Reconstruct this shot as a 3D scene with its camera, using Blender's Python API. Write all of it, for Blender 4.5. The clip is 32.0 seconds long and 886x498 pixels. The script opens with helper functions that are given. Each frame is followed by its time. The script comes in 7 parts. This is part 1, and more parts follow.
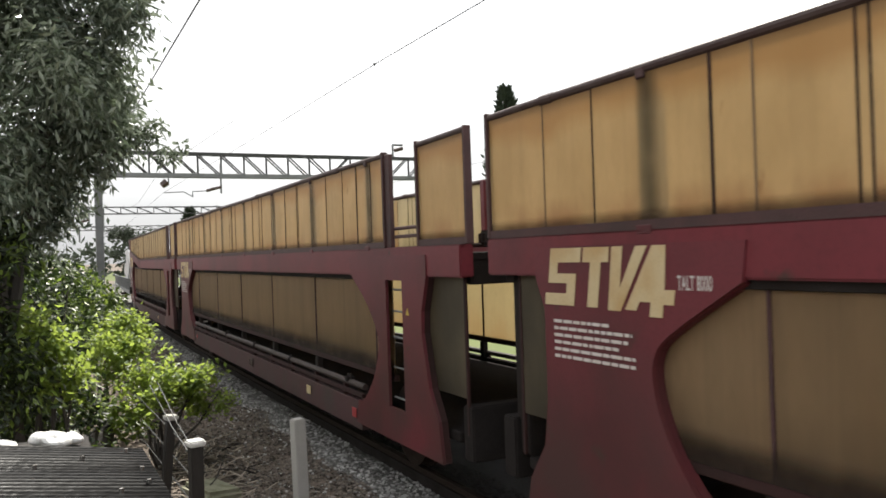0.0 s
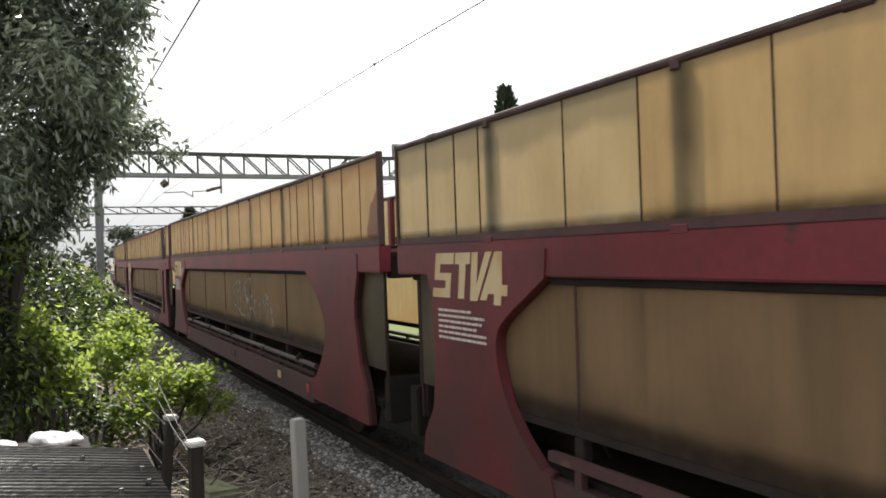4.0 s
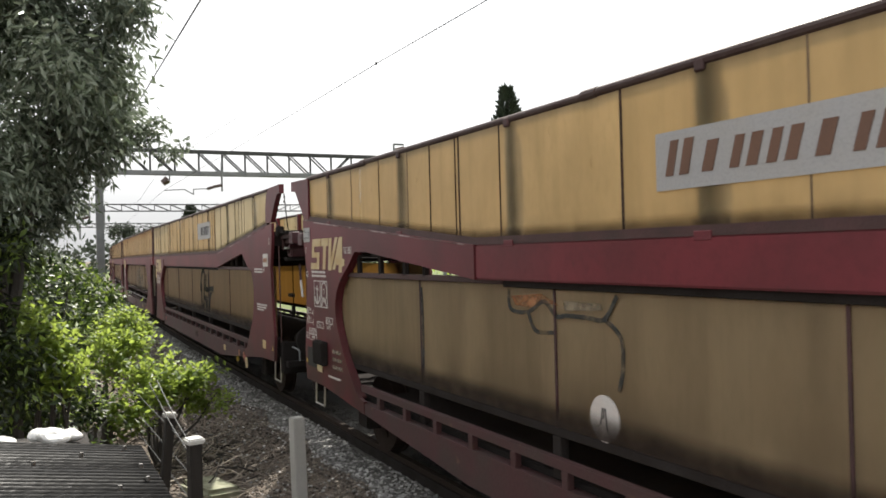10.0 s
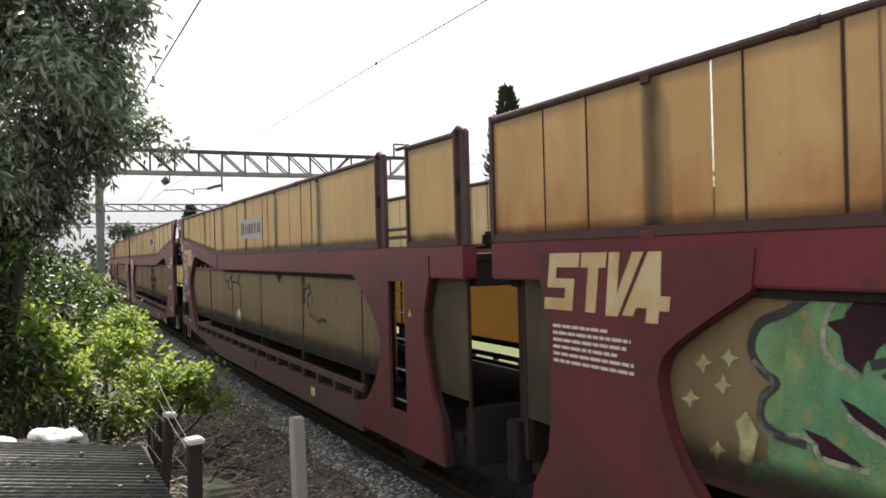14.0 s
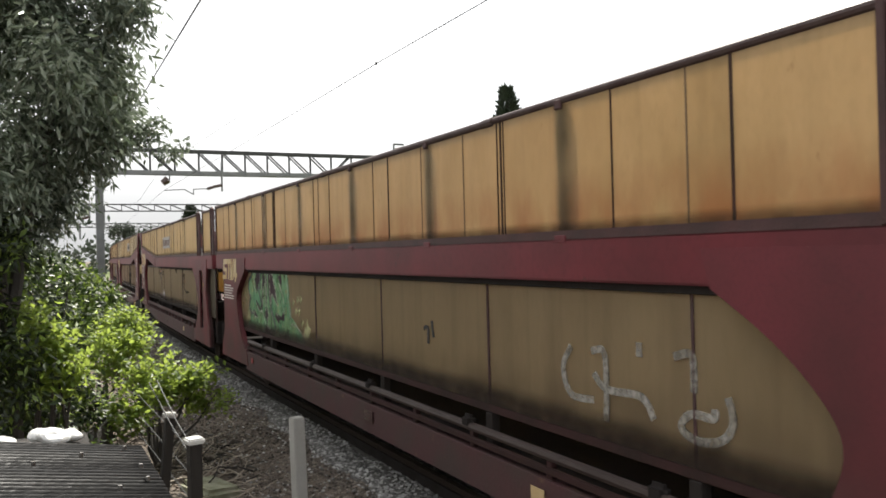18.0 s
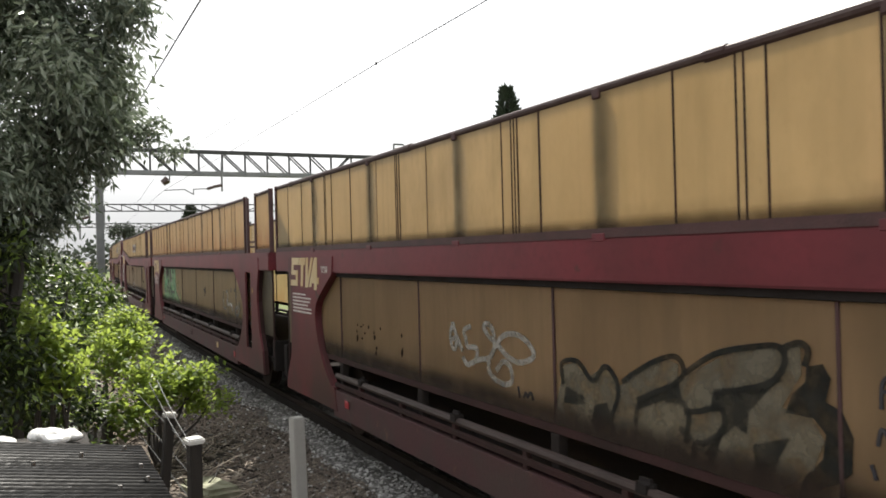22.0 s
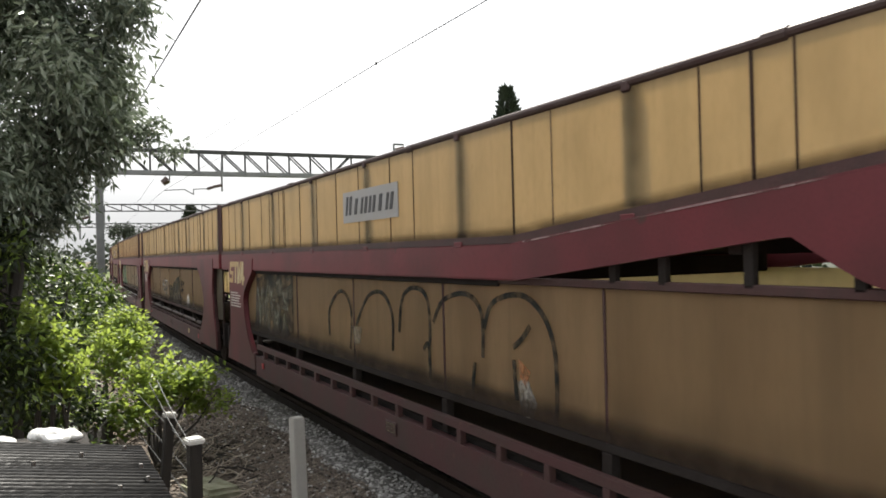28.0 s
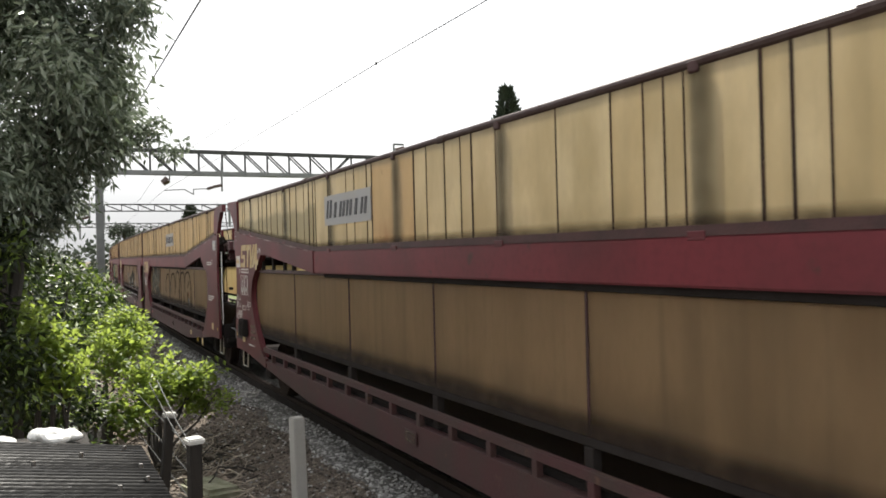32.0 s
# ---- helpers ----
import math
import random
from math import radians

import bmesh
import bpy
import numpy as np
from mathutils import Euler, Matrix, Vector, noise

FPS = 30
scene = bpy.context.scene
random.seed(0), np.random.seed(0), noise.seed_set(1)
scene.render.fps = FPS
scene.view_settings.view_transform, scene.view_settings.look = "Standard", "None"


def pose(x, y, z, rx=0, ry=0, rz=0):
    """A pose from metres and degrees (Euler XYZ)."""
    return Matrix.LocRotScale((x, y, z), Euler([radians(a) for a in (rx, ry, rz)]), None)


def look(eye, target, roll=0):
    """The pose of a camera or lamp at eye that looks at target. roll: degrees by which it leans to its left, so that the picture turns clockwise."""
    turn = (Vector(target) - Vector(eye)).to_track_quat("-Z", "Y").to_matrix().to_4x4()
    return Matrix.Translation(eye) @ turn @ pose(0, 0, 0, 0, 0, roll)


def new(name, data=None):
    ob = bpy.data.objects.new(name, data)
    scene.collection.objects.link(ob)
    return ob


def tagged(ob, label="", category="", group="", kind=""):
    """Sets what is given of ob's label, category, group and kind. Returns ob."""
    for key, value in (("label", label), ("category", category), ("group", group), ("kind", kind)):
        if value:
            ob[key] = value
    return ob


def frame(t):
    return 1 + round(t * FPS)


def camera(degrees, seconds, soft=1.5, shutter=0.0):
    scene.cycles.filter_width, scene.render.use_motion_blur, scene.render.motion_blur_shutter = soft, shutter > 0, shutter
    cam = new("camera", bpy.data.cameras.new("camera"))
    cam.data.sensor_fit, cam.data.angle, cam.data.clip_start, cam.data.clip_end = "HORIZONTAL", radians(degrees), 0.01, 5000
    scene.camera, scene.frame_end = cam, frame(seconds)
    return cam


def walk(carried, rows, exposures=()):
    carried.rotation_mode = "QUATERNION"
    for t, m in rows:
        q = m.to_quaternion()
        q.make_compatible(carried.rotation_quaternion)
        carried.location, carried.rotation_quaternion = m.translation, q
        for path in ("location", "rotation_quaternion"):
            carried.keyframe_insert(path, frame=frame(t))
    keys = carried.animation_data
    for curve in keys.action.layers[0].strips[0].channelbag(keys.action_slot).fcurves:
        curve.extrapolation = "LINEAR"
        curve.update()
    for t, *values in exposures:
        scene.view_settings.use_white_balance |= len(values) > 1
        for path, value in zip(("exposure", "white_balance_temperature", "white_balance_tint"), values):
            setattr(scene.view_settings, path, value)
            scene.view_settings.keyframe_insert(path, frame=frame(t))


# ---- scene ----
# Camera: nearly still, 2.13 m above the rail head; one small nudge at about 6.7 s.
FOV = 56.8
EYE = Vector((0.0, 0.0, 2.13))
cam = camera(FOV, 32.0, soft=1.7, shutter=0.12)
LATE = look(EYE, EYE + Vector((0.44878, 0.89364, 0.003615)), -1.480)
EARLY = look(EYE, EYE + Vector((0.449192, 0.893426, 0.003944)), -1.930)
walk(cam, [(0.0, EARLY), (6.4, EARLY), (6.95, LATE), (32.0, LATE)])

# Daylight: bright thin overcast with the sun ahead on the far side of the line.
SUN_EL, SUN_AZ = radians(54), radians(35)   # azimuth from +Y towards +X
world = bpy.data.worlds.new("sky")
scene.world = world
world.use_nodes = True
wn, wl = world.node_tree.nodes, world.node_tree.links
bg = wn["Background"]
sky = wn.new("ShaderNodeTexSky")
sky.sky_type = "NISHITA"
sky.sun_disc = False
sky.sun_elevation = SUN_EL
sky.sun_rotation = SUN_AZ
sky.dust_density = 3.0
sky.air_density = 1.2
cloud = wn.new("ShaderNodeTexNoise")
cloud.inputs["Scale"].default_value = 2.2
cloud.inputs["Detail"].default_value = 7.0
coords = wn.new("ShaderNodeTexCoord")
stretch = wn.new("ShaderNodeMapping")
stretch.inputs["Scale"].default_value = (1.0, 1.0, 4.0)
wl.new(coords.outputs["Generated"], stretch.inputs["Vector"])
wl.new(stretch.outputs["Vector"], cloud.inputs["Vector"])
grey = wn.new("ShaderNodeValToRGB")
grey.color_ramp.elements[0].position, grey.color_ramp.elements[0].color = 0.30, (10.6, 10.8, 11.1, 1)
grey.color_ramp.elements[1].position, grey.color_ramp.elements[1].color = 0.60, (13.2, 13.1, 13.0, 1)
wl.new(cloud.outputs["Fac"], grey.inputs["Fac"])
veil = wn.new("ShaderNodeMix")
veil.data_type = "RGBA"
veil.inputs["Factor"].default_value = 0.88
wl.new(sky.outputs["Color"], veil.inputs["A"])
wl.new(grey.outputs["Color"], veil.inputs["B"])
# duller cloud low over the horizon
height = wn.new("ShaderNodeSeparateXYZ")
wl.new(coords.outputs["Generated"], height.inputs[0])
dull = wn.new("ShaderNodeMapRange")
dull.inputs["From Min"].default_value, dull.inputs["From Max"].default_value = 0.0, 0.16
dull.inputs["To Min"].default_value, dull.inputs["To Max"].default_value = 0.48, 1.0
wl.new(height.outputs["Z"], dull.inputs["Value"])
scaled = wn.new("ShaderNodeVectorMath")
scaled.operation = "SCALE"
wl.new(veil.outputs["Result"], scaled.inputs[0])
wl.new(dull.outputs["Result"], scaled.inputs["Scale"])
wl.new(scaled.outputs[0], bg.inputs["Color"])
bg.inputs["Strength"].default_value = 0.055

sun_data = bpy.data.lights.new("sun", "SUN")
sun_data.energy, sun_data.angle, sun_data.color = 4.6, radians(0.9), (1.0, 0.95, 0.86)
sun = new("sun", sun_data)
sun_dir = Vector((math.sin(SUN_AZ) * math.cos(SUN_EL), math.cos(SUN_AZ) * math.cos(SUN_EL), math.sin(SUN_EL)))
sun.matrix_world = look(sun_dir * 60, (0, 0, 0))
scene.view_settings.exposure = 1.2

# The line: near side of the train at x = SIDE, easing to the right in the distance.
SIDE, WIDE, BEND = 2.93, 2.45, 0.000537
MID = SIDE + WIDE / 2


def line_x(s):
    return MID + BEND * s * s


def line_pose(s):
    return pose(line_x(s), s, 0, 0, 0, -math.degrees(math.atan(2 * BEND * s)))


# ---------------------------------------------------------------- materials
def material(name, color, rough=0.6, metal=0.0, second=None, scale=6.0, amount=0.5, grain=80.0,
             grain_amount=0.25, bump=0.15, stretch=(1, 1, 1), translucent=0.0, spot=None, spot_level=0.62,
             per_object=0.0, tint=None, specular=None, glow=None, foot=None, island=None, streak=None, tide_shadow=None, worn=None):
    """Paint, stone or leaf: base colour varied at two scales, with stains, relief and optional translucency."""
    m = bpy.data.materials.new(name)
    m.use_nodes = True
    n, l = m.node_tree.nodes, m.node_tree.links
    p, out = n["Principled BSDF"], n["Material Output"]
    tc = n.new("ShaderNodeTexCoord")
    mp = n.new("ShaderNodeMapping")
    mp.inputs["Scale"].default_value = stretch
    l.new(tc.outputs["Object"], mp.inputs["Vector"])
    vec = mp.outputs["Vector"]
    info = n.new("ShaderNodeObjectInfo")
    off = n.new("ShaderNodeVectorMath")
    off.operation = "MULTIPLY_ADD"
    comb = n.new("ShaderNodeCombineXYZ")
    for i in range(3):
        l.new(info.outputs["Random"], comb.inputs[i])
    l.new(comb.outputs[0], off.inputs[0])
    off.inputs[1].default_value = (37.0, 53.0, 71.0)
    l.new(vec, off.inputs[2])
    vec = off.outputs[0]

    def noise_node(sc, detail=5.0):
        t = n.new("ShaderNodeTexNoise")
        t.inputs["Scale"].default_value = sc
        t.inputs["Detail"].default_value = detail
        l.new(vec, t.inputs["Vector"])
        return t.outputs["Fac"]

    def ramp(src, a, b):
        r = n.new("ShaderNodeMapRange")
        r.inputs["From Min"].default_value, r.inputs["From Max"].default_value = a, b
        l.new(src, r.inputs["Value"])
        return r.outputs["Result"]

    def mix(a, b, fac):
        x = n.new("ShaderNodeMix")
        x.data_type = "RGBA"
        for sock, v in (("A", a), ("B", b)):
            if isinstance(v, tuple):
                x.inputs[sock].default_value = (*v, 1)
            else:
                l.new(v, x.inputs[sock])
        if isinstance(fac, float):
            x.inputs["Factor"].default_value = fac
        else:
            l.new(fac, x.inputs["Factor"])
        return x.outputs["Result"]

    def times(src, k):
        t = n.new("ShaderNodeMath")
        t.operation = "MULTIPLY"
        l.new(src, t.inputs[0])
        t.inputs[1].default_value = k
        return t.outputs[0]

    second = second or tuple(c * 0.6 for c in color)
    large = noise_node(scale)
    fine = noise_node(grain, 3.0)
    col = mix(color, second, times(ramp(large, 0.4, 0.68), amount))
    col = mix(col, tuple(c * 0.45 for c in color), times(ramp(fine, 0.45, 0.75), grain_amount))
    if spot:
        marks = noise_node(scale * 3.3, 8.0)
        col = mix(col, spot, ramp(marks, spot_level, spot_level + 0.07))
    if per_object:
        col = mix(col, tint or second, times(info.outputs["Random"], per_object))
    if streak:
        # narrow runs of dirt down the sheet
        long = n.new("ShaderNodeMapping")
        long.inputs["Scale"].default_value = (1.0, 5.0, 0.42)
        l.new(off.outputs[0], long.inputs["Vector"])
        t = n.new("ShaderNodeTexNoise")
        t.inputs["Scale"].default_value = 1.0
        t.inputs["Detail"].default_value = 1.5
        t.inputs["Distortion"].default_value = 0.6
        l.new(long.outputs["Vector"], t.inputs["Vector"])
        col = mix(col, streak[0], times(ramp(t.outputs["Fac"], 0.48, 0.80), streak[1]))
    if island:
        # every stone or leaf its own shade
        geo = n.new("ShaderNodeNewGeometry")
        share = n.new("ShaderNodeMath")
        share.operation = "POWER"
        l.new(geo.outputs["Random Per Island"], share.inputs[0])
        share.inputs[1].default_value = island[2] if len(island) > 2 else 1.0
        col = mix(col, island[0], times(share.outputs[0], island[1]))
    if foot:
        # rust, grime and other tones creeping up from a lower edge: (foot height, reach, colour)
        sep = n.new("ShaderNodeSeparateXYZ")
        l.new(tc.outputs["Object"], sep.inputs[0])
        rise = n.new("ShaderNodeMapRange")
        rise.inputs["From Min"].default_value, rise.inputs["From Max"].default_value = foot[0] + foot[1], foot[0]
        l.new(sep.outputs["Z"], rise.inputs["Value"])
        patchy = n.new("ShaderNodeMath")
        patchy.operation = "MULTIPLY"
        l.new(rise.outputs["Result"], patchy.inputs[0])
        l.new(ramp(noise_node(scale * 1.3, 6.0), 0.34, 0.62), patchy.inputs[1])
        col = mix(col, foot[2], patchy.outputs[0])
    if tide_shadow:
        # a wavering waterline or painted shadow edge: (height, softness, colour, amount); a negative softness stains
        # above it
        sep = n.new("ShaderNodeSeparateXYZ")
        l.new(tc.outputs["Object"], sep.inputs[0])
        wob = n.new("ShaderNodeMath")
        wob.operation = "MULTIPLY_ADD"
        l.new(noise_node(1.1, 4.0), wob.inputs[0])
        wob.inputs[1].default_value = 0.34
        l.new(sep.outputs["Z"], wob.inputs[2])
        level = n.new("ShaderNodeMapRange")
        level.inputs["From Min"].default_value, level.inputs["From Max"].default_value = tide_shadow[0] + 0.17 + tide_shadow[1], tide_shadow[0] + 0.17 - tide_shadow[1]
        l.new(wob.outputs[0], level.inputs["Value"])
        col = mix(col, tide_shadow[2], times(level.outputs["Result"], tide_shadow[3]))
    l.new(col, p.inputs["Base Color"])
    p.inputs["Roughness"].default_value = rough
    p.inputs["Metallic"].default_value = metal
    if specular is not None:
        p.inputs["Specular IOR Level"].default_value = specular
    if bump:
        b = n.new("ShaderNodeBump")
        b.inputs["Strength"].default_value = bump
        b.inputs["Distance"].default_value = 0.02
        l.new(fine, b.inputs["Height"])
        l.new(b.outputs[0], p.inputs["Normal"])
    if translucent:
        t = n.new("ShaderNodeBsdfTranslucent")
        l.new(mix(col, glow, 0.55) if glow else col, t.inputs["Color"])
        s = n.new("ShaderNodeMixShader")
        s.inputs[0].default_value = translucent
        l.new(p.outputs[0], s.inputs[1])
        l.new(t.outputs[0], s.inputs[2])
        l.new(s.outputs[0], out.inputs["Surface"])
    if worn:
        # thin paint, gone in places: (scale, least, most)
        s = n.new("ShaderNodeMixShader")
        gone = n.new("ShaderNodeMapRange")
        gone.inputs["From Min"].default_value, gone.inputs["From Max"].default_value = 0.36, 0.64
        gone.inputs["To Min"].default_value, gone.inputs["To Max"].default_value = worn[1], worn[2]
        l.new(noise_node(worn[0], 6.0), gone.inputs["Value"])
        l.new(gone.outputs["Result"], s.inputs[0])
        l.new(p.outputs[0], s.inputs[1])
        l.new(n.new("ShaderNodeBsdfTransparent").outputs[0], s.inputs[2])
        l.new(s.outputs[0], out.inputs["Surface"])
    return m


def dirt_shade_film(name, color, axis, reach, strength, one_sided):
    """A film of dirt or painted shadow that thins out from its middle line, or upwards from its foot, and is blotchy.
    """
    m = bpy.data.materials.new(name)
    m.use_nodes = True
    n, l = m.node_tree.nodes, m.node_tree.links
    p, out = n["Principled BSDF"], n["Material Output"]
    p.inputs["Base Color"].default_value = (*color, 1)
    p.inputs["Roughness"].default_value = 0.7
    p.inputs["Specular IOR Level"].default_value = 0.2
    tc, info, sep = n.new("ShaderNodeTexCoord"), n.new("ShaderNodeObjectInfo"), n.new("ShaderNodeSeparateXYZ")
    l.new(tc.outputs["Object"], sep.inputs[0])
    far = n.new("ShaderNodeMath")
    far.operation = "ABSOLUTE"
    l.new(sep.outputs[axis], far.inputs[0])
    t = n.new("ShaderNodeTexNoise")
    t.noise_dimensions = "4D"
    t.inputs["Scale"].default_value = 5.0 if one_sided else 2.6
    t.inputs["Detail"].default_value = 4.0
    l.new(tc.outputs["Object"], t.inputs["Vector"])
    seed = n.new("ShaderNodeMath")
    seed.operation = "MULTIPLY"
    l.new(info.outputs["Random"], seed.inputs[0])
    seed.inputs[1].default_value = 60.0
    l.new(seed.outputs[0], t.inputs["W"])
    fade = n.new("ShaderNodeMapRange")
    fade.interpolation_type = "SMOOTHSTEP"
    fade.inputs["From Min"].default_value, fade.inputs["From Max"].default_value = reach, 0.0
    fade.inputs["To Max"].default_value = strength
    l.new(far.outputs[0], fade.inputs["Value"])
    blot = n.new("ShaderNodeMapRange")
    blot.inputs["From Min"].default_value, blot.inputs["From Max"].default_value = 0.30, 0.62
    blot.inputs["To Min"].default_value = 0.65 if one_sided else 0.35
    l.new(t.outputs["Fac"], blot.inputs["Value"])
    mul = n.new("ShaderNodeMath")
    mul.operation = "MULTIPLY"
    l.new(fade.outputs["Result"], mul.inputs[0])
    l.new(blot.outputs["Result"], mul.inputs[1])
    s = n.new("ShaderNodeMixShader")
    l.new(mul.outputs[0], s.inputs[0])
    l.new(n.new("ShaderNodeBsdfTransparent").outputs[0], s.inputs[1])
    l.new(p.outputs[0], s.inputs[2])
    l.new(s.outputs[0], out.inputs["Surface"])
    return m



MAROON = material("maroon_paint", (0.136, 0.021, 0.028), 0.48, second=(0.081, 0.017, 0.020), scale=1.3, amount=0.85, grain=18,
                  grain_amount=0.30, bump=0.015, spot=(0.055, 0.024, 0.020), spot_level=0.66, specular=0.28)
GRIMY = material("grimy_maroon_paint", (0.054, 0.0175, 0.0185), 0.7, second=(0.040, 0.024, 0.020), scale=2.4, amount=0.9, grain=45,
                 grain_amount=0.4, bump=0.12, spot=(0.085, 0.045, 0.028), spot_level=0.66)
# legs and end plates: duller maroon, browner and darker towards the foot
DULL_MAROON = material("dull_maroon_paint", (0.122, 0.0222, 0.0288), 0.5, second=(0.060, 0.017, 0.018), scale=1.1, amount=0.9, grain=45, grain_amount=0.25, bump=0.012, spot=(0.050, 0.028, 0.022), spot_level=0.68, specular=0.3, foot=(0.50, 1.35, (0.052, 0.026, 0.024)))
END_GEAR = material("oily_maroon_gear", (0.060, 0.0145, 0.019), 0.5, second=(0.034, 0.012, 0.013), scale=4, amount=0.9, grain=40, bump=0.1, specular=0.35)
DARK_BAR = material("dark_maroon_bar", (0.036, 0.016, 0.015), 0.75, second=(0.022, 0.013, 0.011), scale=3, amount=0.9, grain=40, bump=0.15, specular=0.2)
RAIL_BROWN = material("brown_top_rail", (0.055, 0.021, 0.020), 0.65, second=(0.03, 0.013, 0.011), scale=5, amount=0.8, grain=60, bump=0.2)
DUSTY_TUBE = material("dust_coated_tube", (0.045, 0.031, 0.027), 0.6, second=(0.030, 0.020, 0.017), scale=3, amount=0.9, grain=40, bump=0.1, specular=0.3)
TOP_RAIL = material("dull_brown_tube", (0.046, 0.025, 0.023), 0.6, second=(0.07, 0.05, 0.044), scale=6, amount=0.9, grain=50, bump=0.15, specular=0.3)
DARK_STEEL = material("dark_underframe_steel", (0.027, 0.0235, 0.022), 0.85, second=(0.014, 0.010, 0.008), scale=4, grain=60, bump=0.3, specular=0.06)
PANEL = material("yellow_sheet", (0.508, 0.397, 0.227), 0.42, second=(0.335, 0.265, 0.146), scale=2.0, amount=0.95, grain=15,
                 grain_amount=0.24, bump=0.05, stretch=(1.0, 1.4, 0.75), translucent=0.49, per_object=0.55, tint=(0.48, 0.40, 0.26),
                 spot=(0.23, 0.15, 0.075), spot_level=0.67, glow=(0.74, 0.575, 0.345), foot=(2.22, 0.26, (0.22, 0.085, 0.04)), streak=((0.17, 0.145, 0.08), 0.30), specular=0.25)
PALE_PANEL = material("faded_backlit_cream_sheet", (0.518, 0.454, 0.313), 0.42, second=(0.324, 0.270, 0.162), scale=2.0, amount=0.9, grain=15,
                      grain_amount=0.22, bump=0.05, stretch=(1.0, 1.4, 0.75), translucent=0.46, per_object=0.3, tint=(0.40, 0.29, 0.14), glow=(0.92, 0.82, 0.60),
                      foot=(2.22, 0.25, (0.20, 0.16, 0.09)), streak=((0.17, 0.145, 0.09), 0.36), specular=0.25)
# sheets whose feet are darkened by olive grime instead of rust, and sheets with waterlines or a painted shadow band
OLIVE_PANEL = material("grimy_yellow_sheet", (0.508, 0.402, 0.232), 0.42, second=(0.356, 0.283, 0.160), scale=2.0, amount=0.9, grain=15,
                       grain_amount=0.24, bump=0.05, stretch=(1.0, 1.4, 0.75), translucent=0.49, per_object=0.5, tint=(0.43, 0.33, 0.18),
                       spot=(0.24, 0.17, 0.09), spot_level=0.70, glow=(0.76, 0.60, 0.365), foot=(2.22, 0.16, (0.12, 0.095, 0.05)), streak=((0.17, 0.145, 0.08), 0.30), specular=0.25)
RUSTY_PANEL = material("rust_footed_yellow_sheet", (0.497, 0.380, 0.221), 0.42, second=(0.356, 0.265, 0.140), scale=2.0, amount=0.9, grain=15,
                       grain_amount=0.24, bump=0.05, stretch=(1.0, 1.4, 0.75), translucent=0.49, per_object=0.45, tint=(0.40, 0.29, 0.15),
                       spot=(0.23, 0.15, 0.075), spot_level=0.69, glow=(0.74, 0.56, 0.33), foot=(2.20, 0.42, (0.24, 0.075, 0.03)), streak=((0.17, 0.135, 0.07), 0.30), specular=0.25)
ORANGE_PANEL = material("orange_stained_yellow_sheet", (0.508, 0.397, 0.227), 0.42, second=(0.367, 0.281, 0.151), scale=2.0, amount=0.9, grain=15,
                        grain_amount=0.24, bump=0.05, stretch=(1.0, 1.4, 0.75), translucent=0.49, per_object=0.4, tint=(0.42, 0.31, 0.16), spot=(0.23, 0.15, 0.075),
                        spot_level=0.69, glow=(0.74, 0.57, 0.34), foot=(2.21, 0.22, (0.20, 0.075, 0.035)), streak=((0.19, 0.15, 0.08), 0.30), tide_shadow=(2.86, -0.06, (0.30, 0.165, 0.06), 0.7), specular=0.25)
# dark lower band: shadows showing through from behind, put in as colour
SHADOW_BAND_PANEL = material("shadow_banded_cream_sheet", (0.540, 0.475, 0.335), 0.42, second=(0.367, 0.302, 0.184), scale=2.0, amount=0.8, grain=15,
                      grain_amount=0.22, bump=0.05, stretch=(1.0, 1.4, 0.75), translucent=0.46, per_object=0.3, tint=(0.42, 0.34, 0.20), glow=(0.92, 0.82, 0.60),
                      streak=((0.20, 0.17, 0.11), 0.36), tide_shadow=(2.72, 0.035, (0.085, 0.088, 0.056), 0.66), specular=0.25)
GREY_PANEL = material("grey_topped_cream_sheet", (0.508, 0.432, 0.281), 0.42, second=(0.356, 0.286, 0.162), scale=2.0, amount=0.8, grain=15,
                      grain_amount=0.22, bump=0.05, stretch=(1.0, 1.4, 0.75), translucent=0.47, per_object=0.3, tint=(0.42, 0.33, 0.19), glow=(0.86, 0.74, 0.50),
                      foot=(2.22, 0.16, (0.36, 0.34, 0.28)), streak=((0.20, 0.165, 0.10), 0.36), tide_shadow=(2.80, -0.04, (0.21, 0.185, 0.13), 0.75), specular=0.25)
# lower sheets: soiled at the foot, darker overall than the upper ones
LOW_PANEL = material("soiled_dark_yellow_sheet", (0.330, 0.232, 0.138), 0.5, second=(0.218, 0.148, 0.088), scale=1.5, amount=0.9, grain=14,
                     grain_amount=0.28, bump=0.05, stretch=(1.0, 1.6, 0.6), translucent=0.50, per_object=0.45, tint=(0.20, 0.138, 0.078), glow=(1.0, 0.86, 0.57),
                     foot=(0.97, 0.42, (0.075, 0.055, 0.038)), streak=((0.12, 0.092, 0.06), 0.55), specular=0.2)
# the same sheets in a lighter tone, for two of the wagons
LOW_LIGHTER = material("lighter_yellow_sheet", (0.365, 0.285, 0.180), 0.5, second=(0.25, 0.19, 0.118), scale=1.5, amount=0.9, grain=14,
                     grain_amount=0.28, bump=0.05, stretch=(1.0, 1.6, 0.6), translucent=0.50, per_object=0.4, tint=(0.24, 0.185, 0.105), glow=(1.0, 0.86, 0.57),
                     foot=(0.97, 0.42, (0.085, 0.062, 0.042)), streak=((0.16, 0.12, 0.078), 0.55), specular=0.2)
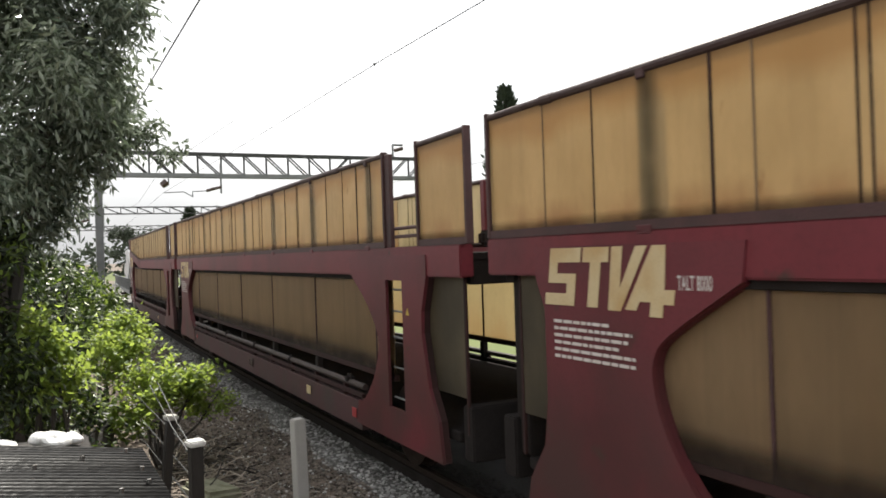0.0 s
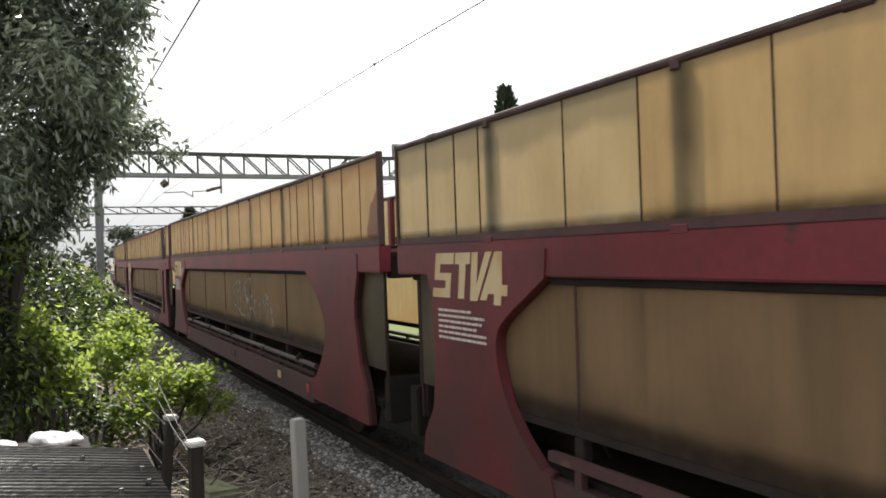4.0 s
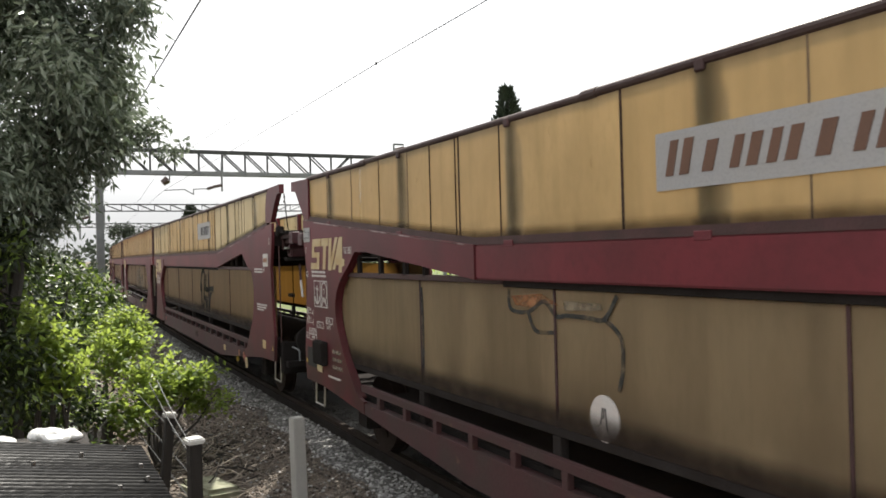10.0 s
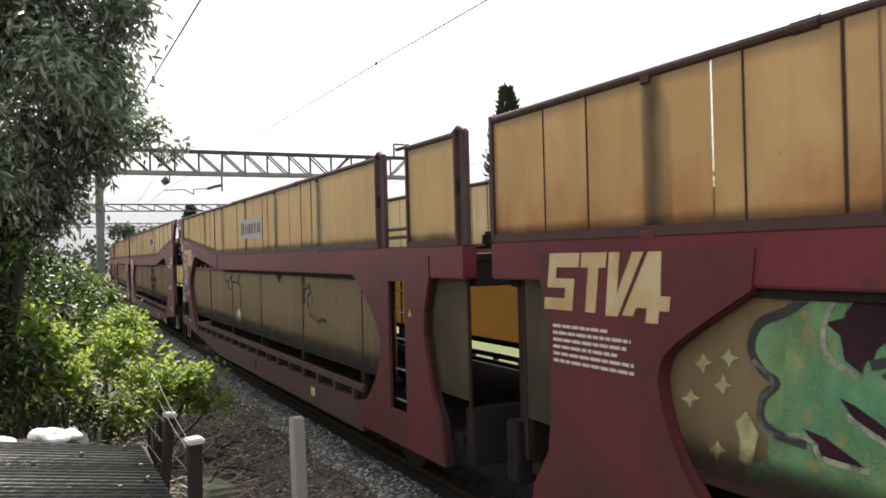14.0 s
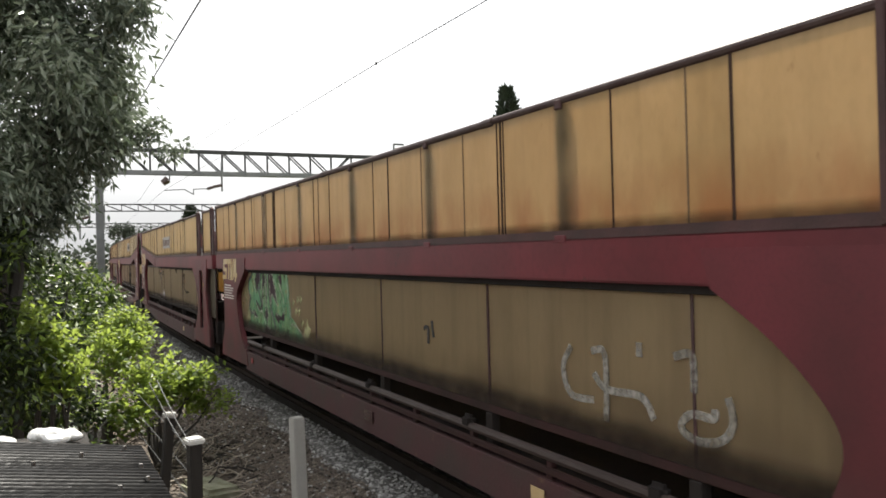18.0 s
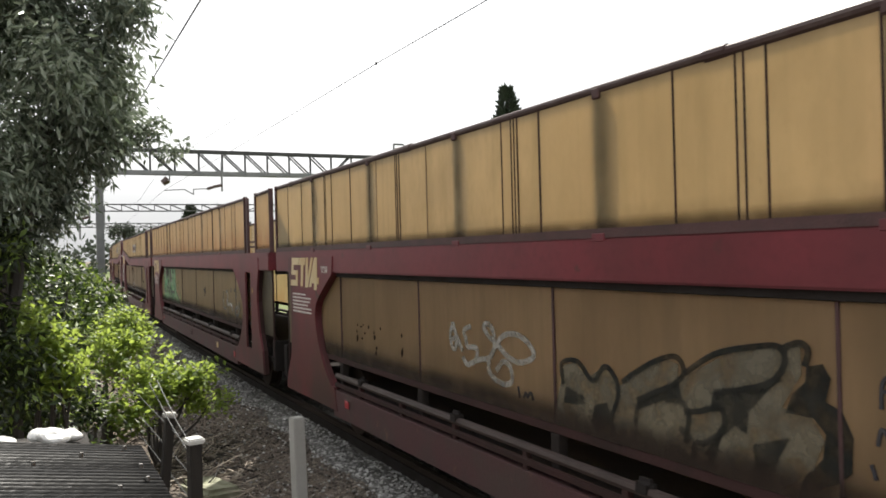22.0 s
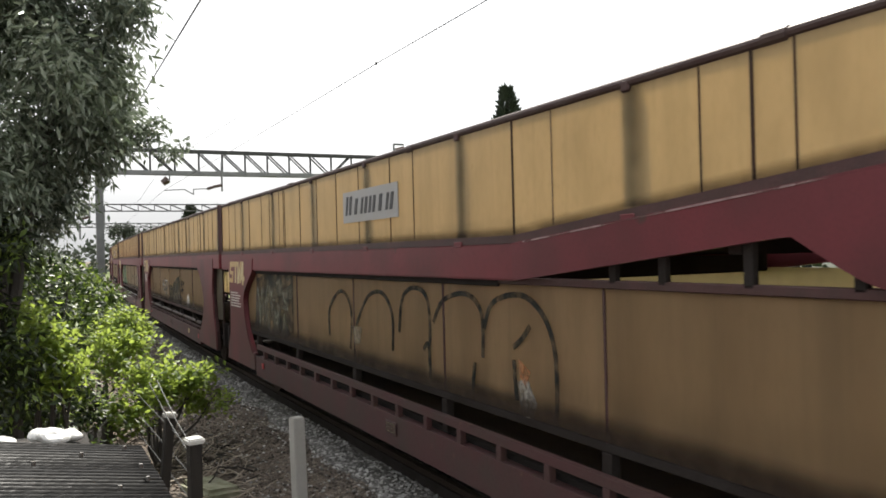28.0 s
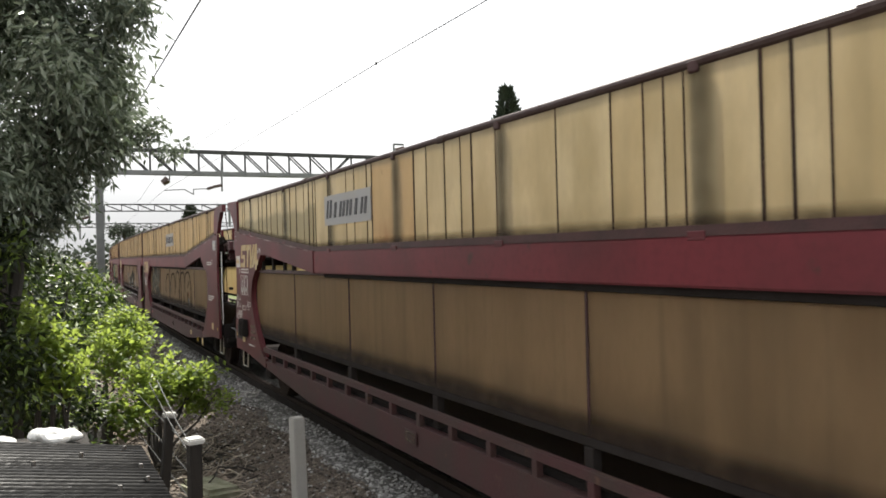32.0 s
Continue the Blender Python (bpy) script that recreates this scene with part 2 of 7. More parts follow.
# far lower sheets: daylight coming through is put into a lighter, warmer colour
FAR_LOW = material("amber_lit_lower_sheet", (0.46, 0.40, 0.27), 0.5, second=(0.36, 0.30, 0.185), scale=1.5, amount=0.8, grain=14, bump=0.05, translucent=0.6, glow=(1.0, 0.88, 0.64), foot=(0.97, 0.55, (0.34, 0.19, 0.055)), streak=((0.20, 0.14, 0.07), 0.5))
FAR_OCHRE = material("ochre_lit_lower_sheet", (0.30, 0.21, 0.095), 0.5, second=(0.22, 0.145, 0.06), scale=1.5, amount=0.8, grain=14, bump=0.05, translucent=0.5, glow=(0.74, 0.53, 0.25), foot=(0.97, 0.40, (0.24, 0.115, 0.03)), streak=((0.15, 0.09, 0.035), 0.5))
# near-black steel for the lower deck, buffers and fittings in the gaps
BLACK_STEEL = material("near_black_steel", (0.024, 0.021, 0.020), 0.9, second=(0.018, 0.0155, 0.0145), scale=4, grain=60, bump=0.3, specular=0.04)
# olive film that deepens each post's shadow by colour
POST_SHADE = dirt_shade_film("olive_post_shade", (0.085, 0.068, 0.036), "Y", 0.105, 0.30, False)
FOOT_DIRT = dirt_shade_film("brown_foot_grime", (0.046, 0.030, 0.019), "Z", 0.075, 0.42, True)
LOW_DIRT = dirt_shade_film("brown_skirt_grime", (0.026, 0.017, 0.012), "Z", 0.19, 0.75, True)
EDGE_GLINT = material("pale_glint_strip", (0.34, 0.25, 0.24), 0.4, second=(0.14, 0.05, 0.05), scale=3.0, amount=1.0, bump=0, worn=(3.0, 0.0, 0.9))
# end sheets: soot and the beam's shade both put into this dark colour
END_PANEL = material("sooted_shaded_end_sheet", (0.105, 0.085, 0.053), 0.6, second=(0.042, 0.035, 0.024), scale=1.6, amount=0.95, grain=22, bump=0.05, translucent=0.22,
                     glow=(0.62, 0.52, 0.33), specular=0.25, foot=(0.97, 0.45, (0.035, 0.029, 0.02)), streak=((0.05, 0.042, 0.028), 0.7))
SEAM_DARK = material("dark_brown_seam", (0.034, 0.022, 0.015), 0.7, second=(0.060, 0.026, 0.020), scale=4, amount=0.9, bump=0, specular=0.2)
SEAM_STAIN = material("faint_brown_seam", (0.15, 0.10, 0.055), 0.6, second=(0.20, 0.14, 0.08), scale=4, bump=0)
RED_FADE = material("bled_red_paint", (0.33, 0.14, 0.085), 0.5, second=(0.33, 0.19, 0.11), scale=2.5, amount=0.9, bump=0.02, translucent=0.40, glow=(0.60, 0.24, 0.15))
LOGO = material("cream_lettering", (0.50, 0.40, 0.23), 0.6, second=(0.40, 0.25, 0.09), scale=3, amount=0.8, bump=0)
WHITE_MARK = material("white_lettering", (0.52, 0.49, 0.46), 0.6, second=(0.5, 0.42, 0.36), scale=6, bump=0)
SLATE_PLATE = material("slate_painted_plate", (0.030, 0.029, 0.028), 0.6, second=(0.022, 0.018, 0.018), scale=5, bump=0.05, specular=0.2)
FADED_MARK = material("faded_ochre_lettering", (0.25, 0.205, 0.155), 0.6, second=(0.12, 0.07, 0.055), scale=14, amount=0.9, bump=0, worn=(30, 0.0, 0.7))
SIGN_GREY = material("grey_sign_sheet", (0.40, 0.40, 0.40), 0.5, second=(0.40, 0.38, 0.34), scale=4, bump=0.02, translucent=0.2)
BRAND_BROWN = material("rust_brown_lettering", (0.125, 0.060, 0.034), 0.55, second=(0.085, 0.04, 0.024), scale=5, bump=0)
INK = material("dark_lettering", (0.018, 0.018, 0.024), 0.55, second=(0.05, 0.045, 0.04), scale=5, bump=0)
SPRAY_WHITE = material("white_spray_paint", (0.32, 0.305, 0.27), 0.6, second=(0.17, 0.15, 0.115), scale=11, amount=0.9, bump=0, worn=(26, 0.0, 0.75))
SPRAY_DARK = material("dark_spray_paint", (0.016, 0.017, 0.015), 0.6, second=(0.035, 0.033, 0.026), scale=7, amount=0.8, bump=0, worn=(8, 0.1, 0.6), specular=0.1)
SPRAY_GREEN = material("green_spray_paint", (0.120, 0.285, 0.150), 0.55, second=(0.19, 0.27, 0.115), scale=2.2, amount=0.9, bump=0, spot=(0.32, 0.28, 0.12), spot_level=0.62, worn=(5, 0.05, 0.6), specular=0.2)
SPRAY_PLUM = material("plum_spray_paint", (0.022, 0.012, 0.017), 0.6, second=(0.055, 0.018, 0.030), scale=3, bump=0, specular=0.1)
SPRAY_PALE = material("pale_spray_line", (0.33, 0.34, 0.26), 0.6, second=(0.24, 0.25, 0.18), scale=6, bump=0, worn=(16, 0.0, 0.7))
SPRAY_FADE = material("worn_grey_spray_paint", (0.125, 0.112, 0.082), 0.6, second=(0.170, 0.140, 0.090), scale=3, bump=0, worn=(9, 0.1, 0.8), specular=0.1)
SPRAY_UMBER = material("umber_spatter", (0.030, 0.020, 0.012), 0.7, second=(0.050, 0.035, 0.020), bump=0, specular=0.1)
SPRAY_SLATE = material("dark_slate_spray_paint", (0.026, 0.028, 0.025), 0.6, second=(0.045, 0.044, 0.038), scale=3, bump=0, worn=(9, 0.2, 0.85), specular=0.1)
SPRAY_GREY = material("slate_spray_paint", (0.055, 0.055, 0.052), 0.6, second=(0.090, 0.085, 0.068), scale=4, bump=0, worn=(9, 0.1, 0.85), specular=0.1)
SPRAY_STAR = material("pale_lime_spray_paint", (0.40, 0.39, 0.19), 0.6, second=(0.28, 0.26, 0.13), scale=6, bump=0, worn=(14, 0.0, 0.5))
SPRAY_MIST = material("misty_slate_spray_paint", (0.030, 0.031, 0.027), 0.7, second=(0.05, 0.048, 0.04), scale=3, bump=0, worn=(2.6, 0.25, 0.9), specular=0.1)
SPRAY_TAN = material("tan_spray_paint", (0.225, 0.18, 0.118), 0.6, second=(0.15, 0.112, 0.07), scale=4, bump=0, worn=(12, 0.0, 0.7))
SPRAY_ORANGE = material("orange_spray_paint", (0.32, 0.13, 0.045), 0.6, second=(0.24, 0.15, 0.08), scale=9, bump=0, worn=(14, 0.0, 0.8))
YELLOW = material("yellow_paint", (0.46, 0.33, 0.06), 0.5, second=(0.5, 0.35, 0.08), bump=0.02)
RED = material("red_paint", (0.30, 0.025, 0.03), 0.5, bump=0.02)
STEEL = material("bright_steel", (0.42, 0.40, 0.38), 0.35, 1.0, second=(0.28, 0.22, 0.18), bump=0.05)
# track bed colour darkened for oil and for the shade under the wagons
OILY_SHADED_STONE = material("oily_shaded_ballast", (0.075, 0.070, 0.064), 0.85, second=(0.030, 0.028, 0.026), scale=3, grain=90, bump=0.5, island=((0.12, 0.112, 0.10), 0.6))
RUST = material("rusty_steel", (0.026, 0.017, 0.013), 0.8, second=(0.025, 0.017, 0.013), scale=9, bump=0.3, specular=0.15)
GALV = material("weathered_galvanised_steel", (0.20, 0.21, 0.21), 0.6, 0.4, second=(0.12, 0.125, 0.125), scale=3, bump=0.1)
# gantry steel darkened in colour to read as a silhouette against the sky
GANTRY = material("darkened_galvanised_steel", (0.050, 0.052, 0.052), 0.65, 0.2, second=(0.05, 0.052, 0.052), scale=3, bump=0.1)
BLACK_CABLE = material("black_stay_cable", (0.012, 0.011, 0.012), 0.7, bump=0, specular=0.1)
WIRE = material("dark_wire", (0.03, 0.03, 0.032), 0.6, bump=0)
INSULATOR = material("brown_insulator", (0.06, 0.035, 0.028), 0.3, bump=0)
CONCRETE = material("pale_concrete", (0.40, 0.39, 0.365), 0.85, second=(0.36, 0.36, 0.33), scale=7, grain=120, bump=0.4)
TIMBER = material("weathered_timber", (0.026, 0.022, 0.019), 0.85, second=(0.012, 0.011, 0.010), scale=6, stretch=(3, 3, 0.4), bump=0.4)
ROOF = material("weathered_corrugated_sheet", (0.008, 0.008, 0.008), 0.45, second=(0.004, 0.004, 0.0042), scale=1.7, amount=0.9, grain=60, stretch=(0.6, 2.0, 1), bump=0.2,
                spot=(0.08, 0.078, 0.075), spot_level=0.76, specular=0.15)
RUBBLE = material("brown_rubble", (0.25, 0.21, 0.175), 0.9, second=(0.075, 0.058, 0.046), scale=3, amount=0.8, grain=90, bump=0.6, island=((0.022, 0.018, 0.014), 0.9))
MOSSY = material("mossy_stone", (0.24, 0.24, 0.17), 0.9, second=(0.12, 0.13, 0.07), scale=7, amount=0.9, grain=70, bump=0.6)
STONE = material("ballast_stone", (0.52, 0.51, 0.49), 0.9, second=(0.22, 0.21, 0.20), scale=3, amount=0.8, grain=90, bump=0.6, island=((0.085, 0.081, 0.077), 0.95))
SOIL = material("brown_soil_and_litter", (0.092, 0.070, 0.053), 0.95, second=(0.047, 0.038, 0.028), scale=1.3, amount=0.9, grain=45,
                grain_amount=0.6, bump=0.8, spot=(0.14, 0.115, 0.09), spot_level=0.62, island=((0.13, 0.10, 0.075), 0.5))
GRASS = material("meadow_grass", (0.090, 0.115, 0.020), 0.9, second=(0.055, 0.085, 0.015), scale=0.5, amount=0.8, grain=12, bump=0.5, translucent=0.2)
BARK = material("grey_brown_bark", (0.045, 0.039, 0.033), 0.9, second=(0.025, 0.022, 0.019), scale=6, stretch=(2, 2, 0.4), bump=0.6)
LEAF_TREE = material("grey_green_leaf", (0.060, 0.082, 0.058), 0.22, island=((0.27, 0.31, 0.235), 0.9, 1.3), second=(0.13, 0.17, 0.075), scale=0.8, amount=0.8, grain=8, bump=0, translucent=0.36)
# Leaf colours carry the light: lime for sunlit bushes, darker ones for shade.
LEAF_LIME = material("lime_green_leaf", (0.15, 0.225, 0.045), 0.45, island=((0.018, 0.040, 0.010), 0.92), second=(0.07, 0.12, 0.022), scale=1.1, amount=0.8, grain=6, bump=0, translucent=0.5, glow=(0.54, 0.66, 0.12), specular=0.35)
# The sparse bright leaves stand for those the sun catches.
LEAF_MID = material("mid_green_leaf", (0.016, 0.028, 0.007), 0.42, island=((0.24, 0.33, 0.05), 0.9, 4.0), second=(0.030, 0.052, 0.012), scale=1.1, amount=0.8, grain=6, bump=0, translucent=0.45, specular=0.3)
LEAF_SHADED = material("shade_dark_leaf", (0.012, 0.020, 0.007), 0.36, island=((0.20, 0.29, 0.045), 0.9, 6.0), second=(0.016, 0.029, 0.008), scale=0.9, amount=0.8, grain=6, bump=0, translucent=0.42, specular=0.35)
LEAF_FIR = material("dark_conifer_foliage", (0.022, 0.035, 0.020), 0.7, second=(0.04, 0.055, 0.025), scale=1, bump=0, translucent=0.1)
LEAF_FAR = material("distant_foliage", (0.06, 0.075, 0.05), 0.8, second=(0.035, 0.045, 0.035), scale=0.3, bump=0, translucent=0.1)
PLASTIC_PALE = material("grimy_pale_plastic", (0.26, 0.29, 0.24), 0.45, second=(0.15, 0.17, 0.13), scale=6, bump=0.05)
PLASTIC_WHITE = material("white_plastic", (0.62, 0.62, 0.60), 0.35, second=(0.6, 0.6, 0.58), bump=0.02)
VAN_WHITE = material("white_car_paint", (0.80, 0.80, 0.80), 0.25, bump=0)
GLASS_DARK = material("dark_window_glass", (0.02, 0.025, 0.03), 0.08, bump=0)
RUBBER = material("black_rubber", (0.02, 0.02, 0.02), 0.8, bump=0.1)


# ---------------------------------------------------------------- mesh helpers
def mesh_of(name, bm, mat):
    me = bpy.data.meshes.new(name)
    bm.normal_update()
    bm.to_mesh(me)
    bm.free()
    me.materials.append(mat)
    return me


def part(name, bm, mat, parent=None, label=""):
    """Links a bmesh, or a mesh made before, as one object under a thing or part."""
    me = bm if isinstance(bm, bpy.types.Mesh) else mesh_of(name, bm, mat)
    ob = new(name, me)
    if parent is not None:
        ob.parent = parent
    if label:
        tagged(ob, label)
    return ob


def thing(name, label, category, m=None, group="", kind=""):
    e = tagged(new(name), label, category, group, kind)
    if m is not None:
        e.matrix_basis = m
    return e


def box(bm, x0, x1, y0, y1, z0, z1):
    v = [bm.verts.new(p) for p in ((x0, y0, z0), (x1, y0, z0), (x1, y1, z0), (x0, y1, z0),
                                   (x0, y0, z1), (x1, y0, z1), (x1, y1, z1), (x0, y1, z1))]
    for f in ((3, 2, 1, 0), (4, 5, 6, 7), (0, 1, 5, 4), (1, 2, 6, 5), (2, 3, 7, 6), (3, 0, 4, 7)):
        bm.faces.new([v[i] for i in f])
    return bm


def soft_box(x0, x1, y0, y1, z0, z1, r=0.008, seg=2):
    bm = box(bmesh.new(), x0, x1, y0, y1, z0, z1)
    bmesh.ops.bevel(bm, geom=bm.edges[:], offset=r, segments=seg, affect="EDGES")
    return bm


def plate(bm, poly, x0, x1):
    """A flat plate across x, its outline given in (y, z)."""
    area = sum(a[0] * b[1] - b[0] * a[1] for a, b in zip(poly, poly[1:] + poly[:1]))
    if area < 0:
        poly = poly[::-1]
    lo = [bm.verts.new((x0, y, z)) for y, z in poly]
    hi = [bm.verts.new((x1, y, z)) for y, z in poly]
    k = len(poly)
    caps = [bm.faces.new(hi), bm.faces.new(lo[::-1])]
    for f in caps:
        f.normal_update()
    for i in range(k):
        j = (i + 1) % k
        bm.faces.new((lo[i], lo[j], hi[j], hi[i]))
    bmesh.ops.triangulate(bm, faces=caps)
    return bm


def tube(bm, a, b, r, r2=None, sides=8):
    a, b = Vector(a), Vector(b)
    d = (b - a).normalized()
    u = d.cross(Vector((0, 0, 1)) if abs(d.z) < 0.9 else Vector((1, 0, 0))).normalized()
    w = d.cross(u)
    r2 = r if r2 is None else r2
    rings = []
    for c, rr in ((a, r), (b, r2)):
        rings.append([bm.verts.new(c + (u * math.cos(k * math.tau / sides) + w * math.sin(k * math.tau / sides)) * rr) for k in range(sides)])
    for k in range(sides):
        j = (k + 1) % sides
        bm.faces.new((rings[0][k], rings[0][j], rings[1][j], rings[1][k]))
    bm.faces.new(rings[0][::-1])
    bm.faces.new(rings[1])
    return bm


def pipe(bm, pts, r, sides=6, taper=1.0):
    k = len(pts) - 1
    for i in range(k):
        r0, r1 = r * (1 + (taper - 1) * i / k), r * (1 + (taper - 1) * (i + 1) / k)
        tube(bm, pts[i], pts[i + 1], r0, r1, sides)
    return bm


def disc(bm, c, r, x0, x1, sides=24):
    """A round plate across x."""
    tube(bm, (x0, c[0], c[1]), (x1, c[0], c[1]), r, r, sides)
    return bm


def stroke(bm, pts, w, x0, x1):
    """A painted stroke on the (y, z) plane: a flat ribbon along the points."""
    k = len(pts)
    left, right = [], []
    for i, (y, z) in enumerate(pts):
        y0, z0 = pts[max(i - 1, 0)]
        y1, z1 = pts[min(i + 1, k - 1)]
        d = math.hypot(y1 - y0, z1 - z0) or 1.0
        ny, nz = -(z1 - z0) / d * w / 2, (y1 - y0) / d * w / 2
        left.append((y + ny, z + nz))
        right.append((y - ny, z - nz))
    rings = [[bm.verts.new(p) for p in ((x0, *a), (x0, *b), (x1, *b), (x1, *a))] for a, b in zip(left, right)]
    for a, b in zip(rings, rings[1:]):
        for i in range(4):
            j = (i + 1) % 4
            bm.faces.new((a[i], a[j], b[j], b[i]))
    bm.faces.new(rings[0][::-1])
    bm.faces.new(rings[-1])
    return bm


def smooth_line(ctrl, steps=6):
    """A Catmull-Rom curve through the control points."""
    pts = []
    c = [ctrl[0], *ctrl, ctrl[-1]]
    for i in range(1, len(c) - 2):
        p0, p1, p2, p3 = c[i - 1:i + 3]
        for k in range(steps):
            t = k / steps
            pts.append(tuple(0.5 * (2 * b + (d - a) * t + (2 * a - 5 * b + 4 * d - e) * t * t + (3 * b - a - 3 * d + e) * t ** 3)
                             for a, b, d, e in zip(p0, p1, p2, p3)))
    pts.append(tuple(ctrl[-1]))
    return pts


def text_mesh(name, body, size, mat, squeeze=1.0, shear=0.0, thick=0.0):
    cu = bpy.data.curves.new(name, "FONT")
    cu.body, cu.size, cu.shear, cu.offset = body, size, shear, thick
    cu.align_x = "LEFT"
    tmp = bpy.data.objects.new(name, cu)
    scene.collection.objects.link(tmp)
    dg = bpy.context.evaluated_depsgraph_get()
    me = bpy.data.meshes.new_from_object(tmp.evaluated_get(dg))
    me.transform(Matrix.Diagonal((squeeze, 1, 1, 1)))
    me.materials.clear()
    me.materials.append(mat)
    bpy.data.objects.remove(tmp)
    bpy.data.curves.remove(cu)
    return me


# ---------------------------------------------------------------- the car-carrier wagons
# Heights above the rail: girder, lower sheets, beam, upper sheets.
Z_SOLE, Z_GIRD, Z_LOW, Z_BEAM, Z_DECK, Z_TOP = 0.355, 0.64, 0.985, 1.93, 2.19, 3.08
FACE = -WIDE / 2
SLOPE_E, SLOPE_Z, BODY_E = 5.0, 2.57, 0.72       # sloping ends: where the deck begins to rise, its height, the end plate
TO_SIDE = Matrix(((0, 0, -1, 0), (-1, 0, 0, 0), (0, 1, 0, 0), (0, 0, 0, 1)))
PIECES = {}


def shared(key, make):
    if key not in PIECES:
        PIECES[key] = make()
    return PIECES[key]


def deck_z(d, sloped):
    """Height of the beam's upper edge at a distance from the wagon's end."""
    if not sloped or d >= SLOPE_E:
        return Z_DECK
    return Z_DECK + (SLOPE_Z - Z_DECK) * (SLOPE_E - d) / (SLOPE_E - BODY_E)


def letter(wagon, name, me, y, z, proud, label=""):
    ob = part(name, me, None, wagon, label)
    ob.matrix_basis = Matrix.Translation((FACE - proud, y, z)) @ TO_SIDE
    return ob


def owner_mark():
    """The owner's mark: four plain slanted slabs."""
    h = 0.36

    def sh(poly):
        return [(-(x * 1.09 + z * 0.16), z * 0.97 - 0.01) for x, z in poly]
    shapes = ([(0.0, 0.0), (0.28, 0.0), (0.28, 0.20), (0.10, 0.20), (0.10, 0.27), (0.31, 0.27), (0.31, h), (0.02, h), (0.02, 0.14), (0.20, 0.14), (0.20, 0.075), (0.0, 0.075)],
              [(0.33, 0.27), (0.40, 0.27), (0.40, 0.0), (0.49, 0.0), (0.49, 0.27), (0.55, 0.27), (0.55, h), (0.33, h)],
              [(0.57, h), (0.655, h), (0.66, 0.12), (0.755, h), (0.84, h), (0.68, -0.01), (0.58, -0.01)],
              [(0.715, 0.0), (0.875, h), (0.97, h), (0.99, 0.12), (1.06, 0.12), (1.06, 0.04), (0.99, 0.04), (0.99, -0.03), (0.90, -0.03), (0.90, 0.05), (0.82, 0.05), (0.80, 0.0)])
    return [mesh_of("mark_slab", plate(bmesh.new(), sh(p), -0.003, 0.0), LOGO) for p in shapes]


def add_logo(wagon, y, z, squeeze=1.0):
    for me in shared("mark", owner_mark):
        ob = part("mark_slab", me, None, wagon, "cream slanted slab of the owner's mark")
        ob.location = (FACE - 0.012, y, z)
        ob.scale = (1, squeeze, 1)


def text_bars(wagon, y, z, rows, height=0.019, pitch=0.043, mat=None):
    """Lines of small print too small to read."""
    for i, w in enumerate(rows):
        bm = bmesh.new()
        a = 0.0
        rnd = random.Random(i * 7 + len(rows))
        while a < w:
            b = min(a + rnd.uniform(0.03, 0.10), w)
            box(bm, FACE - 0.0145, FACE - 0.012, y - b, y - a, z - i * pitch - height, z - i * pitch)
            a = b + 0.014
        part("print_line", bm, mat or WHITE_MARK, wagon, "line of small white print")


def leg_outline(kind):
    """Outline of an end leg in (distance from the wagon's end, height)."""
    if kind == "front":
        edge = [(0.82, 2.115), (0.83, 1.92), (0.925, 1.72), (0.925, 1.15), (0.88, 0.85), (0.70, 0.60), (0.66, 0.42)]
        inner = [(2.62, 0.42), (2.55, 0.66)] + smooth_line([(2.45, 0.67), (2.2, 0.86), (2.02, 1.1), (1.93, 1.32), (1.93, 1.50), (2.06, 1.64), (2.55, 1.92)], 4) + [(2.58, 2.115)]
        return edge, inner
    edge = [(0.82, 2.115), (0.82, 1.93), (0.93, 1.64), (0.94, 1.45), (0.82, 1.0), (0.66, 0.75), (0.60, 0.42)]
    inner = [(2.62, 0.42), (2.55, 0.66)] + smooth_line([(2.40, 0.67), (2.15, 0.88), (2.0, 1.1), (1.95, 1.30), (2.05, 1.48), (2.3, 1.70), (2.66, 1.92)], 4) + [(2.72, 2.115)]
    return edge, inner


def end_leg(kind, sgn, slot):
    """One end leg plate; with a ladder slot where asked for. sgn: +1 for the wagon's front."""
    edge, inner = leg_outline(kind)
    bm = bmesh.new()

    def pl(poly):
        plate(bm, [(sgn * -d, z) for d, z in poly], -0.010, 0.02)
    if not slot:
        pl(edge + inner)
    else:
        a, b, z0, z1 = 1.34, 1.72, 0.72, 1.89
        cut_edge = [p for p in edge]
        pl(cut_edge + [(a, 0.42), (a, 2.115)])
        pl([(b, 2.115), (b, 0.42)] + inner)
        pl([(a, 2.115), (a, z1), (b, z1), (b, 2.115)])
        pl([(a, z0), (a, 0.42), (b, 0.42), (b, z0)])
    return mesh_of("leg", bm, DULL_MAROON)


def slope_end_curve(sgn):
    if sgn > 0:
        return smooth_line([(2.46, 2.165), (2.28, 2.035), (1.97, 1.84), (1.835, 1.64), (1.835, 1.45), (1.93, 1.26), (2.09, 1.05), (2.38, 0.76), (2.50, 0.68)], 4)
    return smooth_line([(2.68, 2.165), (2.35, 1.985), (2.08, 1.90), (1.955, 1.78), (1.91, 1.62), (1.935, 1.37), (2.02, 1.17), (2.18, 1.0), (2.45, 0.72), (2.52, 0.68)], 4)


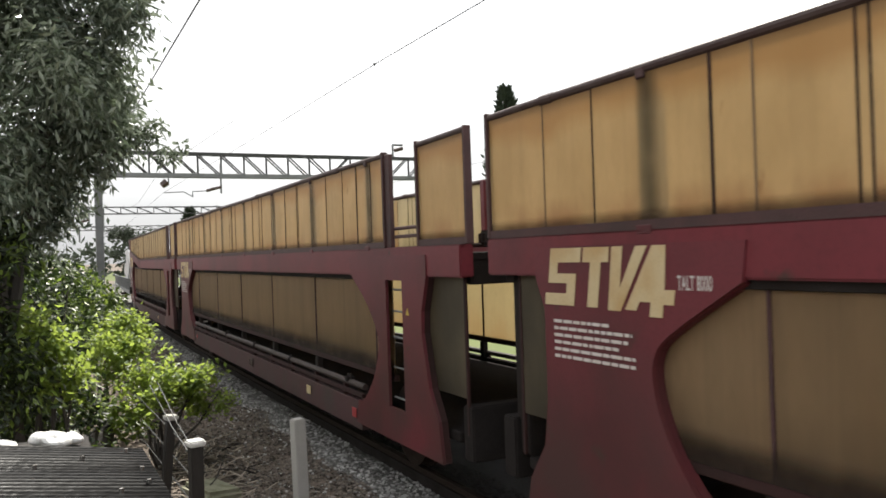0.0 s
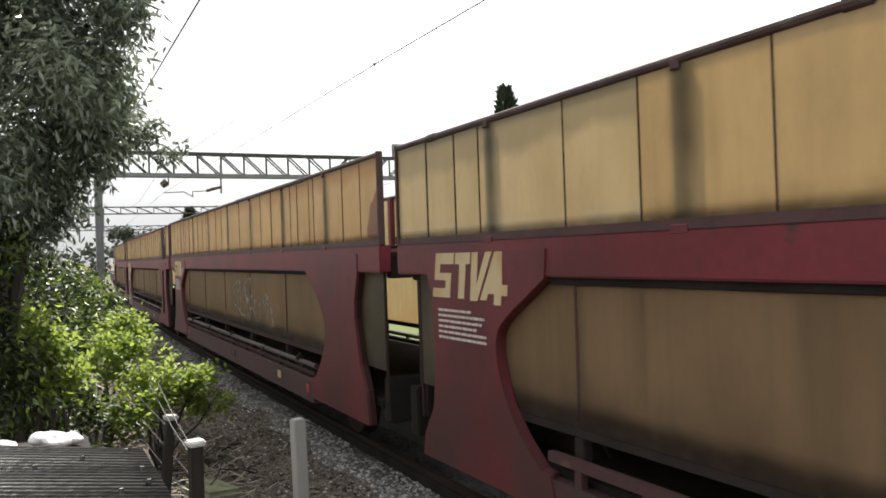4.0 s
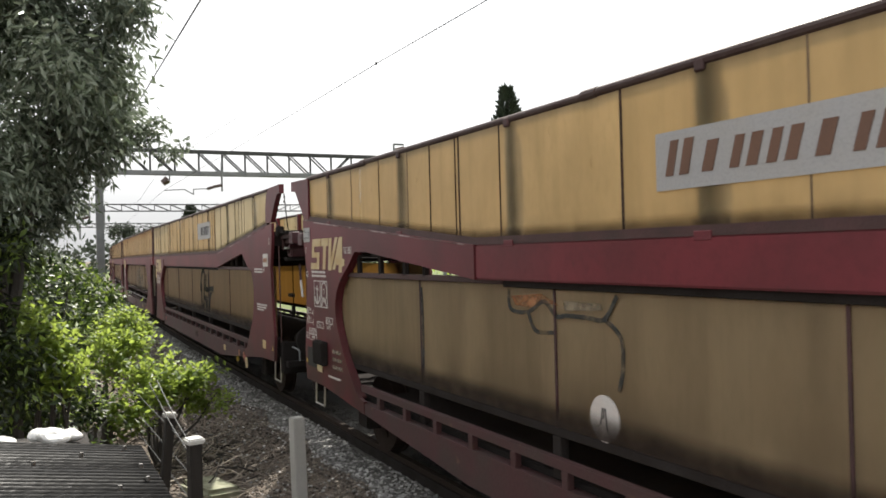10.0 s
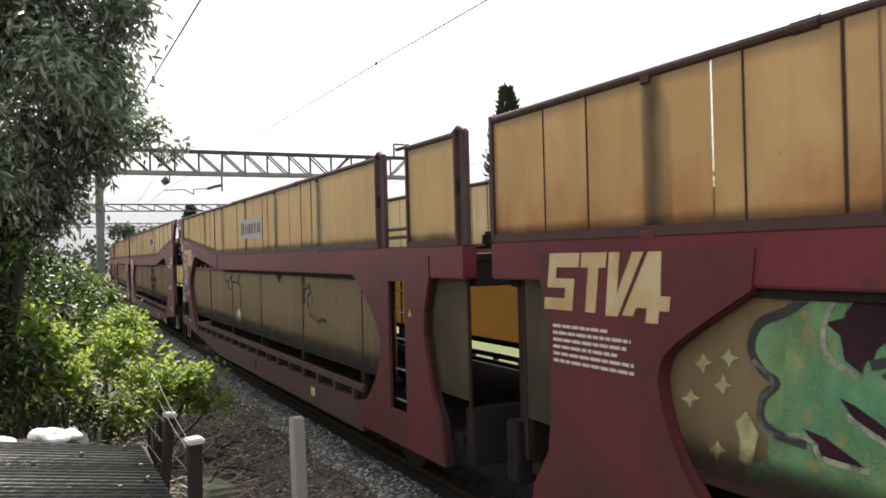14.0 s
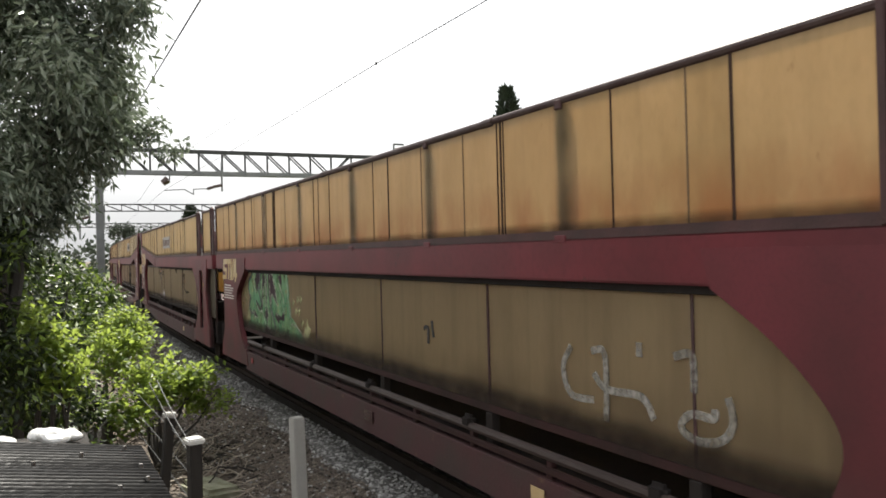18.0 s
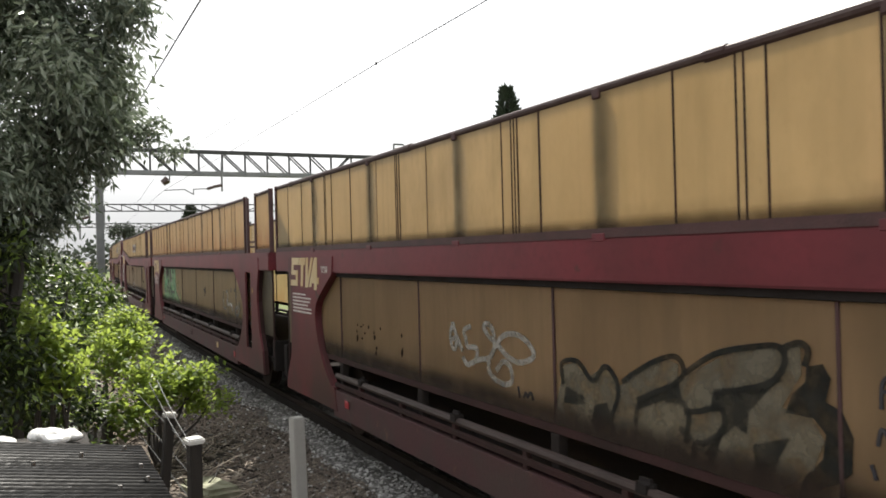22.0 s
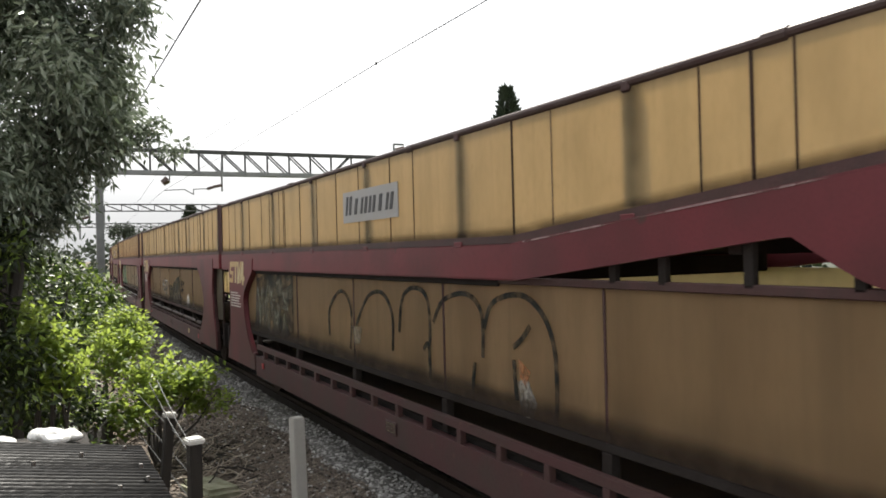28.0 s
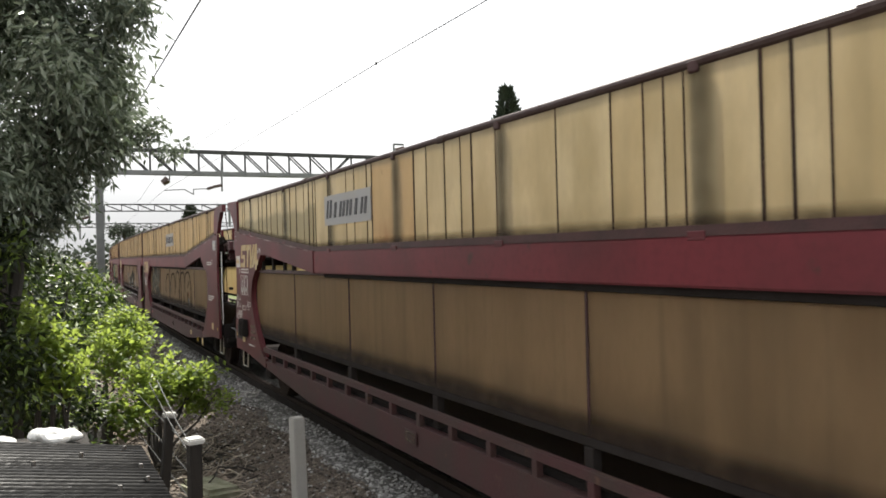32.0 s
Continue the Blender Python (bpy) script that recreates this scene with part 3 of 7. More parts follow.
def gusset(sgn):
    """The stiffening plate behind the end of the upper sheets."""
    poly = [(0.26, 2.78), (0.26, 2.24), (0.98, 2.24)] if sgn > 0 else [(0.26, 2.86), (0.26, 2.24), (0.64, 2.24)]
    return mesh_of("gusset", plate(bmesh.new(), [(sgn * -d, z) for d, z in poly], 0.036, 0.046), MAROON)


def slope_end(sgn):
    """The tall end plate with the sloping beam of an outer wagon."""
    poly = [(BODY_E, 0.66), (BODY_E - 0.03, 1.0), (BODY_E + 0.06, 1.5), (BODY_E + 0.10, 1.95), (BODY_E, 2.30), (BODY_E - 0.02, SLOPE_Z), (SLOPE_E, Z_DECK), (SLOPE_E, Z_BEAM),
            (2.74, 2.165)] + slope_end_curve(sgn) + [(2.62, 0.66), (2.62, 0.535), (1.95, 0.60), (1.35, 0.65)]
    bm = bmesh.new()
    plate(bm, [(sgn * -d, z) for d, z in poly], -0.010, 0.03)
    return mesh_of("end_plate", bm, DULL_MAROON)


def slope_arm(sgn, paint, cut):
    """The raking arm that carries the top rail past the end plate."""
    if sgn < 0:
        poly = [(1.06, SLOPE_Z + 0.02), (1.05, 2.80)] + smooth_line([(1.02, 2.90), (0.96, 3.0), (0.86, 3.06)], 3) + [(0.18, 3.07), (0.18, 2.95), (0.37, 2.95), (0.56, 2.79), (0.75, SLOPE_Z + 0.01)]
    else:
        poly = [(0.92, SLOPE_Z), (0.92, 3.055), (0.22, 3.07), (0.22, 2.95), (0.39, 2.94), (0.60, 2.73), (0.745, SLOPE_Z)]
    bm = bmesh.new()
    plate(bm, [(sgn * -(d + cut if d < 0.2 else d), z) for d, z in poly], -0.006, 0.06)
    return mesh_of("arm", bm, paint)


def sheet_mesh(key, poly, mat, thick=0.006):
    def make():
        return mesh_of("sheet", plate(bmesh.new(), poly, 0.0, thick), mat)
    return shared(key, make)


def wheelset():
    bm = bmesh.new()
    tube(bm, (-1.0, 0, 0), (1.0, 0, 0), 0.07, sides=10)
    for s in (-1, 1):
        tube(bm, (s * 0.70, 0, 0), (s * 0.83, 0, 0), 0.40, 0.40, 28)
        tube(bm, (s * 0.675, 0, 0), (s * 0.70, 0, 0), 0.43, 0.43, 28)
        for k in range(5):
            a = k * math.tau / 5
            tube(bm, (s * 0.84, 0.22 * math.cos(a), 0.22 * math.sin(a)), (s * 0.845, 0.22 * math.cos(a), 0.22 * math.sin(a)), 0.05, 0.05, 8)
    return mesh_of("wheelset", bm, RUST)


# Joints of the near and far sheets along each wagon: (strong), (plain), (faint), (open slits), posts behind, joints of the lower sheets.
LONG_JOINTS = ((4.27, 0.7, -2.44, -5.2), (6.6, 6.02, 5.13, 5.08, 4.88, 3.07, 2.99, 1.2, 1.05, 0.98, -0.55, -0.98, -1.15, -1.71, -3.0, -3.06, -4.2, -4.77, -5.6, -6.05, -6.5),
               (5.58, 3.72, 3.54, 2.42, -1.9, -3.6), (), (5.6, 3.75, 1.9, 0.05, -1.78, -3.62, -5.5), (4.8, 2.74, 0.66, -1.42, -3.5, -5.5))
JOINTS = {0: LONG_JOINTS, 1: LONG_JOINTS,
          2: ((5.06, 3.13, 1.11, -3.07, -5.1), (5.99, 4.28, 4.22, 2.55, 0.55, -0.96, -2.44, -4.08, -4.4, -6.14, -6.69), (6.5, 4.8, 3.73, 2.14, -3.64, -4.91), (1.02,),
              (5.55, 3.76, 1.91, 0.02, -1.74, -3.65, -5.51), (4.8, 2.72, 0.67, -1.4, -3.54, -5.6)),
          3: ((6.95, 6.45, -0.52, -2.55, -4.39), (6.07, 5.0, 4.3, 3.4, 2.6, 1.63, 1.41, 0.63, -1.17, -1.75, -2.47, -3.11, -3.68, -4.7, -4.92, -5.71), (2.1, -1.91, -2.24, -5.11), (),
              (5.94, 4.0, 2.07, 0.14, -1.78, -3.74, -5.80), (5.0, 2.88, 0.73, -1.42, -3.54)),
          4: ((2.80, 0.84, -1.25, -3.38), (4.44, 3.32, 2.86, 2.18, -0.93, -2.94), (5.98, 5.2, 3.77, -0.40, -2.40), (4.95, -1.20),
              (5.92, 3.95, 2.06, 0.22, -1.66, -3.63), (3.68, 1.62, -0.52, -2.73, -4.90)),
          5: ((4.59, 3.29, -0.88, -2.96, -5.1), (6.75, 6.30, 5.11, 3.94, 3.34, 3.25, 3.21, 1.44, 1.25, 0.85, -0.50, -2.91, -3.0, -4.2), (4.43, 3.71, 2.7, -1.62, -2.39, -4.8), (5.31,),
              (5.77, 3.86, 2.07, 0.14, -1.73, -3.69), (3.76, 1.63, -0.51, -2.62, -4.75)),
          6: ((4.27, 3.04, 0.70, -2.44, -3.05), (6.62, 6.02, 5.13, 5.08, 4.88, 3.08, 2.99, 1.18, 1.05, 1.01, 0.97, -0.55, -0.97, -1.02, -1.15, -1.71, -1.91, -2.99, -3.09, -4.19, -4.76, -5.05, -5.11, -5.58, -6.03, -6.52, -7.04),
              (5.58, 3.72, 3.54, 2.42), (), (5.57, 3.75, 1.89, 0.08, -1.75, -3.5, -5.45), (4.8, 2.75, 0.67, -1.44, -3.48, -5.55)),
          7: ((5.35, 3.30, -2.52, -4.63, -5.5), (6.36, 4.57, 4.1, 3.37, 2.6, 1.9, 1.2, 0.5, -0.33, -0.86, -4.3, -4.87, -6.0), (6.86, 5.95, 3.59, -3.0), (),
              (5.85, 3.96, 2.1, 0.3, -1.71, -3.75, -5.67), (5.15, 3.0, 0.87, -1.28, -3.43)),
          8: ((4.70, 3.20, 2.67, 0.58, -0.42, -1.48, -4.23, -4.40), (6.09, 5.18, 4.96, 4.13, 3.49, 2.5, 2.4, 1.94, 1.08, 0.72, -0.68, -1.02, -1.30, -2.6, -3.15, -3.43, -3.59, -3.74, -4.59, -5.4, -6.2),
              (6.24, 4.47, 3.87, 2.87, 1.33, -1.84), (), (5.72, 3.78, 1.92, 0.02, -1.88, -3.82, -5.7), (5.65, 3.54, 1.46, -0.65, -2.8, -4.95))}


def sheet_paint(seed, y):
    if seed == 8:
        return SHADOW_BAND_PANEL if y > 2.5 else PANEL if -0.42 < y < 0.58 else PALE_PANEL
    if seed == 3:
        return GREY_PANEL if y > 4.0 else PALE_PANEL if y < -2.4 else OLIVE_PANEL
    return {2: ORANGE_PANEL, 1: ORANGE_PANEL, 5: RUSTY_PANEL, 4: OLIVE_PANEL, 7: OLIVE_PANEL, 6: OLIVE_PANEL}.get(seed, PANEL)


def make_wagon(front_u, rear_u, front="plain", rear="plain", label="", rails="ladder", seed=0):
    """front: plain or slope. rear: plain, ladder or slope. The wagon's space has +y ahead and its middle at the origin."""
    L = front_u - rear_u
    h = L / 2
    rnd = random.Random(seed)
    w = thing("car_carrier_wagon", label, "railway wagon", group="wagons of the train")
    w["run"] = (front_u + rear_u) / 2
    w["lift"] = {2: 0.026, 3: 0.018, 4: -0.012, 7: -0.010, 8: -0.012}.get(seed, 0.0)      # how high it rides on its springs
    fs, rs = front == "slope", rear == "slope"
    low_mat = LOW_LIGHTER if seed in (4, 5) else LOW_PANEL

    hf = h + {7: 0.16, 8: -0.08}.get(seed, 0.0)      # the front end, measured from the middle

    def top_of(y):
        return max(deck_z(hf - y, fs), deck_z(y + h, rs))

    # lower deck, upper deck, underframe
    part("lower_deck", soft_box(-1.12, 1.12, -h + 0.5, h - 0.5, 0.60, 0.68), BLACK_STEEL, w)
    bm = bmesh.new()
    ys = sorted({-h + (1.0 if rs else 0.22), -h + SLOPE_E if rs else 0.0, h - SLOPE_E if fs else 0.1, h - (1.0 if fs else 0.22)})
    for a, b in zip(ys, ys[1:]):
        for x0, x1 in ((-1.10, 1.10),):
            za, zb = top_of(a) - 0.12, top_of(b) - 0.12
            v = [bm.verts.new(p) for p in ((x0, a, za), (x1, a, za), (x1, b, zb), (x0, b, zb), (x0, a, za + 0.05), (x1, a, za + 0.05), (x1, b, zb + 0.05), (x0, b, zb + 0.05))]
            for f in ((3, 2, 1, 0), (4, 5, 6, 7), (0, 1, 5, 4), (1, 2, 6, 5), (2, 3, 7, 6), (3, 0, 4, 7)):
                bm.faces.new([v[i] for i in f])
    part("upper_deck", bm, DARK_STEEL, w)
    y = -h + 1.2
    while y < h - 1.0:
        part("cross_beam", shared("cross", lambda: mesh_of("cross_beam", soft_box(-1.13, 1.13, -0.05, 0.05, -0.16, -0.02), DARK_STEEL)), None, w).location = (0, y, top_of(y) - 0.11)
        y += 1.9
    part("centre_sill", soft_box(-0.25, 0.25, -h + 0.3, h - 0.3, 0.42, 0.60), BLACK_STEEL, w)

    for side in (-1, 1):
        flip = 1 if side < 0 else -1

        def put(ob, x=0.0, y=0.0, z=0.0):
            ob.location = (side * (WIDE / 2) + flip * x, y, z)
            if side > 0:
                ob.scale = (-1, 1, 1)
            return ob
        y0, y1 = -h + 2.5, h - 2.5
        # the girder's foot rises towards a sloping end
        foot = ([(y0, 0.543), (-h + 4.8, Z_SOLE)] if rs else [(y0, Z_SOLE)]) + ([(h - 4.8, Z_SOLE), (y1, 0.543)] if fs else [(y1, Z_SOLE)])
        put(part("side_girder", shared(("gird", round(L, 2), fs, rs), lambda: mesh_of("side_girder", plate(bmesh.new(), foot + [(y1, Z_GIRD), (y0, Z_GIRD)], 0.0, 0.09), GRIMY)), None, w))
        # dark plate added on the far side to blacken the gap under the sheets
        if side > 0:
            put(part("apron", shared(("apron", round(L, 2)), lambda: mesh_of("apron", soft_box(0.095, 0.115, -h + 0.9, h - 0.9, 0.45, 0.73, 0.004, 1), BLACK_STEEL)), None, w))
        # open railing above the girder
        if rails == "ladder":
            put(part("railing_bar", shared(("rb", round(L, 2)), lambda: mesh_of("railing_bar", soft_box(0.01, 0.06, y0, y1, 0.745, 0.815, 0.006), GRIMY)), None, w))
            k = 0
            while y0 + 0.3 + k * 0.62 < y1:
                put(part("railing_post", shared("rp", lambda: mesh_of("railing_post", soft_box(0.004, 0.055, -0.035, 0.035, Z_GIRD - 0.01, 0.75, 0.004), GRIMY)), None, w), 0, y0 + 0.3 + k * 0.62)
                k += 1
        else:
            put(part("railing_bar", shared(("rt", round(L, 2)), lambda: mesh_of("railing_bar", tube(bmesh.new(), (0.05, y0, 0.785), (0.05, y1, 0.785), 0.034), DUSTY_TUBE)), None, w))
            put(part("railing_bar", shared(("ru", round(L, 2)), lambda: mesh_of("railing_bar", soft_box(0.012, 0.045, y0, y1, 0.672, 0.722, 0.008, 2), DARK_BAR)), None, w))
            k = 0
            while y0 + 0.6 + k * 1.06 < y1:
                if side < 0 and k % 2 == 0:
                    put(part("tube_clamp", shared("tubeclamp", lambda: mesh_of("tube_clamp", soft_box(0.012, 0.09, -0.08, 0.07, 0.735, 0.85, 0.03, 3), BLACK_STEEL)), None, w), 0, y0 + 0.6 + k * 1.06 + rnd.uniform(-0.15, 0.15), rnd.uniform(-0.02, 0.03))
                put(part("railing_post", shared("rq", lambda: mesh_of("railing_post", soft_box(0.025, 0.07, -0.03, 0.03, Z_GIRD - 0.01, 0.76, 0.004), DARK_BAR)), None, w), 0, y0 + 0.6 + k * 1.06)
                k += 1
        # main beam between the ends
        b0 = -h + (SLOPE_E if rs else 0.20)
        b1 = hf - (SLOPE_E if fs else 0.20)
        put(part("main_beam", shared(("beam", round(b0, 2), round(b1, 2)), lambda: mesh_of("main_beam", soft_box(0.0, 0.12, b0, b1, Z_BEAM, Z_DECK, 0.012), MAROON)), None, w))
        for sgn, kind, sl, slot in ((1, "front", fs, False), (-1, "rear", rs, rear == "ladder" and side < 0)):
            back = 0.09 if seed == 3 and sgn < 0 else h - hf if sgn > 0 else 0.0
            if sl:
                put(part("end_plate", shared(("slope", sgn), lambda: slope_end(sgn)), None, w), 0, sgn * (h - back))
                # the far arm is darkened in colour to pass for a silhouette
                put(part("arm", shared(("arm", sgn, side, seed == 3), lambda: slope_arm(sgn, DULL_MAROON if side < 0 else DARK_BAR, 0.07 if seed == 3 and side < 0 else 0.0)), None, w), 0, sgn * (h - back))
            else:
                put(part("leg", shared(("leg", sgn, slot), lambda: end_leg(kind, sgn, slot)), None, w), 0, sgn * (h - back))
            curve = [(d, z) for d, z in (slope_end_curve(sgn) if sl else leg_outline(kind)[1][1:-1])]
            put(part("flange", shared(("flange", sgn, sl), lambda: mesh_of("flange", stroke(bmesh.new(), [(sgn * -(d - 0.012), z) for d, z in curve], 0.024, 0.0305 if sl else 0.0205, 0.074), DULL_MAROON)), None, w), 0, sgn * (h - back))
            if not sl:
                # dark strip added for the shaded gap behind the leg's edge
                put(part("leg_return", shared(("return", sgn), lambda: mesh_of("leg_return", stroke(bmesh.new(), [(sgn * -(d + 0.012), z) for d, z in leg_outline(kind)[0][1:]], 0.022, 0.0205, 0.0755), DARK_BAR)), None, w), 0, sgn * (h - back))
            if slot:
                for yy, wd, tall in ((1.87, 0.045, 3.03), (1.31, 0.022, 3.10), (0.22, 0.052, 3.06)) if seed == 4 else ((1.675, 0.060, 3.05), (1.03, 0.010, 2.86), (1.0, 0.010, 2.80)):
                    put(part("locking_post", shared(("lock", wd, tall), lambda: mesh_of("locking_post", soft_box(0.02, 0.06, -wd, wd, Z_DECK, tall, 0.006, 1), RAIL_BROWN)), None, w), 0, -h + yy)
                if seed == 4:
                    for y_a, y_b in ((2.05, 1.86), (0.37, 0.20)):
                        put(part("rail_hook", pipe(bmesh.new(), [(0.03, -h + y_a, Z_TOP - 0.03), (0.035, -h + (y_a + y_b) / 2, Z_TOP + 0.01), (0.04, -h + y_b, Z_TOP - 0.03), (0.04, -h + y_b, Z_TOP - 0.22)], 0.028, 8), RAIL_BROWN, w))
                        put(part("latch", soft_box(0.0, 0.05, -h + y_a - 0.075, -h + y_a - 0.035, 2.58, 2.70, 0.008, 1), DARK_STEEL, w))
                for z in (2.27, 2.345):
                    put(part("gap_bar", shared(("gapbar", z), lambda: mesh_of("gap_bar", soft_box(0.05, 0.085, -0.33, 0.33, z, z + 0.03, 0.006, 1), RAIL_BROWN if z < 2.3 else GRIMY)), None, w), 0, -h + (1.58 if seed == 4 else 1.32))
                for z in (0.80, 1.08, 1.36, 1.60, 1.80):
                    put(part("rung", shared("rung", lambda: mesh_of("rung", tube(bmesh.new(), (0.06, -0.20, 0), (0.06, 0.20, 0), 0.010), GALV)), None, w), 0, -h + 1.53, z)
        # upper sheets with posts, bottom rail and top rail
        strong, plain, faint, slits, posts, low_joints = JOINTS[seed]
        runs = [(-h + ((1.11 if seed == 3 else 1.02) if rs else 0.22), hf - (0.83 if seed == 4 else 0.95 if fs else 0.24))]
        if rear == "ladder":
            runs = [(-h + 0.33, -h + 1.25), (-h + 2.01, runs[0][1])] if seed == 4 else [(-h + 0.10, -h + 0.97), (-h + 1.76, runs[0][1])]
        for a, b in runs:
            inner = sorted(y for y in (*strong, *plain, *slits) if a + 0.1 < y < b - 0.1)
            cuts = [a]
            for y in inner:
                if y - cuts[-1] > 0.13:
                    cuts.append(y)
            cuts.append(b)
            for i in range(len(cuts) - 1):
                ya = cuts[i] + (0.008 if cuts[i] in slits else 0.003)
                yb = cuts[i + 1] - (0.008 if cuts[i + 1] in slits else 0.003)
                za, zb = top_of(ya) + 0.035, top_of(yb) + 0.035
                c = (ya + yb) / 2
                poly = [(ya - c, za), (yb - c, zb), (yb - c, Z_TOP - 0.05), (ya - c, Z_TOP - 0.05)]
                paint = sheet_paint(seed, c)
                # far upper sheets take the paler paint to look lit through from outside
                if side > 0:
                    paint = PANEL if (i + seed) % 5 == 1 else PALE_PANEL
                key = ("up", paint.name, *[round(v, 3) for q in poly for v in q])
                put(part("sheet", sheet_mesh(key, poly, paint), None, w), 0.02 + 0.002 * (i % 2), c)
            for group, sw, mat in ((strong, 0.010, SEAM_DARK), (plain, 0.006, SEAM_DARK), (faint, 0.005, SEAM_STAIN)):
                for ys_ in group:
                    if a + 0.05 < ys_ < b - 0.05:
                        put(part("seam", shared(("seam", sw, round(top_of(ys_), 2)), lambda: mesh_of("seam", soft_box(0.0155, 0.030, -sw, sw, top_of(ys_) + 0.02, Z_TOP - 0.04, 0.002, 1), mat)), None, w), 0, ys_)
            for yp in posts:
                if a + 0.15 < yp < b - 0.15:
                    put(part("post", shared(("post", round(top_of(yp), 2)), lambda: mesh_of("post", soft_box(0.034, 0.115, -0.055, 0.055, top_of(yp) - 0.1, Z_TOP - 0.02, 0.006, 1), MAROON)), None, w), 0, yp)
                    put(part("rail_clip", shared(("clip", round(top_of(yp), 2)), lambda: mesh_of("rail_clip", soft_box(-0.003, 0.012, -0.06, 0.06, top_of(yp) - 0.025, top_of(yp) + 0.025, 0.004, 1), DULL_MAROON)), None, w), 0, yp)
            if side < 0:
                # each post's shadow painted on the sheet in front of it
                for yp, wide in [(p - 0.045, 1.0 + 0.25 * (k % 2)) for k, p in enumerate(posts) if a + 0.2 < p < b - 0.2]:
                    foot = top_of(yp) + 0.053
                    film = put(part("dirt_run", shared(("run", round(foot, 2)), lambda: mesh_of("dirt_run", plate(bmesh.new(), [(-0.105, foot), (0.105, foot), (0.105, Z_TOP - 0.06), (-0.105, Z_TOP - 0.06)], 0.0162, 0.0172), POST_SHADE)), None, w), -0.0015, yp)
                    film.scale = (1, wide, 1)
            seg = [v for v in sorted({a, b, -h + SLOPE_E, hf - SLOPE_E}) if a <= v <= b]
            for ya, yb in zip(seg, seg[1:]):
                za, zb = top_of(ya), top_of(yb)
                put(part("bottom_rail", plate(bmesh.new(), [(ya, za - 0.002), (yb, zb - 0.002), (yb, zb + 0.052), (ya, za + 0.052)], 0.004, 0.05), RAIL_BROWN, w))
                if side < 0:
                    film = put(part("foot_grime", plate(bmesh.new(), [(0, 0), (math.hypot(yb - ya, zb - za), 0), (math.hypot(yb - ya, zb - za), 0.075), (0, 0.075)], 0.0140, 0.0146), FOOT_DIRT, w), 0, ya, za + 0.0525)
                    film.rotation_euler = (math.atan2(zb - za, yb - ya), 0, 0)
            # the top tube is lapped at its couplings and a little bowed
            bm = bmesh.new()
            laps = [a] + [y + 0.9 for y in posts[::-1] if a + 0.5 < y + 0.9 < b - 0.5][::2] + [b]
            for k in range(len(laps) - 1):
                dz = rnd.uniform(-0.006, 0.006)
                tube(bm, (0.03, laps[k], Z_TOP - 0.03 + dz), (0.03, laps[k + 1] + (0.05 if k < len(laps) - 2 else 0), Z_TOP - 0.03 - dz), 0.026 + 0.003 * (k % 2), sides=10)
                if k:
                    tube(bm, (0.03, laps[k] - 0.07, Z_TOP - 0.03), (0.03, laps[k] + 0.07, Z_TOP - 0.03), 0.034, sides=10)
            put(part("top_rail", bm, TOP_RAIL, w))
            for yp in posts:
                if a + 0.3 < yp < b - 0.3:
                    put(part("rail_bracket", shared("bracket", lambda: mesh_of("rail_bracket", soft_box(0.0, 0.07, -0.035, 0.035, Z_TOP - 0.085, Z_TOP - 0.02, 0.008, 1), RAIL_BROWN)), None, w), 0, yp)
            for yy, s in ((a, 1), (b, -1)):
                if abs(abs(yy) - h) < 0.36 and side < 0 and seed == 6:
                    g = -1 if yy < 0 else 1
                    put(part("gusset", shared(("gusset", g), lambda: gusset(g)), None, w), 0, hf if g > 0 else -h)
                if yy < 0 and rs or yy > 0 and fs:
                    continue
                put(part("end_post", shared(("endpost", s), lambda: mesh_of("end_post", soft_box(-0.002, 0.06, -0.030 if s > 0 else -0.006, 0.006 if s > 0 else 0.030, Z_DECK, Z_TOP, 0.005, 1), RAIL_BROWN)), None, w), 0, yy)
        # lower sheets behind the legs
        a, b = -h + (0.95 if rs else 0.29), hf - (0.95 if fs else 0.50)
        if rear == "ladder" and side < 0:
            ends, a = [(a, -h + 1.32)], -h + 1.75
        elif not rs:
            ends, a = [(a, -h + 1.36)], -h + 1.37
        else:
            ends = []
        if not fs:
            ends, b = ends + [(hf - 1.30, b)], hf - 1.30
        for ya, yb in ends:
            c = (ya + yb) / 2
            put(part("end_sheet", shared(("endsheet", round(yb - ya, 3)), lambda: mesh_of("end_sheet", plate(bmesh.new(), [(ya - c, Z_LOW), (yb - c, Z_LOW), (yb - c, Z_BEAM + 0.02), (ya - c, Z_BEAM + 0.02)], 0.0, 0.006), END_PANEL)), None, w, "soot-dulled end sheet, darkened for the beam's shade"), 0.078, c)
            ye = ya if c < 0 else yb
            put(part("end_edge", shared("endedge", lambda: mesh_of("end_edge", soft_box(0.070, 0.095, -0.014, 0.014, 0.70, Z_BEAM, 0.004, 1), DARK_BAR)), None, w), 0, ye)
        cuts = [a] + sorted(y for y in low_joints if a + 0.3 < y < b - 0.3) + [b]
        for i in range(len(cuts) - 1):
            ya, yb = cuts[i] + 0.004, cuts[i + 1] - 0.004
            c = (ya + yb) / 2
            poly = [(ya - c, Z_LOW), (yb - c, Z_LOW), (yb - c, Z_BEAM + 0.02), (ya - c, Z_BEAM + 0.02)]
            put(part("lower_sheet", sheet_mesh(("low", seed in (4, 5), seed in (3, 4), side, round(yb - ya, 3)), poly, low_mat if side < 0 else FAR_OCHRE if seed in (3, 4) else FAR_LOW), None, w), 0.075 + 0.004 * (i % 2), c)
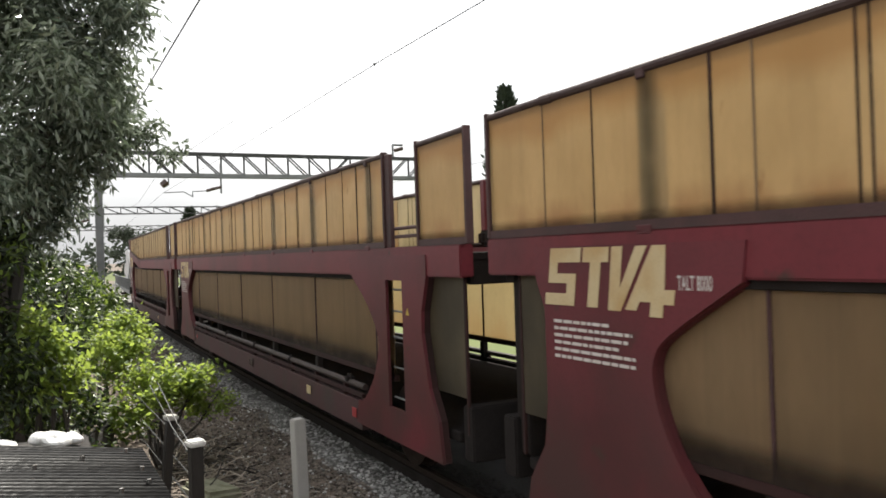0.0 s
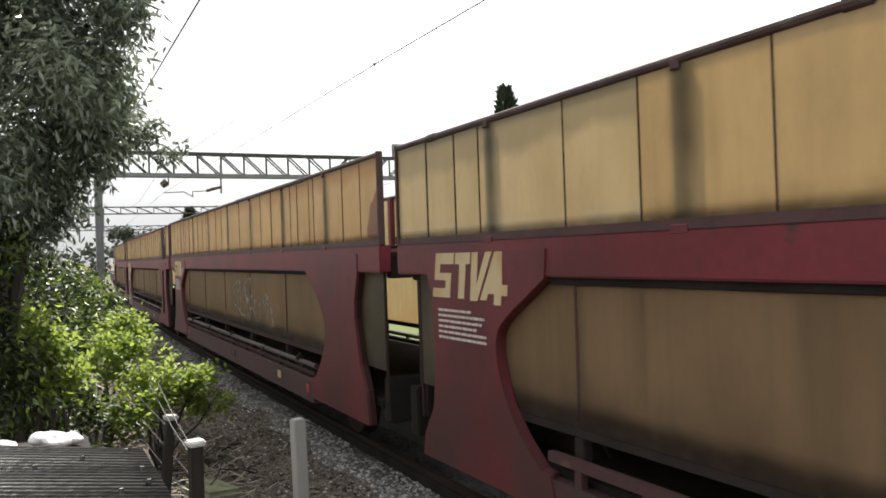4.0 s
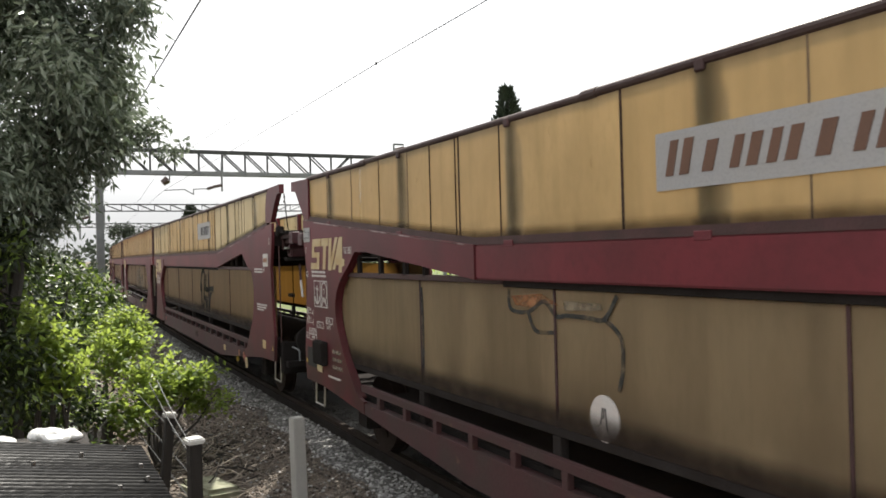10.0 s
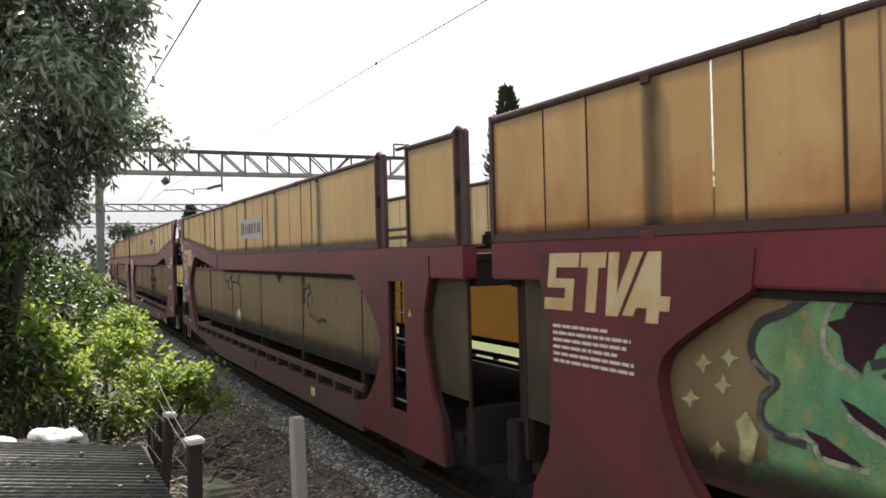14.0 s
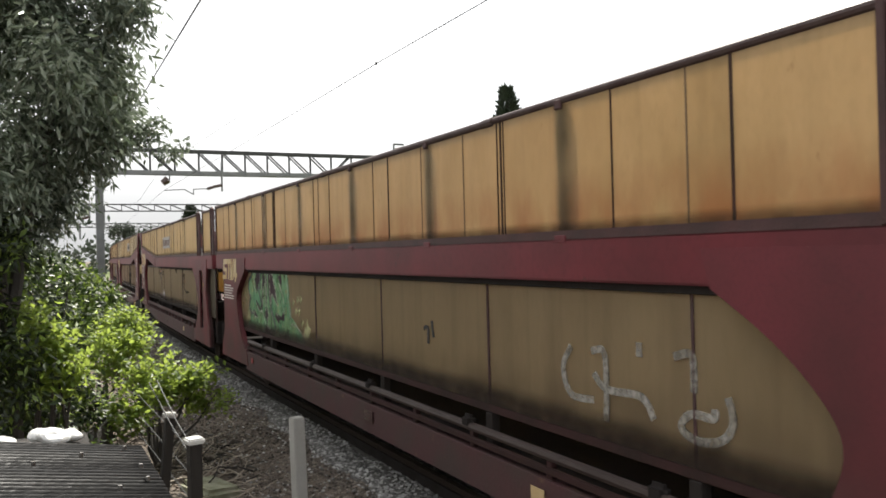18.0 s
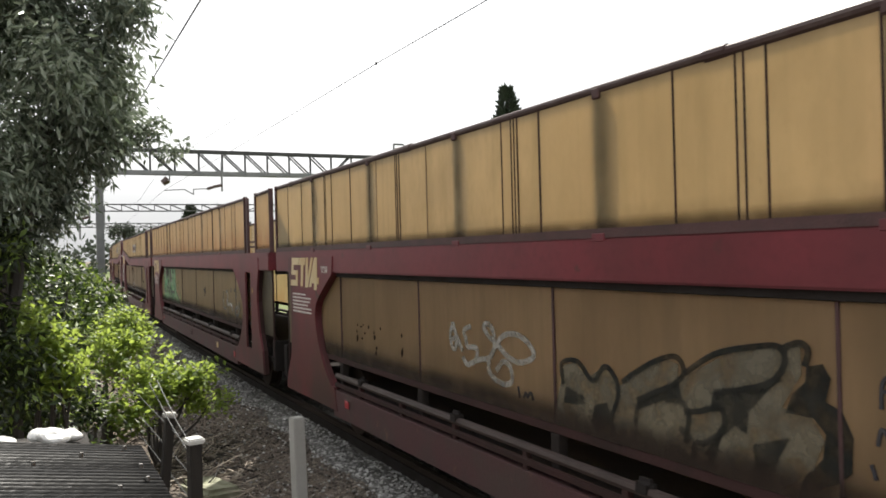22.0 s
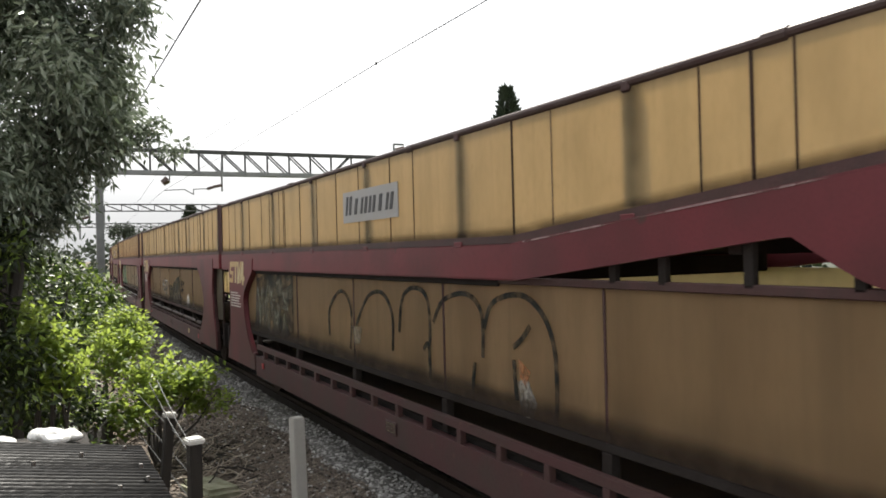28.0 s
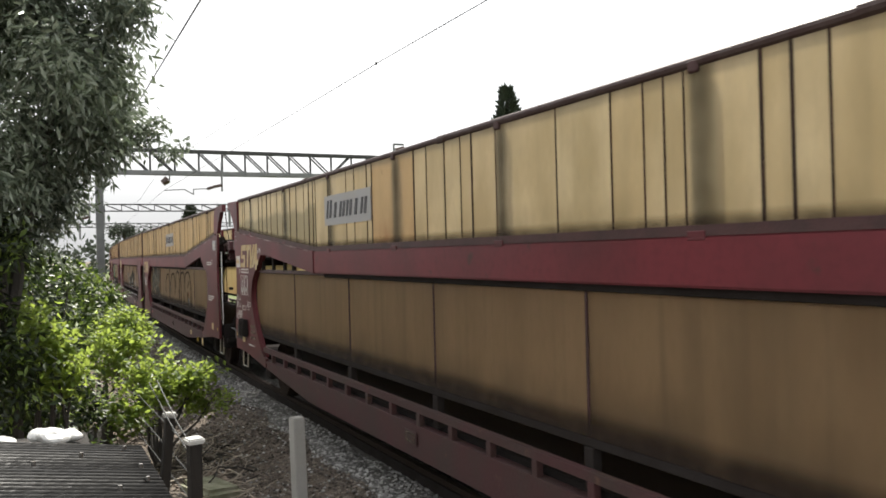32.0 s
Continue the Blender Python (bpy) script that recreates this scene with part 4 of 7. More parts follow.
            if i:
                put(part("seam", shared("lowseam", lambda: mesh_of("seam", soft_box(0.066, 0.10, -0.010, 0.010, Z_LOW, Z_BEAM, 0.003, 1), RAIL_BROWN)), None, w), 0, cuts[i])
                put(part("stanchion", shared("lowpost", lambda: mesh_of("stanchion", soft_box(0.058, 0.13, -0.045, 0.045, 0.66, Z_LOW - 0.051, 0.006, 1), DARK_STEEL)), None, w), 0, cuts[i])
        put(part("sheet_foot", shared(("foot", rails, round(a, 2), round(b, 2)), lambda: mesh_of("sheet_foot", soft_box(0.066, 0.12, a, b, Z_LOW - 0.05, Z_LOW + 0.012, 0.006, 1), DARK_STEEL if rails == "ladder" else DARK_BAR)), None, w))
        if side < 0:
            put(part("skirt_grime", shared(("skirt", round(a, 2), round(b, 2)), lambda: mesh_of("skirt_grime", plate(bmesh.new(), [(a, 0), (b, 0), (b, 0.19), (a, 0.19)], 0.0615, 0.0625), LOW_DIRT)), None, w), 0, 0, Z_LOW + 0.0125)
        ha, hb = -h + (SLOPE_E + 0.31 if rs else 1.9), h - (SLOPE_E + 0.31 if fs else 1.9)
        # dark strip under the beam, standing for its shadow on the lower sheets
        if side < 0:
            put(part("sheet_head", shared(("head", round(ha, 2), round(hb, 2)), lambda: mesh_of("sheet_head", soft_box(0.050, 0.0735, ha, hb, Z_BEAM - 0.048, Z_BEAM + 0.01, 0.005, 1), DARK_STEEL)), None, w))
        if (fs or rs) and side < 0:
            g = 1 if fs else -1
            ya, yb = sorted((g * (h - SLOPE_E - 0.3), g * (h - 1.9)))
            put(part("sheet_head", soft_box(0.05, 0.11, ya, yb, Z_BEAM - 0.03, Z_BEAM + 0.02, 0.006, 1), RAIL_BROWN, w))
            for d in (3.99, 3.57, 2.98, 2.4):
                yy = g * (h - d)
                put(part("stanchion", soft_box(0.05, 0.09, yy - 0.03, yy + 0.03, Z_BEAM, top_of(yy) - 0.2, 0.004, 1), DARK_STEEL, w))
            # pale broken strip: a painted glint of sky along the beam's top edge
            ye, ym = (hf - 1.15, hf - SLOPE_E + 0.15) if fs else (-h + 1.15, -h + SLOPE_E - 0.15)
            put(part("beam_edge", plate(bmesh.new(), [(ye, top_of(ye) - 0.004), (ym, top_of(ym) - 0.004), (ym, top_of(ym) - 0.014), (ye, top_of(ye) - 0.014)], -0.0135, 0.004), EDGE_GLINT, w, "pale strip painting a glint along the sloping beam"))

    # end cross members and hoses
    for sgn, sl in ((1, fs), (-1, rs)):
        ye = sgn * ((hf if sgn > 0 else h) - (BODY_E if sl else 0.30))
        z = SLOPE_Z - 0.16 if sl else Z_DECK - 0.10
        part("end_beam", soft_box(-1.1, 1.1, ye - 0.06, ye + 0.06, z - 0.22, z, 0.01), DARK_BAR if sl else DARK_STEEL, w)
        for s in ((-1, 1) if sgn > 0 else ()):
            yf = sgn * (h - (BODY_E + 0.14 if sl else 0.42))
            part("door_frame", soft_box(min(s * 0.86, s * 1.10), max(s * 0.86, s * 1.10), yf - 0.09, yf + 0.09, 0.68, z - 0.2, 0.01), DARK_STEEL, w)
        part("headstock", soft_box(-1.15, 1.15, ye - 0.08, ye + 0.08, 0.50, 0.93, 0.012), BLACK_STEEL, w)
        if sl:
            for s in (-1, 1):
                part("buffer", tube(bmesh.new(), (s * 0.87, ye, 0.98), (s * 0.87, ye + sgn * 0.40, 0.98), 0.09, sides=12), BLACK_STEEL, w)
                part("buffer_head", tube(bmesh.new(), (s * 0.87, ye + sgn * 0.40, 0.98), (s * 0.87, ye + sgn * 0.44, 0.98), 0.19, sides=16), BLACK_STEEL, w)
                part("hinge_box", soft_box(s * 0.97 - 0.10, s * 0.97 + 0.10, min(ye + sgn * 0.12, ye + sgn * 0.33), max(ye + sgn * 0.12, ye + sgn * 0.33), 2.10, 2.26, 0.015), END_GEAR, w)
                part("ramp", soft_box(min(s * 0.45, s * 1.08), max(s * 0.45, s * 1.08), min(ye, ye + sgn * 0.5), max(ye, ye + sgn * 0.5), 2.28, 2.34, 0.008), DARK_BAR, w)
                tip = ye + sgn * (BODY_E - (0.36 if sgn > 0 else 0.40 if seed == 3 else 0.30))
                for zc in (2.90, 2.84):
                    part("cable_clamp", soft_box(s * 1.147 - 0.011, s * 1.147 + 0.011, tip - 0.016, tip + 0.016, zc - 0.014, zc + 0.014, 0.004, 1), DARK_STEEL, w)
                part("stay_cable", pipe(bmesh.new(), [(s * 1.17, ye - sgn * 0.08, 2.60), (s * 1.12, ye + sgn * 0.02, 2.46), (s * 1.10, ye + sgn * 0.06, 2.34)], 0.008, 6), BLACK_CABLE, w)
                part("stay_cable", pipe(bmesh.new(), [(s * 1.15, tip, 2.95), (s * 1.12, tip - sgn * 0.01, 2.62), (s * 1.08, tip - sgn * 0.02, 2.33)], 0.007, 6), BLACK_CABLE, w)
                bolt = tube(bmesh.new(), (s * 1.07, ye + sgn * 0.235, 2.175), (s * 1.09, ye + sgn * 0.235, 2.175), 0.032, sides=12)
                tube(bolt, (s * 1.09, ye + sgn * 0.235, 2.175), (s * 1.102, ye + sgn * 0.235, 2.175), 0.015, sides=8)
                part("hinge_bolt", bolt, DARK_BAR, w)
                part("side_bar", soft_box(min(s * 1.05, s * 1.13), max(s * 1.05, s * 1.13), min(ye, ye + sgn * 0.52), max(ye, ye + sgn * 0.52), 2.345, 2.395, 0.008, 1), DARK_BAR, w)
                part("bar_block", soft_box(min(s * 1.02, s * 1.13), max(s * 1.02, s * 1.13), ye + sgn * 0.52 - 0.09, ye + sgn * 0.52 + 0.09, 2.27, 2.43, 0.010, 1), END_GEAR, w)
                part("lock_plate", soft_box(min(s * 1.0, s * 1.12), max(s * 1.0, s * 1.12), ye + sgn * 0.20 - 0.07, ye + sgn * 0.20 + 0.07, 2.205, 2.235, 0.005, 1), PLASTIC_PALE, w, "pale worn locking plate")
            part("under_beam", soft_box(-1.12, 1.12, ye + sgn * 0.20 - 0.07, ye + sgn * 0.20 + 0.07, 2.045, 2.098, 0.008, 1), BLACK_STEEL, w)
            dark_rod = seed == 3
            part("grab_rail", pipe(bmesh.new(), [(-1.18, ye + sgn * 0.10, 0.93), (-1.175, ye + sgn * 0.105, 1.1), (-1.18, ye + sgn * 0.10, 1.36)], 0.008, 8), RAIL_BROWN if dark_rod else PLASTIC_WHITE, w, "dark brown grab rail" if dark_rod else "pale painted grab rail")
            part("grab_rail", pipe(bmesh.new(), [(-1.18, ye + sgn * 0.10, 1.36), (-1.18, ye + sgn * 0.10, 2.25)], 0.010, 8), RAIL_BROWN if seed in (3, 4) else PLASTIC_WHITE, w)
            part("pull_handle", pipe(bmesh.new(), [(-1.02, ye + sgn * 0.02, 0.86), (-1.02, ye + sgn * 0.30, 0.86), (-1.0, ye + sgn * 0.36, 0.83), (-1.0, ye + sgn * 0.37, 0.70)], 0.012, 8), GALV, w, "bare steel pull handle")
            part("tail_disc", soft_box(-0.74, -0.66, ye + sgn * 0.30, ye + sgn * 0.34, 0.78, 0.88, 0.012), LOGO, w, "cream coupling tag")
            part("latch_box", soft_box(-1.20, -1.10, min(ye, ye + sgn * 0.10), max(ye, ye + sgn * 0.10), 2.38, 2.52, 0.012), DARK_STEEL, w, "dark steel latch box")
            part("latch_arm", soft_box(-1.16, -1.10, min(ye, ye + sgn * 0.24), max(ye, ye + sgn * 0.24), 2.42, 2.46, 0.006), DARK_STEEL, w)
            part("lock_lever", soft_box(-1.05, -1.0, min(ye + sgn * 0.02, ye + sgn * 0.20), max(ye + sgn * 0.02, ye + sgn * 0.20), 1.55, 1.60, 0.008), DARK_STEEL, w)
            part("cross_rod", tube(bmesh.new(), (-1.1, ye + sgn * 0.34, 2.24), (1.1, ye + sgn * 0.34, 2.24), 0.03), END_GEAR, w)
            part("cross_rod", tube(bmesh.new(), (-1.1, ye + sgn * 0.28, 2.42), (1.1, ye + sgn * 0.28, 2.42), 0.018), DARK_STEEL, w)
            for s in (-1, 0.1):
                part("lift_arm", soft_box(s * 0.62 - 0.05, s * 0.62 + 0.05, min(ye, ye + sgn * 0.38), max(ye, ye + sgn * 0.38), 2.12, 2.28, 0.012), END_GEAR, w)
            part("hose", pipe(bmesh.new(), [(-0.93, ye + sgn * 0.22, 2.0), (-0.925, ye + sgn * 0.24, 1.78)], 0.016, 8), RAIL_BROWN, w)
            part("hose_sleeve", pipe(bmesh.new(), [(-0.925, ye + sgn * 0.24, 1.78), (-0.91, ye + sgn * 0.26, 1.55)], 0.016, 8), PLASTIC_WHITE, w, "white sleeve of a hanging hose")
            part("step", pipe(bmesh.new(), [(-1.14, ye - sgn * 0.08, 0.72), (-1.15, ye - sgn * 0.08, 0.375), (-1.15, ye - sgn * 0.40, 0.375), (-1.14, ye - sgn * 0.40, 0.72)], 0.012, 6), STEEL, w, "bare steel stirrup step")
            part("coupling", pipe(bmesh.new(), [(0, ye, 0.90), (0, ye + sgn * 0.3, 0.84), (0, ye + sgn * 0.6, 0.80)], 0.05, 8), DARK_STEEL, w)
        else:
            part("drawbar", tube(bmesh.new(), (0, ye, 0.66), (0, sgn * (h - 0.005), 0.66), 0.09), DARK_STEEL, w)
            part("bridge_flap", soft_box(-1.0, -0.45, ye - 0.15, ye + 0.24, Z_DECK - 0.03, Z_DECK + 0.0, 0.006, 1), DARK_STEEL, w)
            for k, (x, wd, tall) in enumerate(((-1.0, 0.05, 0.10), (-0.72, 0.09, 0.07), (-0.30, 0.04, 0.11), (0.16, 0.08, 0.08), (0.86, 0.06, 0.10))):
                part("hinge_lug", soft_box(x - wd, x + wd, ye + sgn * (0.10 + 0.03 * (k % 2)) - 0.045, ye + sgn * (0.10 + 0.03 * (k % 2)) + 0.045, Z_DECK - 0.02, Z_DECK + tall, 0.025, 3), RAIL_BROWN if k % 2 else DARK_STEEL, w)
            bm = bmesh.new()
            plate(bm, [(ye + 0.2 * math.cos(a) * 0.8, Z_DECK + 0.02 + 0.13 * math.sin(a)) for a in [math.pi * k / 8 for k in range(9)]], 0.55, 0.62)
            part("wheel_chock", bm, RUST, w)
    for sgn in (1, -1):
        ax = part("wheelset", shared("wheelset", wheelset), None, w)
        ax.location = (0, sgn * (h - 2.15), 0.43)
        ax["axle"] = sgn * (h - 2.15)
        for s in (-1, 1):
            part("axle_box", soft_box(s * 0.98 - 0.09, s * 0.98 + 0.09, sgn * (h - 2.15) - 0.14, sgn * (h - 2.15) + 0.14, 0.30, 0.56, 0.02), DARK_STEEL, w)
    return w


def scribble(w, name, mat, lines, width, label):
    """Sprayed strokes on the near lower sheets; points in (y, z) of the wagon's space."""
    for line in lines:
        part(name, stroke(bmesh.new(), smooth_line(line, 5), width, FACE + 0.066, FACE + 0.0735), mat, w, label)


def patch(w, name, mat, polys, label, lift=0.068):
    for p in polys:
        part(name, plate(bmesh.new(), p, FACE + lift, FACE + 0.0735), mat, w, label)


BOUNDS = [36.0, 20.7, 5.30, -9.55, -25.10, -40.18, -55.42, -70.24, -85.30, -100.4]
TRAIN = []
for i, (front, rear) in enumerate((("slope", "ladder"), ("plain", "ladder"), ("plain", "plain"), ("plain", "slope"),
                                   ("slope", "ladder"), ("plain", "ladder"), ("plain", "plain"), ("plain", "slope"), ("slope", "ladder"))):
    lab = ("maroon double-deck car carrier with soiled yellow side sheets",
           "maroon double-deck car carrier with rust-streaked yellow sheets",
           "maroon double-deck car carrier with white scrawl on its sheets",
           "maroon double-deck car carrier with black scrawl and sloping end",
           "maroon double-deck car carrier with sloping front and grey nameboard",
           "maroon double-deck car carrier with green graffiti on its sheets",
           "maroon double-deck car carrier with black and white graffiti",
           "maroon double-deck car carrier with slate graffiti and sloping end",
           "maroon double-deck car carrier with faded cream side sheets")[i]
    TRAIN.append(make_wagon(BOUNDS[i], BOUNDS[i + 1], front, rear, lab, rails="ladder" if i in (0, 3, 4, 7, 8) else "tube", seed=i))


def small_text(w, body, y, z, size, squeeze=0.62, mat=None, name="lettering"):
    """Painted data on the near side; y is where the line begins, z its foot."""
    me = shared(("text", body, size, squeeze), lambda: text_mesh(name, body, size, mat or WHITE_MARK, squeeze, 0.0, size * 0.012))
    return letter(w, name, me, y, z, 0.0135, "white painted lettering")


def outline_box(w, y0, y1, z0, z1, t=0.011):
    bm = bmesh.new()
    for a, b, c, d in ((y0, y1, z1 - t, z1), (y0, y1, z0, z0 + t), (y0, y0 - t, z0 + t, z1 - t), (y1 + t, y1, z0 + t, z1 - t)):
        box(bm, FACE - 0.0145, FACE - 0.012, min(a, b), max(a, b), c, d)
    return part("marking_box", bm, WHITE_MARK, w, "white painted outline box")


def flat_board(w, y0, y1, z0, z1, mat, label, name="plate"):
    return part(name, soft_box(FACE - 0.018, FACE - 0.012, min(y0, y1), max(y0, y1), z0, z1, 0.003, 1), mat, w, label)


def girder_plate(w):
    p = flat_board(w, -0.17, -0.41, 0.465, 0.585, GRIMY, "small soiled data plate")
    bm = bmesh.new()
    for y0, y1, z0, z1 in ((-0.39, -0.19, 0.555, 0.567), (-0.39, -0.19, 0.483, 0.495), (-0.39, -0.375, 0.495, 0.555), (-0.205, -0.19, 0.495, 0.555), (-0.35, -0.24, 0.52, 0.53)):
        box(bm, FACE - 0.0205, FACE - 0.0182, y0, y1, z0, z1)
    part("plate_print", bm, SPRAY_FADE, p, "worn print on the plate")
    flat_board(w, -3.30, -3.46, 0.475, 0.575, LOGO, "small cream data plate")


def plain_front_marks(w, h, long=True, ahead=0.0, drop=0.0, raised=0.0):
    add_logo(w, h - 0.94 + ahead, 1.765 - drop * 0.35, 0.98 if ahead else 1.0)
    if long:
        small_text(w, "TALT 8000", h - 2.13 - raised, 1.875 + raised, 0.103, 0.50)
    text_bars(w, h - 1.03 + ahead, 1.665 - drop, (0.55, 0.74, 0.70, 0.62, 0.76, 0.76))
    girder_plate(w)
    if ahead < 0.1:
        flat_board(w, -h + 2.62, -h + 2.75, 0.46, 0.56, RED, "small red plate")
    flat_board(w, h - 2.9, h - 3.02, 0.50, 0.58, RED, "small red plate")


def slope_front_marks(w, h, board, low=False):
    h -= 0.11 if low else 0.0
    add_logo(w, h - (1.12 if low else 1.0), 1.99)
    small_text(w, "TALT 8000", h - (2.21 if low else 2.15), 2.195 if low else 2.15, 0.100, 0.50)
    if low:
        flat_board(w, h - 0.83, h - 1.09, 1.98, 2.16, board, "cream instruction board with a faded arrow")
        part("arrow", plate(bmesh.new(), [(h - 0.85, 2.07), (h - 0.91, 2.13), (h - 0.91, 2.10), (h - 1.06, 2.10), (h - 1.06, 2.04), (h - 0.91, 2.04), (h - 0.91, 2.01)], FACE - 0.021, FACE - 0.0185), LOGO, w, "faded arrow on the board")
    else:
        flat_board(w, h - 0.74, h - 0.98, 2.30, 2.47, board, "pale instruction board with a faint arrow")
        rim = [(h - 0.755, 2.385), (h - 0.80, 2.445), (h - 0.80, 2.42), (h - 0.96, 2.42), (h - 0.96, 2.35), (h - 0.80, 2.35), (h - 0.80, 2.325), (h - 0.755, 2.385)]
        part("arrow", stroke(bmesh.new(), rim, 0.007, FACE - 0.0205, FACE - 0.0183), SPRAY_GREY, w, "thin grey arrow outline")
    small_text(w, "GB", h - (1.0 if low else 0.81), 1.885, 0.10, 0.58)
    small_text(w, "C", h - (0.77 if low else 0.80), 2.42 if low else 2.17, 0.10, 0.6)
    text_bars(w, h - (1.15 if low else 1.02), 1.96, (0.50, 0.52), 0.024, 0.045)
    for e, z in ((0.81, 1.455), (0.81, 1.345)):
        small_text(w, "60.4 m" if z > 1.4 else "59.9 m", h - e, z + 0.022, 0.085, 0.68)
        bm = bmesh.new()
        box(bm, FACE - 0.0145, FACE - 0.012, h - e - 0.23, h - e, z, z + 0.009)
        box(bm, FACE - 0.0145, FACE - 0.012, h - e - 0.011, h - e, z - 0.02, z + 0.05)
        box(bm, FACE - 0.0145, FACE - 0.012, h - e - 0.23, h - e - 0.219, z - 0.02, z + 0.05)
        part("length_bar", bm, WHITE_MARK, w, "white painted length mark")
    outline_box(w, h - 1.10, h - 1.325, 1.545, 1.85)
    bm = bmesh.new()
    c = h - 1.212
    stroke(bm, [(c, 1.60), (c, 1.80)], 0.020, FACE - 0.0145, FACE - 0.012)
    stroke(bm, [(c + 0.045, 1.755), (c - 0.045, 1.755)], 0.018, FACE - 0.0145, FACE - 0.012)
    stroke(bm, smooth_line([(c + 0.085, 1.665), (c + 0.06, 1.615), (c, 1.585), (c - 0.06, 1.615), (c - 0.085, 1.665)], 4), 0.026, FACE - 0.0145, FACE - 0.012)
    part("anchor_sign", bm, WHITE_MARK, w, "white stencilled anchor")
    outline_box(w, h - 1.345, h - 1.575, 1.545, 1.85)
    bm = bmesh.new()
    c = h - 1.46
    ring = [(c + 0.095 * math.cos(a), 1.725 + 0.105 * math.sin(a)) for a in [math.tau * k / 28 for k in range(29)]]
    stroke(bm, ring, 0.014, FACE - 0.0145, FACE - 0.012)
    stroke(bm, [(c + 0.085, 1.565), (c + 0.01, 1.66)], 0.022, FACE - 0.0175, FACE - 0.015)
    stroke(bm, [(c - 0.085, 1.565), (c - 0.01, 1.66)], 0.022, FACE - 0.0175, FACE - 0.015)
    part("tunnel_sign", bm, WHITE_MARK, w, "white stencilled tunnel sign")
    small_text(w, "CT", c + 0.055, 1.70, 0.085, 0.75)
    outline_box(w, h - 0.76, h - 0.865, 1.155, 1.225, 0.008)
    small_text(w, "SS", h - 0.775, 1.168, 0.06, 0.7)
    for k, ch in enumerate("ABCD"):
        outline_box(w, h - 0.865 - 0.073 * k, h - 0.935 - 0.073 * k, 1.215, 1.285, 0.007)
        small_text(w, ch, h - 0.88 - 0.073 * k, 1.228, 0.06, 0.7)
    outline_box(w, h - 0.865, h - 1.155, 1.145, 1.213, 0.007)
    text_bars(w, h - 0.98, 1.195, (0.10,), 0.03)
    outline_box(w, h - 1.17, h - 1.41, 1.305, 1.38, 0.009)
    small_text(w, "R 75 m", h - 1.19, 1.322, 0.062, 0.72)
    outline_box(w, h - 1.51, h - 1.74, 1.37, 1.445, 0.008)
    small_text(w, "56 000kg", h - 1.525, 1.388, 0.058, 0.66)
    small_text(w, "2x20.0t", h - 1.53, 1.315, 0.062, 0.66)
    text_bars(w, h - 1.70, 1.10, (0.28, 0.32, 0.34), 0.042, 0.085, FADED_MARK)
    text_bars(w, h - 1.55, 0.80, (0.40,), 0.022, 0.04)
    part("vent_box", soft_box(FACE - 0.085, FACE - 0.012, h - 1.55, h - 1.21, 0.90, 1.17, 0.012, 2), DARK_STEEL, w, "dark steel louvred box")
    for k in range(7):
        part("louvre", soft_box(FACE - 0.095, FACE - 0.08, h - 1.535 + 0.046 * k, h - 1.51 + 0.046 * k, 0.92, 1.15, 0.003, 1), DARK_STEEL, w)
    flat_board(w, h - 0.80, h - 1.145, 0.83, 1.055, SLATE_PLATE, "slate-grey painted cover plate", "cover_plate")
    flat_board(w, h - 1.16, h - 1.34, 0.80, 0.895, LOGO, "small cream data plate")
    girder_plate(w)
    part("warning_sign", plate(bmesh.new(), [(h - 0.73, 0.865), (h - 0.79, 0.865), (h - 0.76, 0.92)], FACE - 0.0145, FACE - 0.012), YELLOW, w, "yellow warning triangle")


def slope_rear_marks(w, h, board, mark, up=0.0, shift=0.0):
    e = -h
    b = e - shift
    flat_board(w, b + 1.32, b + 1.03, 1.97 + up, 2.15 + up, board, "white instruction board with a faded arrow")
    part("arrow", plate(bmesh.new(), [(b + y, z + up) for y, z in ((1.28, 2.03), (1.12, 2.03), (1.12, 2.01), (1.06, 2.06), (1.12, 2.11), (1.12, 2.09), (1.28, 2.09))], FACE - 0.021, FACE - 0.0185), mark, w, "faded arrow on the board")
    small_text(w, "GB", e + 1.35, 1.90 + up * 0.4, 0.115, 0.66)
    small_text(w, "C", e + 0.975, 2.28 - up * 0.29, 0.13, 0.6)
    text_bars(w, e + 1.89, 1.94 + up * 0.4, (0.51, 0.50), 0.022, 0.040)
    text_bars(w, e + 1.77, 1.425, (0.62, 0.56, 0.40), 0.022, 0.036)
    flat_board(w, e + 1.455, e + 1.27, 0.79, 0.91, LOGO, "small cream data plate")
    part("warning_sign", plate(bmesh.new(), [(e + 0.905, 0.805), (e + 0.835, 0.805), (e + 0.87, 0.87)], FACE - 0.0145, FACE - 0.012), YELLOW, w, "yellow warning triangle")
    if not up:
        flat_board(w, e + 3.1, e + 3.2, 0.50, 0.60, RED_FADE, "small faded red plate")
        flat_board(w, e + 2.75, e + 2.83, 0.49, 0.60, RED_FADE, "small faded red plate")
    ring = [(e + 2.57 + 0.042 * math.cos(a) + 0.02 * math.sin(a), 0.455 + 0.065 * math.sin(a)) for a in [math.tau * k / 16 for k in range(17)]]
    part("towing_eye", stroke(bmesh.new(), ring, 0.032, FACE - 0.03, FACE - 0.012), LOGO, w, "cream-painted towing eye")
    part("lashing_hook", soft_box(FACE + 0.0, FACE + 0.04, e + 3.42, e + 3.45, 0.38, 0.49, 0.006, 1), YELLOW, w, "yellow lashing hook")


BOARDS = {3: (WHITE_MARK, RED_FADE), 7: (SIGN_GREY, WHITE_MARK, 0.31, 0.16)}
